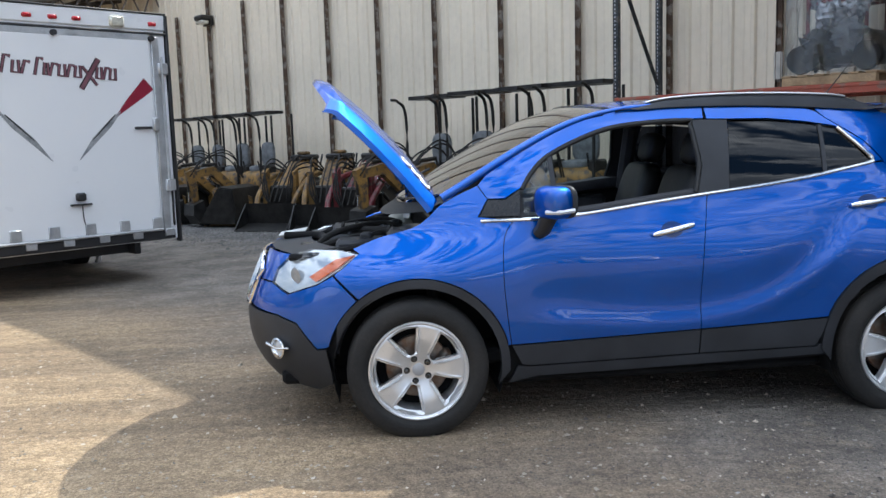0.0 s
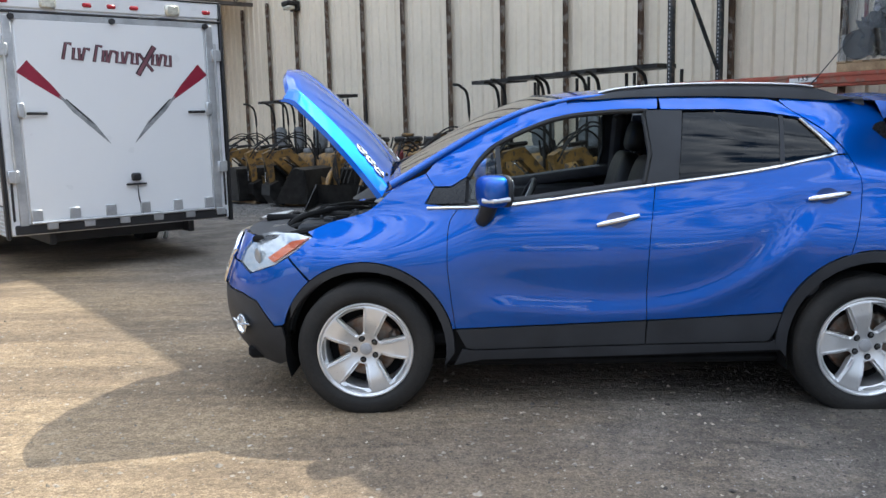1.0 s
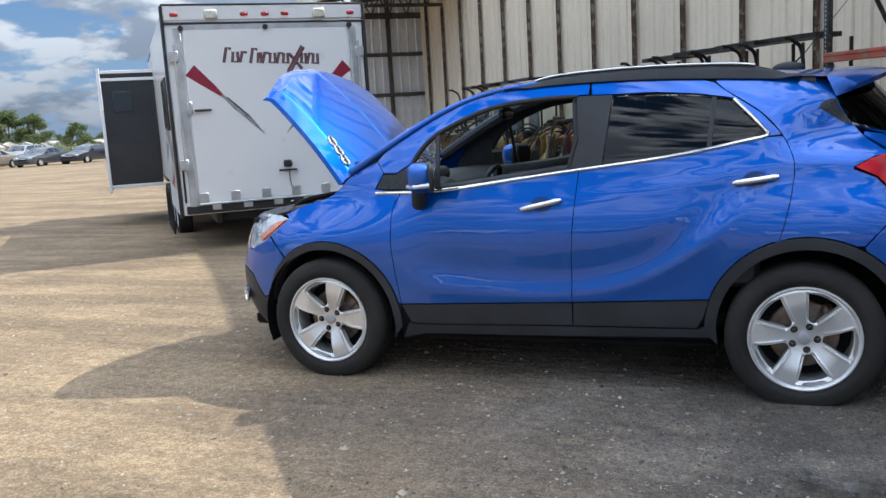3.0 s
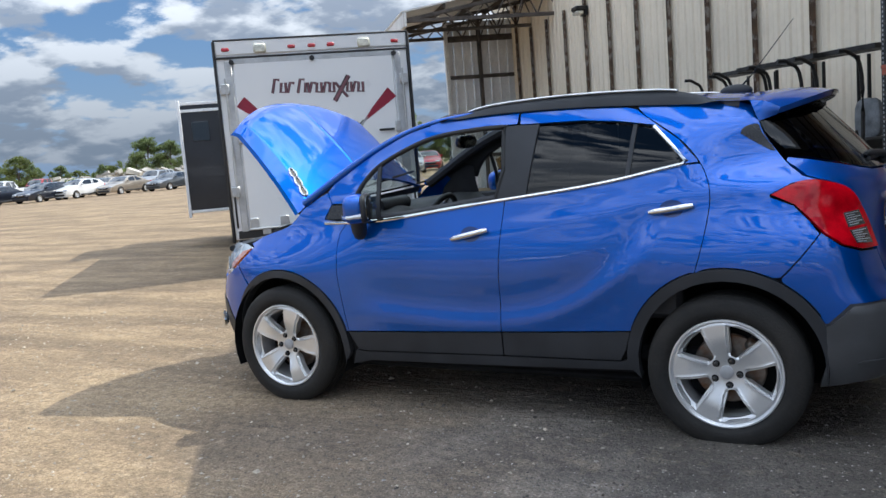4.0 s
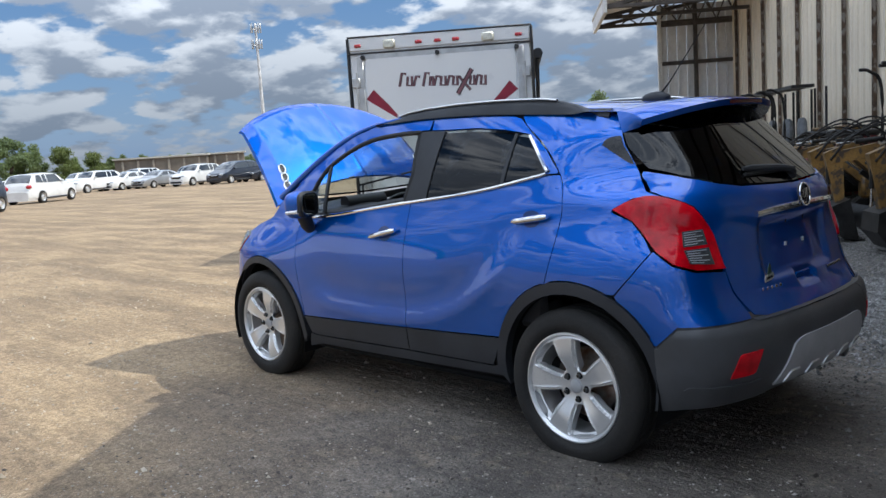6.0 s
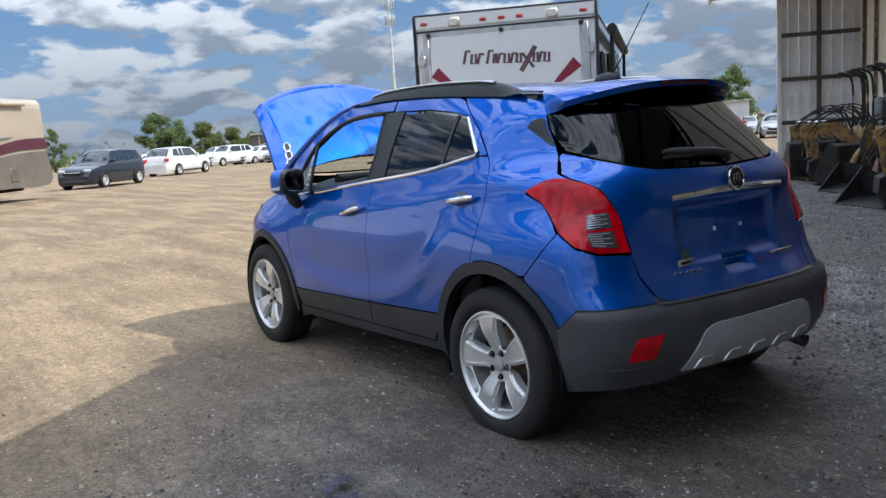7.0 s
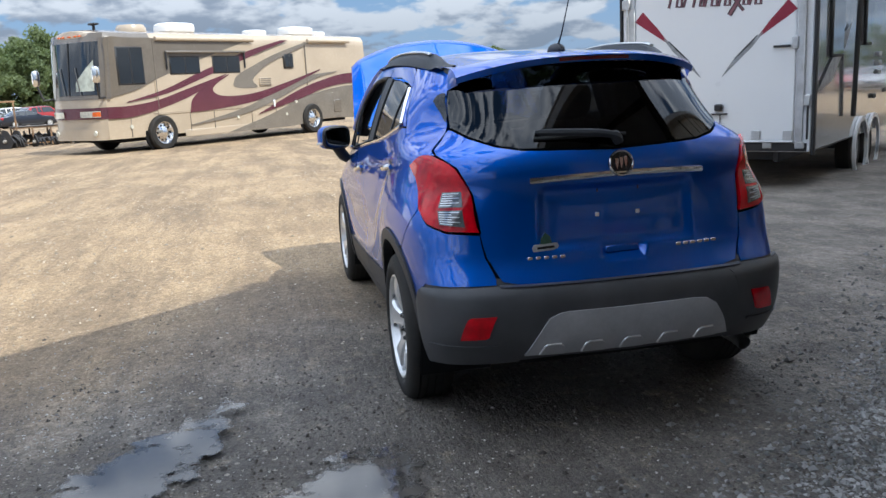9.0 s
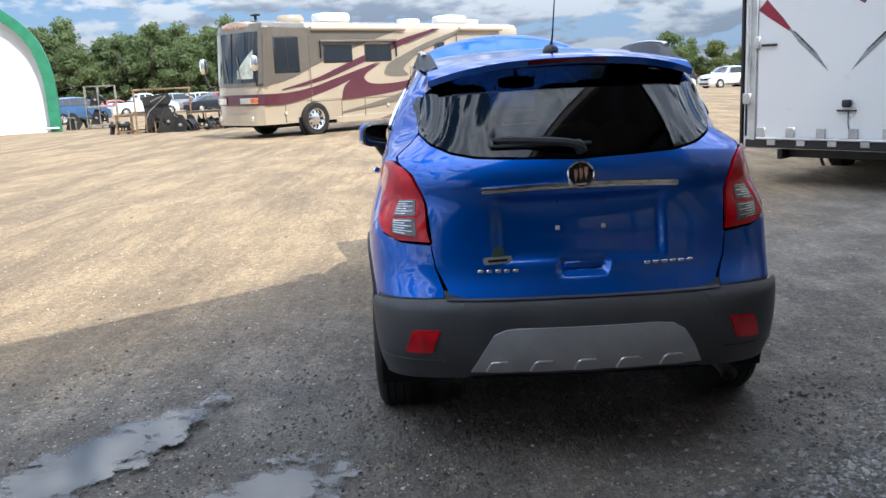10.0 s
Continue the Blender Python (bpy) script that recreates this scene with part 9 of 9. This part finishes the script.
def build_trees():
    kinds = [make_tree(3, 9.0, 3.4, "broad green tree behind the yard", LEAF, 170), make_tree(7, 7.5, 3.0, "rounded green tree behind the yard", LEAF, 180), make_tree(11, 8.5, 2.6, "tall green tree behind the yard", LEAF, 170), make_tree(19, 6.0, 2.8, "pale green tree behind the yard", LEAF_PALE, 150), make_tree(23, 6.5, 2.0, "thin half-bare tree behind the yard", LEAF_PALE, 26, True)]
    rng = np.random.default_rng(5)
    spots = []
    # wood beyond the motorhome
    for k in range(26):
        f = k / 25
        spots.append((k % 3, -95 - 13 * rng.uniform() - 8 * f, -55 + 39 * f + rng.uniform(-1.3, 1.3), rng.uniform(1.0, 1.36) * (1 - 0.22 * float(step(0.55, 1.0, f)))))
    for k in range(12):
        spots.append((k % 4, -165 - 18 * rng.uniform(), -26 + 4.8 * k, rng.uniform(0.85, 1.2)))
    # scattered by the parked cars
    for kind, x, y, s in ((1, -76, 22.5, 1.05), (3, -78, 25.5, 0.85), (4, -74, 18.5, 0.95), (4, -75, 19.8, 0.75), (2, -80, 29, 0.9), (0, -84, 31, 0.85), (1, -84, 35, 0.80), (3, -86, 38, 0.7), (3, -88, 28, 0.75), (4, -86, 33.5, 0.8)):
        spots.append((kind, 4.5 + 2.1 * (x - 4.5), -3 + 2.1 * (y + 3), s * 0.66))
    for kind, x, y, s in ((2, -102, 18.5, 0.62), (4, -101, 24.4, 0.85), (1, -99.4, 30.0, 0.80), (0, -100.5, 32.5, 0.55), (3, -98.0, 35.2, 0.72), (3, -97.0, 38.5, 0.6), (2, -104, 14.0, 0.5)):
        spots.append((kind, x, y, s))
    for k in range(16):
        a = k / 15
        spots.append((k % 3, 4.5 + 2.1 * (-96.5 + 6 * rng.uniform()), -3 + 2.1 * (39 + 13 * a), rng.uniform(0.42, 0.58)))
    # behind the pale workshop
    for k in range(13):
        a = k / 12
        spots.append(((k + 1) % 4, -62 + 24 * a + rng.uniform(-1, 1), 66 + 14 * a + rng.uniform(-2, 4), rng.uniform(0.40, 0.52) * (1.45 if 0.45 < a < 0.8 else 1.0)))
    # the far line
    for k in range(64):
        a = radians(126 + 32 * k / 63)
        r = rng.uniform(180, 225)
        spots.append((k % 4, r * math.cos(a), r * math.sin(a), rng.uniform(0.35, 0.62)))
    spots.append((3, -118, 82, 0.85)), spots.append((1, -106, 97, 0.95)), spots.append((1, -103, 99, 0.85))
    used = set()
    for kind, x, y, s in spots:
        m = Matrix.Translation(on_ground((x, y))) @ pose(0, 0, 0, 0, 0, rng.uniform(0, 360)) @ Matrix.Scale(s, 4)
        if kind in used:
            copy_thing(kinds[kind], m)
        else:
            kinds[kind].matrix_basis = m
            used.add(kind)
    # low scrub that closes the gaps under the trees and round the horizon
    blobs = []
    for k in range(330):
        a = radians(100 + 130 * rng.uniform())
        r = rng.uniform(95, 120) if k % 3 else rng.uniform(170, 210)
        x, y = r * math.cos(a), r * math.sin(a)
        s = rng.uniform(0.6, 1.2) * (1.0 if r < 150 else 2.0)
        blobs.append(((x, y, ground_z(x, y) + s * 0.4), (s * 2.6, s * 2.6, s * 0.8)))
    g = leaf_cloud(rng, blobs, 9, 0.62)
    tagged(g.part("scrub", LEAF), "low green scrub along the yard's far edge", "scrub", kind="stuff")


build_trees()

# ---- tent hall, workshop, sheds, mast, junk ----
FABRIC = material("white_tent_fabric", (0.80, 0.81, 0.82), 0.55, var=0.04, scale=0.6)
GREEN_FABRIC = material("green_tent_fabric", (0.03, 0.22, 0.12), 0.5, var=0.12, scale=2.0)


def build_far_things():
    # arched tent hall: end wall faces the yard
    p = on_ground((-36.3, -18.0))
    hall = empty("tent_hall", Matrix.Translation(p) @ pose(0, 0, 0, 0, 0, -67) @ Matrix.Diagonal((1, -1, 1, 1)), "white fabric tent hall with green edging", "tent")
    arch = [(0.0, -0.3), (0.0, 1.6), (0.12, 3.1), (0.6, 4.5), (1.6, 5.6), (3.2, 6.6), (5.2, 7.2), (7.5, 7.4)]
    arch = soft_line(arch + [(15 - x, z) for x, z in arch[-2::-1]], 4)
    n = len(arch)
    Geo().add([(x, 0, z) for x, z in arch], [tuple(range(n))], smooth=False).part("end_wall", FABRIC, hall)
    Geo().add([(x, y, z) for x, z in arch for y in (-0.5, 14)], [(2 * i, 2 * i + 1, 2 * i + 3, 2 * i + 2) for i in range(n - 1)]).part("cover", FABRIC, hall)
    g = Geo()
    vs = []
    for i, (x, z) in enumerate(arch):
        cx, cz = 7.5, 1.0
        d = np.array((cx - x, cz - z))
        d /= np.linalg.norm(d)
        vs += [(x, -0.52, z), (x + 0.5 * d[0], -0.50, z + 0.5 * d[1]), (x - 0.05 * d[0], 0.5, z - 0.05 * d[1])]
    fs = []
    for i in range(n - 1):
        fs += [(3 * i, 3 * i + 1, 3 * i + 4, 3 * i + 3), (3 * i + 2, 3 * i, 3 * i + 3, 3 * i + 5)]
    g.add(vs, fs).part("edging", GREEN_FABRIC, hall, "green fabric edging")
    Geo().tube([(0.1, -0.6, 0.2), (14.9, -0.6, 0.2)], 0.05, 6).part("base_rail", ALU, hall)
    # pale workshop far behind the cars
    ws = empty("workshop", Matrix.Translation(on_ground((-44.5, 58.0))) @ pose(0, 0, 0, 0, 0, 36), "pale grey metal workshop with dark openings", "building")
    w = Geo().prism([(-4.6, -0.5), (6.6, -0.5), (6.6, 2.75), (-4.6, 2.55)], 0, 12).part("wall", material("pale_grey_sheet", (0.62, 0.63, 0.64), 0.5, var=0.06, scale=0.5), ws)
    # dark panel on the closed wall: the opening's inner shade put into colour
    Geo().box((3.3, -0.03, 1.35), (1.7, 0.08, 1.6), 0.01).part("opening", DARK, w)
    for k in range(11):
        Geo().box((-4.1 + k, -0.02, 1.1), (0.05, 0.05, 2.9), 0.01).part("wall_rib", ALU, w)
    Geo().box((1.0, 6, 2.72), (11.5, 12.6, 0.06), 0.01, m=pose(0, 0, 0, 0, -1.0, 0)).part("roof_edge", ALU, ws)
    # brown container-like sheds
    SHED = material("brown_grey_cladding", (0.20, 0.165, 0.13), 0.7, var=0.15, scale=0.6, tint=(0.12, 0.10, 0.085))
    for x, y, L_, H, rot in ((-96.0, 46.5, 11.0, 3.0, 58), (-97.5, 54.0, 9.0, 3.1, 58)):
        sh = empty("shed", Matrix.Translation(on_ground((x, y))) @ pose(0, 0, 0, 0, 0, rot), "long brown open-sided shed", "shed", "sheds behind the yard")
        Geo().box((0, 3, H / 2 - 0.3), (L_, 6, H + 0.5), 0.02).part("wall", SHED, sh)
        Geo().box((0, 3, H + 0.05), (L_ + 0.5, 6.6, 0.22), 0.02).part("roof", material("pale_roof_edge", (0.45, 0.42, 0.37), 0.6), sh)
        for k in range(6):
            Geo().box((-L_ / 2 + (k + 0.5) * L_ / 6, -0.04, H / 2 - 0.2), (0.25, 0.2, H), 0.02).part("post", material("pale_post", (0.36, 0.31, 0.25), 0.7), sh)
    # cell mast
    mast = empty("cell_mast", Matrix.Translation(on_ground((-138.6, 89.4))), "tall grey steel mast with antenna arrays", "mast")
    Geo().tube([(0, 0, -1), (0, 0, 13), (0, 0, 28.2)], [0.42, 0.32, 0.20], 12).part("pole", GALV, mast)
    for z in (24.2, 27.2):
        ring = Geo().tube([(0.8 * math.cos(a), 0.8 * math.sin(a), z) for a in np.linspace(0, 2 * math.pi, 13)[:-1]], 0.07, 6, closed=True).part("platform", STEEL, mast)
        for k in range(9):
            a = 2 * math.pi * k / 9
            Geo().box((0.95 * math.cos(a), 0.95 * math.sin(a), z + 0.1), (0.20, 0.26, 1.7), 0.04, m=Matrix.Rotation(a, 4, "Z")).part("antenna", ALU, ring)
    # heap of pale rubble and timber along the far edge
    rng = np.random.default_rng(9)
    vs = Geo()
    for k in range(420):
        f = rng.uniform()
        x, y = -96 + 34 * f + rng.normal() * 2.0, 72 + 26 * f + rng.normal() * 2.0
        z = ground_z(x, y) + rng.uniform(0, 1.9)
        vs.box((0, 0, 0), (rng.uniform(0.4, 2.2), rng.uniform(0.3, 0.8), rng.uniform(0.2, 0.6)), 0.0, m=pose(x, y, z, rng.uniform(-25, 25), rng.uniform(-25, 25), rng.uniform(0, 180)))
    tagged(vs.part("rubble_heap", material("pale_rubble", (0.46, 0.42, 0.36), 0.8, var=0.2, scale=0.4, island=0.4)), "heap of pale rubble and timber at the yard's edge", "rubble", kind="stuff")


build_far_things()


# ---- benches, racks and black attachments between the tent hall and the motorhome ----
SCUFFED = material("scuffed_black_steel", (0.014, 0.015, 0.018), 0.5, 0.1, var=0.3, scale=3.0, tint=(0.035, 0.030, 0.026))
PALE_STEEL = material("weathered_pale_steel", (0.30, 0.28, 0.25), 0.6, 0.2, var=0.25, scale=4.0)
BENCH = material("rust_filmed_steel", (0.26, 0.16, 0.085), 0.7, 0.1, var=0.3, scale=5.0, tint=(0.13, 0.08, 0.05))


def junk_place(x, y, dz=0.0, turn=0.0):
    return Matrix.Translation(on_ground((x, y), dz)) @ pose(0, 0, 0, 0, 0, 106.7 + turn)


def steel_bench(m, w, d, h, label, legs=(0.0, 1.0), tray=False):
    """An open welded frame: legs along both long sides, rails above and near the ground."""
    b = empty("steel_bench", m, label, "bench", "steel benches by the tent hall")
    for t in legs:
        for y in (0, d):
            Geo().box((t * w, y, h / 2), (0.06, 0.06, h), 0.008).part("leg", BENCH, b)
    for z in (h, 0.12):
        for y in (0, d):
            Geo().box((w / 2, y, z), (w + 0.05, 0.05, 0.06), 0.008).part("rail", BENCH, b)
        for t in (legs[0], legs[-1]):
            Geo().box((t * w, d / 2, z - 0.004), (0.05, d, 0.05), 0.008).part("cross_rail", BENCH, b)
    if tray:
        Geo().box((w / 2, d / 2, h + 0.045), (w + 0.1, d + 0.1, 0.03), 0.006).part("tray", STEEL_BROWN, b, "thin brown steel top")
    return b


def implement(m, seed, size, label="scuffed black machine attachment with bent tines"):
    """A low attachment: cross beam, two cut side plates, a hub and a row of bent tines."""
    rng = np.random.default_rng(seed)
    at = empty("machine_attachment", m, label, "attachment", "attachments by the tent hall")
    w, h = size
    for y in (0.0, w):
        k = h * rng.uniform(0.8, 1.15)
        Geo().prism([(-0.35 * k, 0.0), (0.30 * k, 0.0), (0.55 * k, 0.35 * k), (0.25 * k, 0.95 * k), (0.02 * k, 1.0 * k), (-0.20 * k, 0.55 * k)], y, y + 0.04).part("side_plate", SCUFFED, at)
    Geo().tube([(0, -0.06, 0.55 * h), (0, w + 0.1, 0.60 * h)], 0.09, 10).part("cross_beam", SCUFFED, at)
    for k in range(5):
        y = w * (k + 0.5) / 5
        r = rng.uniform(0.85, 1.1) * h
        Geo().tube([(0.05, y, 0.6 * h), (0.45 * r, y, 0.72 * r), (0.72 * r, y, 0.45 * r), (0.78 * r, y + 0.03, 0.03)], [0.05, 0.045, 0.04, 0.02], 6).part("tine", SCUFFED, at)
    Geo().lathe([(0, -0.06), (0.04, -0.06), (0.07, -0.02), (0.07, 0.05), (0.0, 0.06)], 14, pose(0.1 * h, -0.04, 0.45 * h)).part("hub", PALE_STEEL, at, "bare steel hub")
    Geo().tube([(-0.1, 0.5 * w, 0.6 * h), (-0.45 * h, 0.5 * w, 0.9 * h), (-0.55 * h, 0.55 * w, 0.5 * h)], 0.03, 6).part("hose", RUBBER, at)
    return at


def build_junk():
    steel_bench(junk_place(-28.4, -12.4), 1.15, 1.0, 0.78, "empty rusty steel bench frame on bare ground", (0.0, 0.5, 1.0))
    steel_bench(junk_place(-29.4, -9.7, 0.0, 4), 2.0, 0.9, 0.72, "rusty steel bench with a thin brown top", (0.0, 0.33, 0.66, 1.0), True)
    steel_bench(junk_place(-28.6, -10.9, 0.0, -6), 1.2, 0.8, 0.45, "low rusty steel bench frame under black attachments", (0.0, 1.0))
    # gantry: two posts and a long rust-red beam
    gt = empty("steel_gantry", junk_place(-28.2, -11.2), "thin rust-red steel gantry over the attachments", "frame")
    for x in (-0.3, 1.85):
        Geo().box((x, 0.1, 0.86), (0.06, 0.06, 1.72), 0.008).part("post", BENCH, gt)
        Geo().box((x, 0.1, 0.02), (0.20, 0.20, 0.03), 0.006).part("foot_plate", BENCH, gt)
    Geo().box((0.78, 0.1, 1.74), (2.3, 0.07, 0.07), 0.01).part("beam", BENCH, gt)
    # big bucket tipped on its edge
    bk = empty("tipped_bucket", junk_place(-28.6, -11.1), "large black loader bucket tipped up on its edge", "bucket")
    side = soft_line([(-0.25, 0.0), (-0.16, 0.72), (-0.24, 1.42)], 4) + soft_line([(0.78, 1.55), (0.88, 1.25), (0.52, 0.65), (0.42, 0.0)], 4)
    Geo().prism(side, 0.3, 1.1).part("shell", SCUFFED, bk)
    for y in (0.26, 1.10):
        Geo().prism([(x * 1.03, max(z * 1.01, 0.0)) for x, z in side], y, y + 0.04).part("side_plate", SCUFFED, bk)
    Geo().tube([(-0.20, 0.22, 0.45), (0.02, 0.22, 0.86), (0.70, 0.22, 1.46)], 0.028, 6).part("cutting_edge", PALE_STEEL, bk, "bare steel edge")
    for k in range(5):
        Geo().lathe([(0, -0.03), (0.035, -0.03), (0.04, 0.0)], 8, pose(0.12 + 0.10 * k, 0.255, 1.26 + 0.045 * k)).part("bolt", PALE_STEEL, bk)
    Geo().lathe([(0, -0.05), (0.16, -0.04), (0.20, 0.02), (0.0, 0.03)], 14, pose(0.55, 0.22, 0.42)).part("pin_boss", PALE_STEEL, bk)
    for k, (x, y, turn, w, h) in enumerate(((-28.2, -10.35, 20, 0.9, 0.95), (-28.0, -9.75, -30, 0.8, 0.62), (-29.9, -9.0, 8, 1.0, 0.48), (-30.2, -8.3, -12, 1.1, 0.5), (-29.2, -12.2, 70, 0.7, 0.6), (-29.5, -7.5, 15, 1.0, 0.34), (-28.6, -6.7, -10, 0.9, 0.28), (-28.9, -8.9, -60, 0.9, 0.42), (-37.6, -17.9, 15, 0.6, 0.85), (-30.6, -8.7, 100, 0.9, 0.6), (-30.9, -7.9, 60, 0.9, 0.55), (-29.0, -9.4, 130, 0.8, 0.55), (-29.6, -10.3, 80, 0.9, 0.7), (-30.3, -7.2, -60, 0.8, 0.4))):
        implement(junk_place(x, y, 0.0, turn), 40 + k, (w, h))
    # tall open rack with attachments on its shelves
    rk = empty("open_rack", junk_place(-37.4, -17.1), "tall pale grey steel rack by the tent hall", "rack")
    for x in (0.0, 0.62, 1.45):
        for y in (0, 0.8):
            Geo().box((x, y, 1.08), (0.055, 0.055, 2.16), 0.008).part("post", PALE_STEEL, rk)
    for z in (0.16, 1.10, 2.13):
        for y in (0, 0.8):
            Geo().box((0.725, y, z), (1.5, 0.05, 0.06), 0.008).part("rail", PALE_STEEL, rk)
    for z in (0.20, 1.14):
        Geo().box((0.725, 0.4, z), (1.40, 0.74, 0.03), 0.006).part("shelf", PALE_STEEL, rk)
    o = junk_place(-37.4, -17.1)
    implement(o @ pose(0.35, 0.15, 0.216), 61, (0.5, 0.72), "black attachment lying on a rack shelf")
    implement(o @ pose(0.40, 0.15, 1.156), 62, (0.5, 0.66), "black attachment lying on a rack shelf")
    # pale tubular stand
    st = empty("tube_stand", junk_place(-37.0, -18.0, 0.0, 10), "bent pale steel tube stand beside the tent", "stand")
    for y in (0, 0.5):
        Geo().tube([(-0.45, y, 0.0), (-0.42, y, 0.62), (0.40, y, 0.62), (0.45, y, 0.0)], 0.025, 6).part("hoop", PALE_STEEL, st)
    for x in (-0.42, 0.40):
        Geo().tube([(x, 0, 0.60), (x, 0.5, 0.60)], 0.025, 6).part("cross_tube", PALE_STEEL, st)
    Geo().tube([(0.15, 0, 0.02), (0.15, 0, 0.98)], 0.025, 6).part("upright", PALE_STEEL, st)


build_junk()

# ---- puddles and loose stones near the car ----


def water():
    """Shallow muddy water that thins out raggedly into the dirt."""
    m = material("muddy_water", (0.105, 0.095, 0.085), 0.03, 0.0, var=0.2, scale=3.0, fine=12.0, spec=0.7)
    t = m.node_tree
    b, out = t.nodes["Principled BSDF"], t.nodes["Material Output"]
    rr = t.nodes.new("ShaderNodeMapRange")
    co, sub, nz, ln = (t.nodes.new("ShaderNode" + k) for k in ("TexCoord", "VectorMath", "TexNoise", "VectorMath"))
    sub.operation, sub.inputs[1].default_value = "SUBTRACT", (0.5, 0.5, 0.5)
    ln.operation = "LENGTH"
    link(t, co.outputs["Generated"], sub.inputs[0]), link(t, sub.outputs[0], ln.inputs[0])
    nz.inputs["Scale"].default_value, nz.inputs["Detail"].default_value, nz.inputs["Roughness"].default_value = 6.0, 8.0, 0.62
    link(t, co.outputs["Object"], nz.inputs["Vector"])
    edge = math_node(t, "ADD", ln.outputs["Value"], math_node(t, "MULTIPLY_ADD", nz.outputs["Fac"], 1.0, -0.50))
    rr.inputs["From Min"].default_value, rr.inputs["From Max"].default_value = 0.28, 0.37
    link(t, edge, rr.inputs["Value"])
    tr, mx = t.nodes.new("ShaderNodeBsdfTransparent"), t.nodes.new("ShaderNodeMixShader")
    link(t, rr.outputs[0], mx.inputs[0]), link(t, b.outputs[0], mx.inputs[1]), link(t, tr.outputs[0], mx.inputs[2]), link(t, mx.outputs[0], out.inputs[0])
    return m


WATER = water()
STONE = material("loose_stone", (0.21, 0.185, 0.155), 0.85, var=0.2, scale=3.0, fine=60.0, tint=(0.13, 0.115, 0.098), island=0.3, spec=0.3)


def build_puddles():
    for cx, cy, L_, w, rot in ((3.28, -1.28, 1.15, 0.30, -32), (3.72, -0.42, 0.72, 0.34, -25)):
        n = 48
        vs = [(0, 0, 0)] + [(L_ * math.cos(2 * math.pi * k / n), w * math.sin(2 * math.pi * k / n), 0) for k in range(n)]
        g = Geo().add(vs, [(0, 1 + k, 1 + (k + 1) % n) for k in range(n)], smooth=False).part("puddle", WATER)
        g.matrix_basis = pose(cx, cy, PUDDLE_Z, 0, 0, rot)
        tagged(g, "shallow muddy puddle reflecting the sky", "puddle", "puddles")


build_puddles()


def scatter(name, label, seed, count, region, sizes, mat):
    """Small angular stones strewn on the ground, one object."""
    rng = np.random.default_rng(seed)
    base = np.array([(1, 0, 0), (-1, 0, 0), (0, 1, 0), (0, -1, 0), (0, 0, 1), (0, 0, -0.6)], float)
    tri = [(0, 2, 4), (2, 1, 4), (1, 3, 4), (3, 0, 4), (2, 0, 5), (1, 2, 5), (3, 1, 5), (0, 3, 5)]
    vs, fs = [], []
    while len(fs) < count * 8:
        x, y = region(rng)
        s = rng.uniform(*sizes) * (1 if rng.uniform() < 0.93 else 1.9)
        z = ground_z(x, y)
        a = rng.uniform(0, math.pi)
        c, d = math.cos(a), math.sin(a)
        p = base * np.array((s, s * rng.uniform(0.6, 1.0), s * rng.uniform(0.45, 0.8))) + rng.normal(size=(6, 3)) * s * 0.16
        i = len(vs)
        for q in p:
            vs.append((x + q[0] * c - q[1] * d, y + q[0] * d + q[1] * c, z + q[2] + s * 0.1))
        fs += [tuple(i + j for j in t) for t in tri]
    me = bpy.data.meshes.new(name)
    me.from_pydata(vs, [], fs)
    me.materials.append(mat)
    return tagged(new(name, me), label, "stones", kind="stuff")


def near_yard(rng):
    return rng.uniform(-5.5, 7.0), rng.uniform(-4.0, 3.5)


def gravel_bank(rng):
    p = by_wall(rng.uniform(-5, 16), 3.2 + 4.2 * rng.uniform() ** 0.7)
    return p.x, p.y


def wheel_tracks(rng):
    return rng.normal(3.4, 1.1), rng.normal(0.1, 1.2)


scatter("loose_stones", "small loose stones on packed dirt", 21, 6500, near_yard, (0.002, 0.006), STONE)
scatter("gravel", "grey crushed gravel by the building", 22, 42000, gravel_bank, (0.007, 0.017), material("crushed_gravel", (0.20, 0.195, 0.187), 0.85, var=0.2, scale=3.0, fine=60.0, island=0.4, spec=0.3))
scatter("wet_grit", "dark grit and stones behind the car", 23, 7000, wheel_tracks, (0.003, 0.010), material("mud_clod", (0.10, 0.086, 0.073), 0.8, var=0.2, scale=3.0, fine=60.0, island=0.35, spec=0.4))


def by_rear_wheel(rng):
    if rng.uniform() < 0.75:
        return rng.normal(2.75, 0.75), rng.normal(-1.35, 0.38)
    return rng.normal(3.55, 0.4), rng.normal(0.0, 0.45)


def gravel_edge(rng):
    p = by_wall(rng.uniform(-3.8, 2.6), 3.85 + 0.12 * rng.normal() + 1.5 * rng.uniform())
    return p.x, p.y


def sunny_yard(rng):
    return rng.uniform(-13, 2.0), rng.uniform(-6.0, 2.0)


scatter("pale_pebbles", "pale pebbles pressed into dark mud", 24, 1900, by_rear_wheel, (0.003, 0.0075), material("pale_pebble", (0.36, 0.34, 0.31), 0.5, var=0.2, scale=3.0, fine=60.0, island=0.5, spec=0.5))
scatter("pale_pebbles", "pale pebbles strewn on the sunny dirt", 26, 5200, sunny_yard, (0.005, 0.013), material("sunny_pebble", (0.42, 0.36, 0.28), 0.7, var=0.2, scale=3.0, fine=60.0, island=0.4, spec=0.3))
# same gravel in a lighter, lit tone: light put into the colour
scatter("gravel", "loose grey crushed gravel along its edge", 25, 30000, gravel_edge, (0.006, 0.015), material("edge_gravel", (0.27, 0.264, 0.255), 0.7, var=0.2, scale=3.0, fine=60.0, island=0.5, spec=0.4))
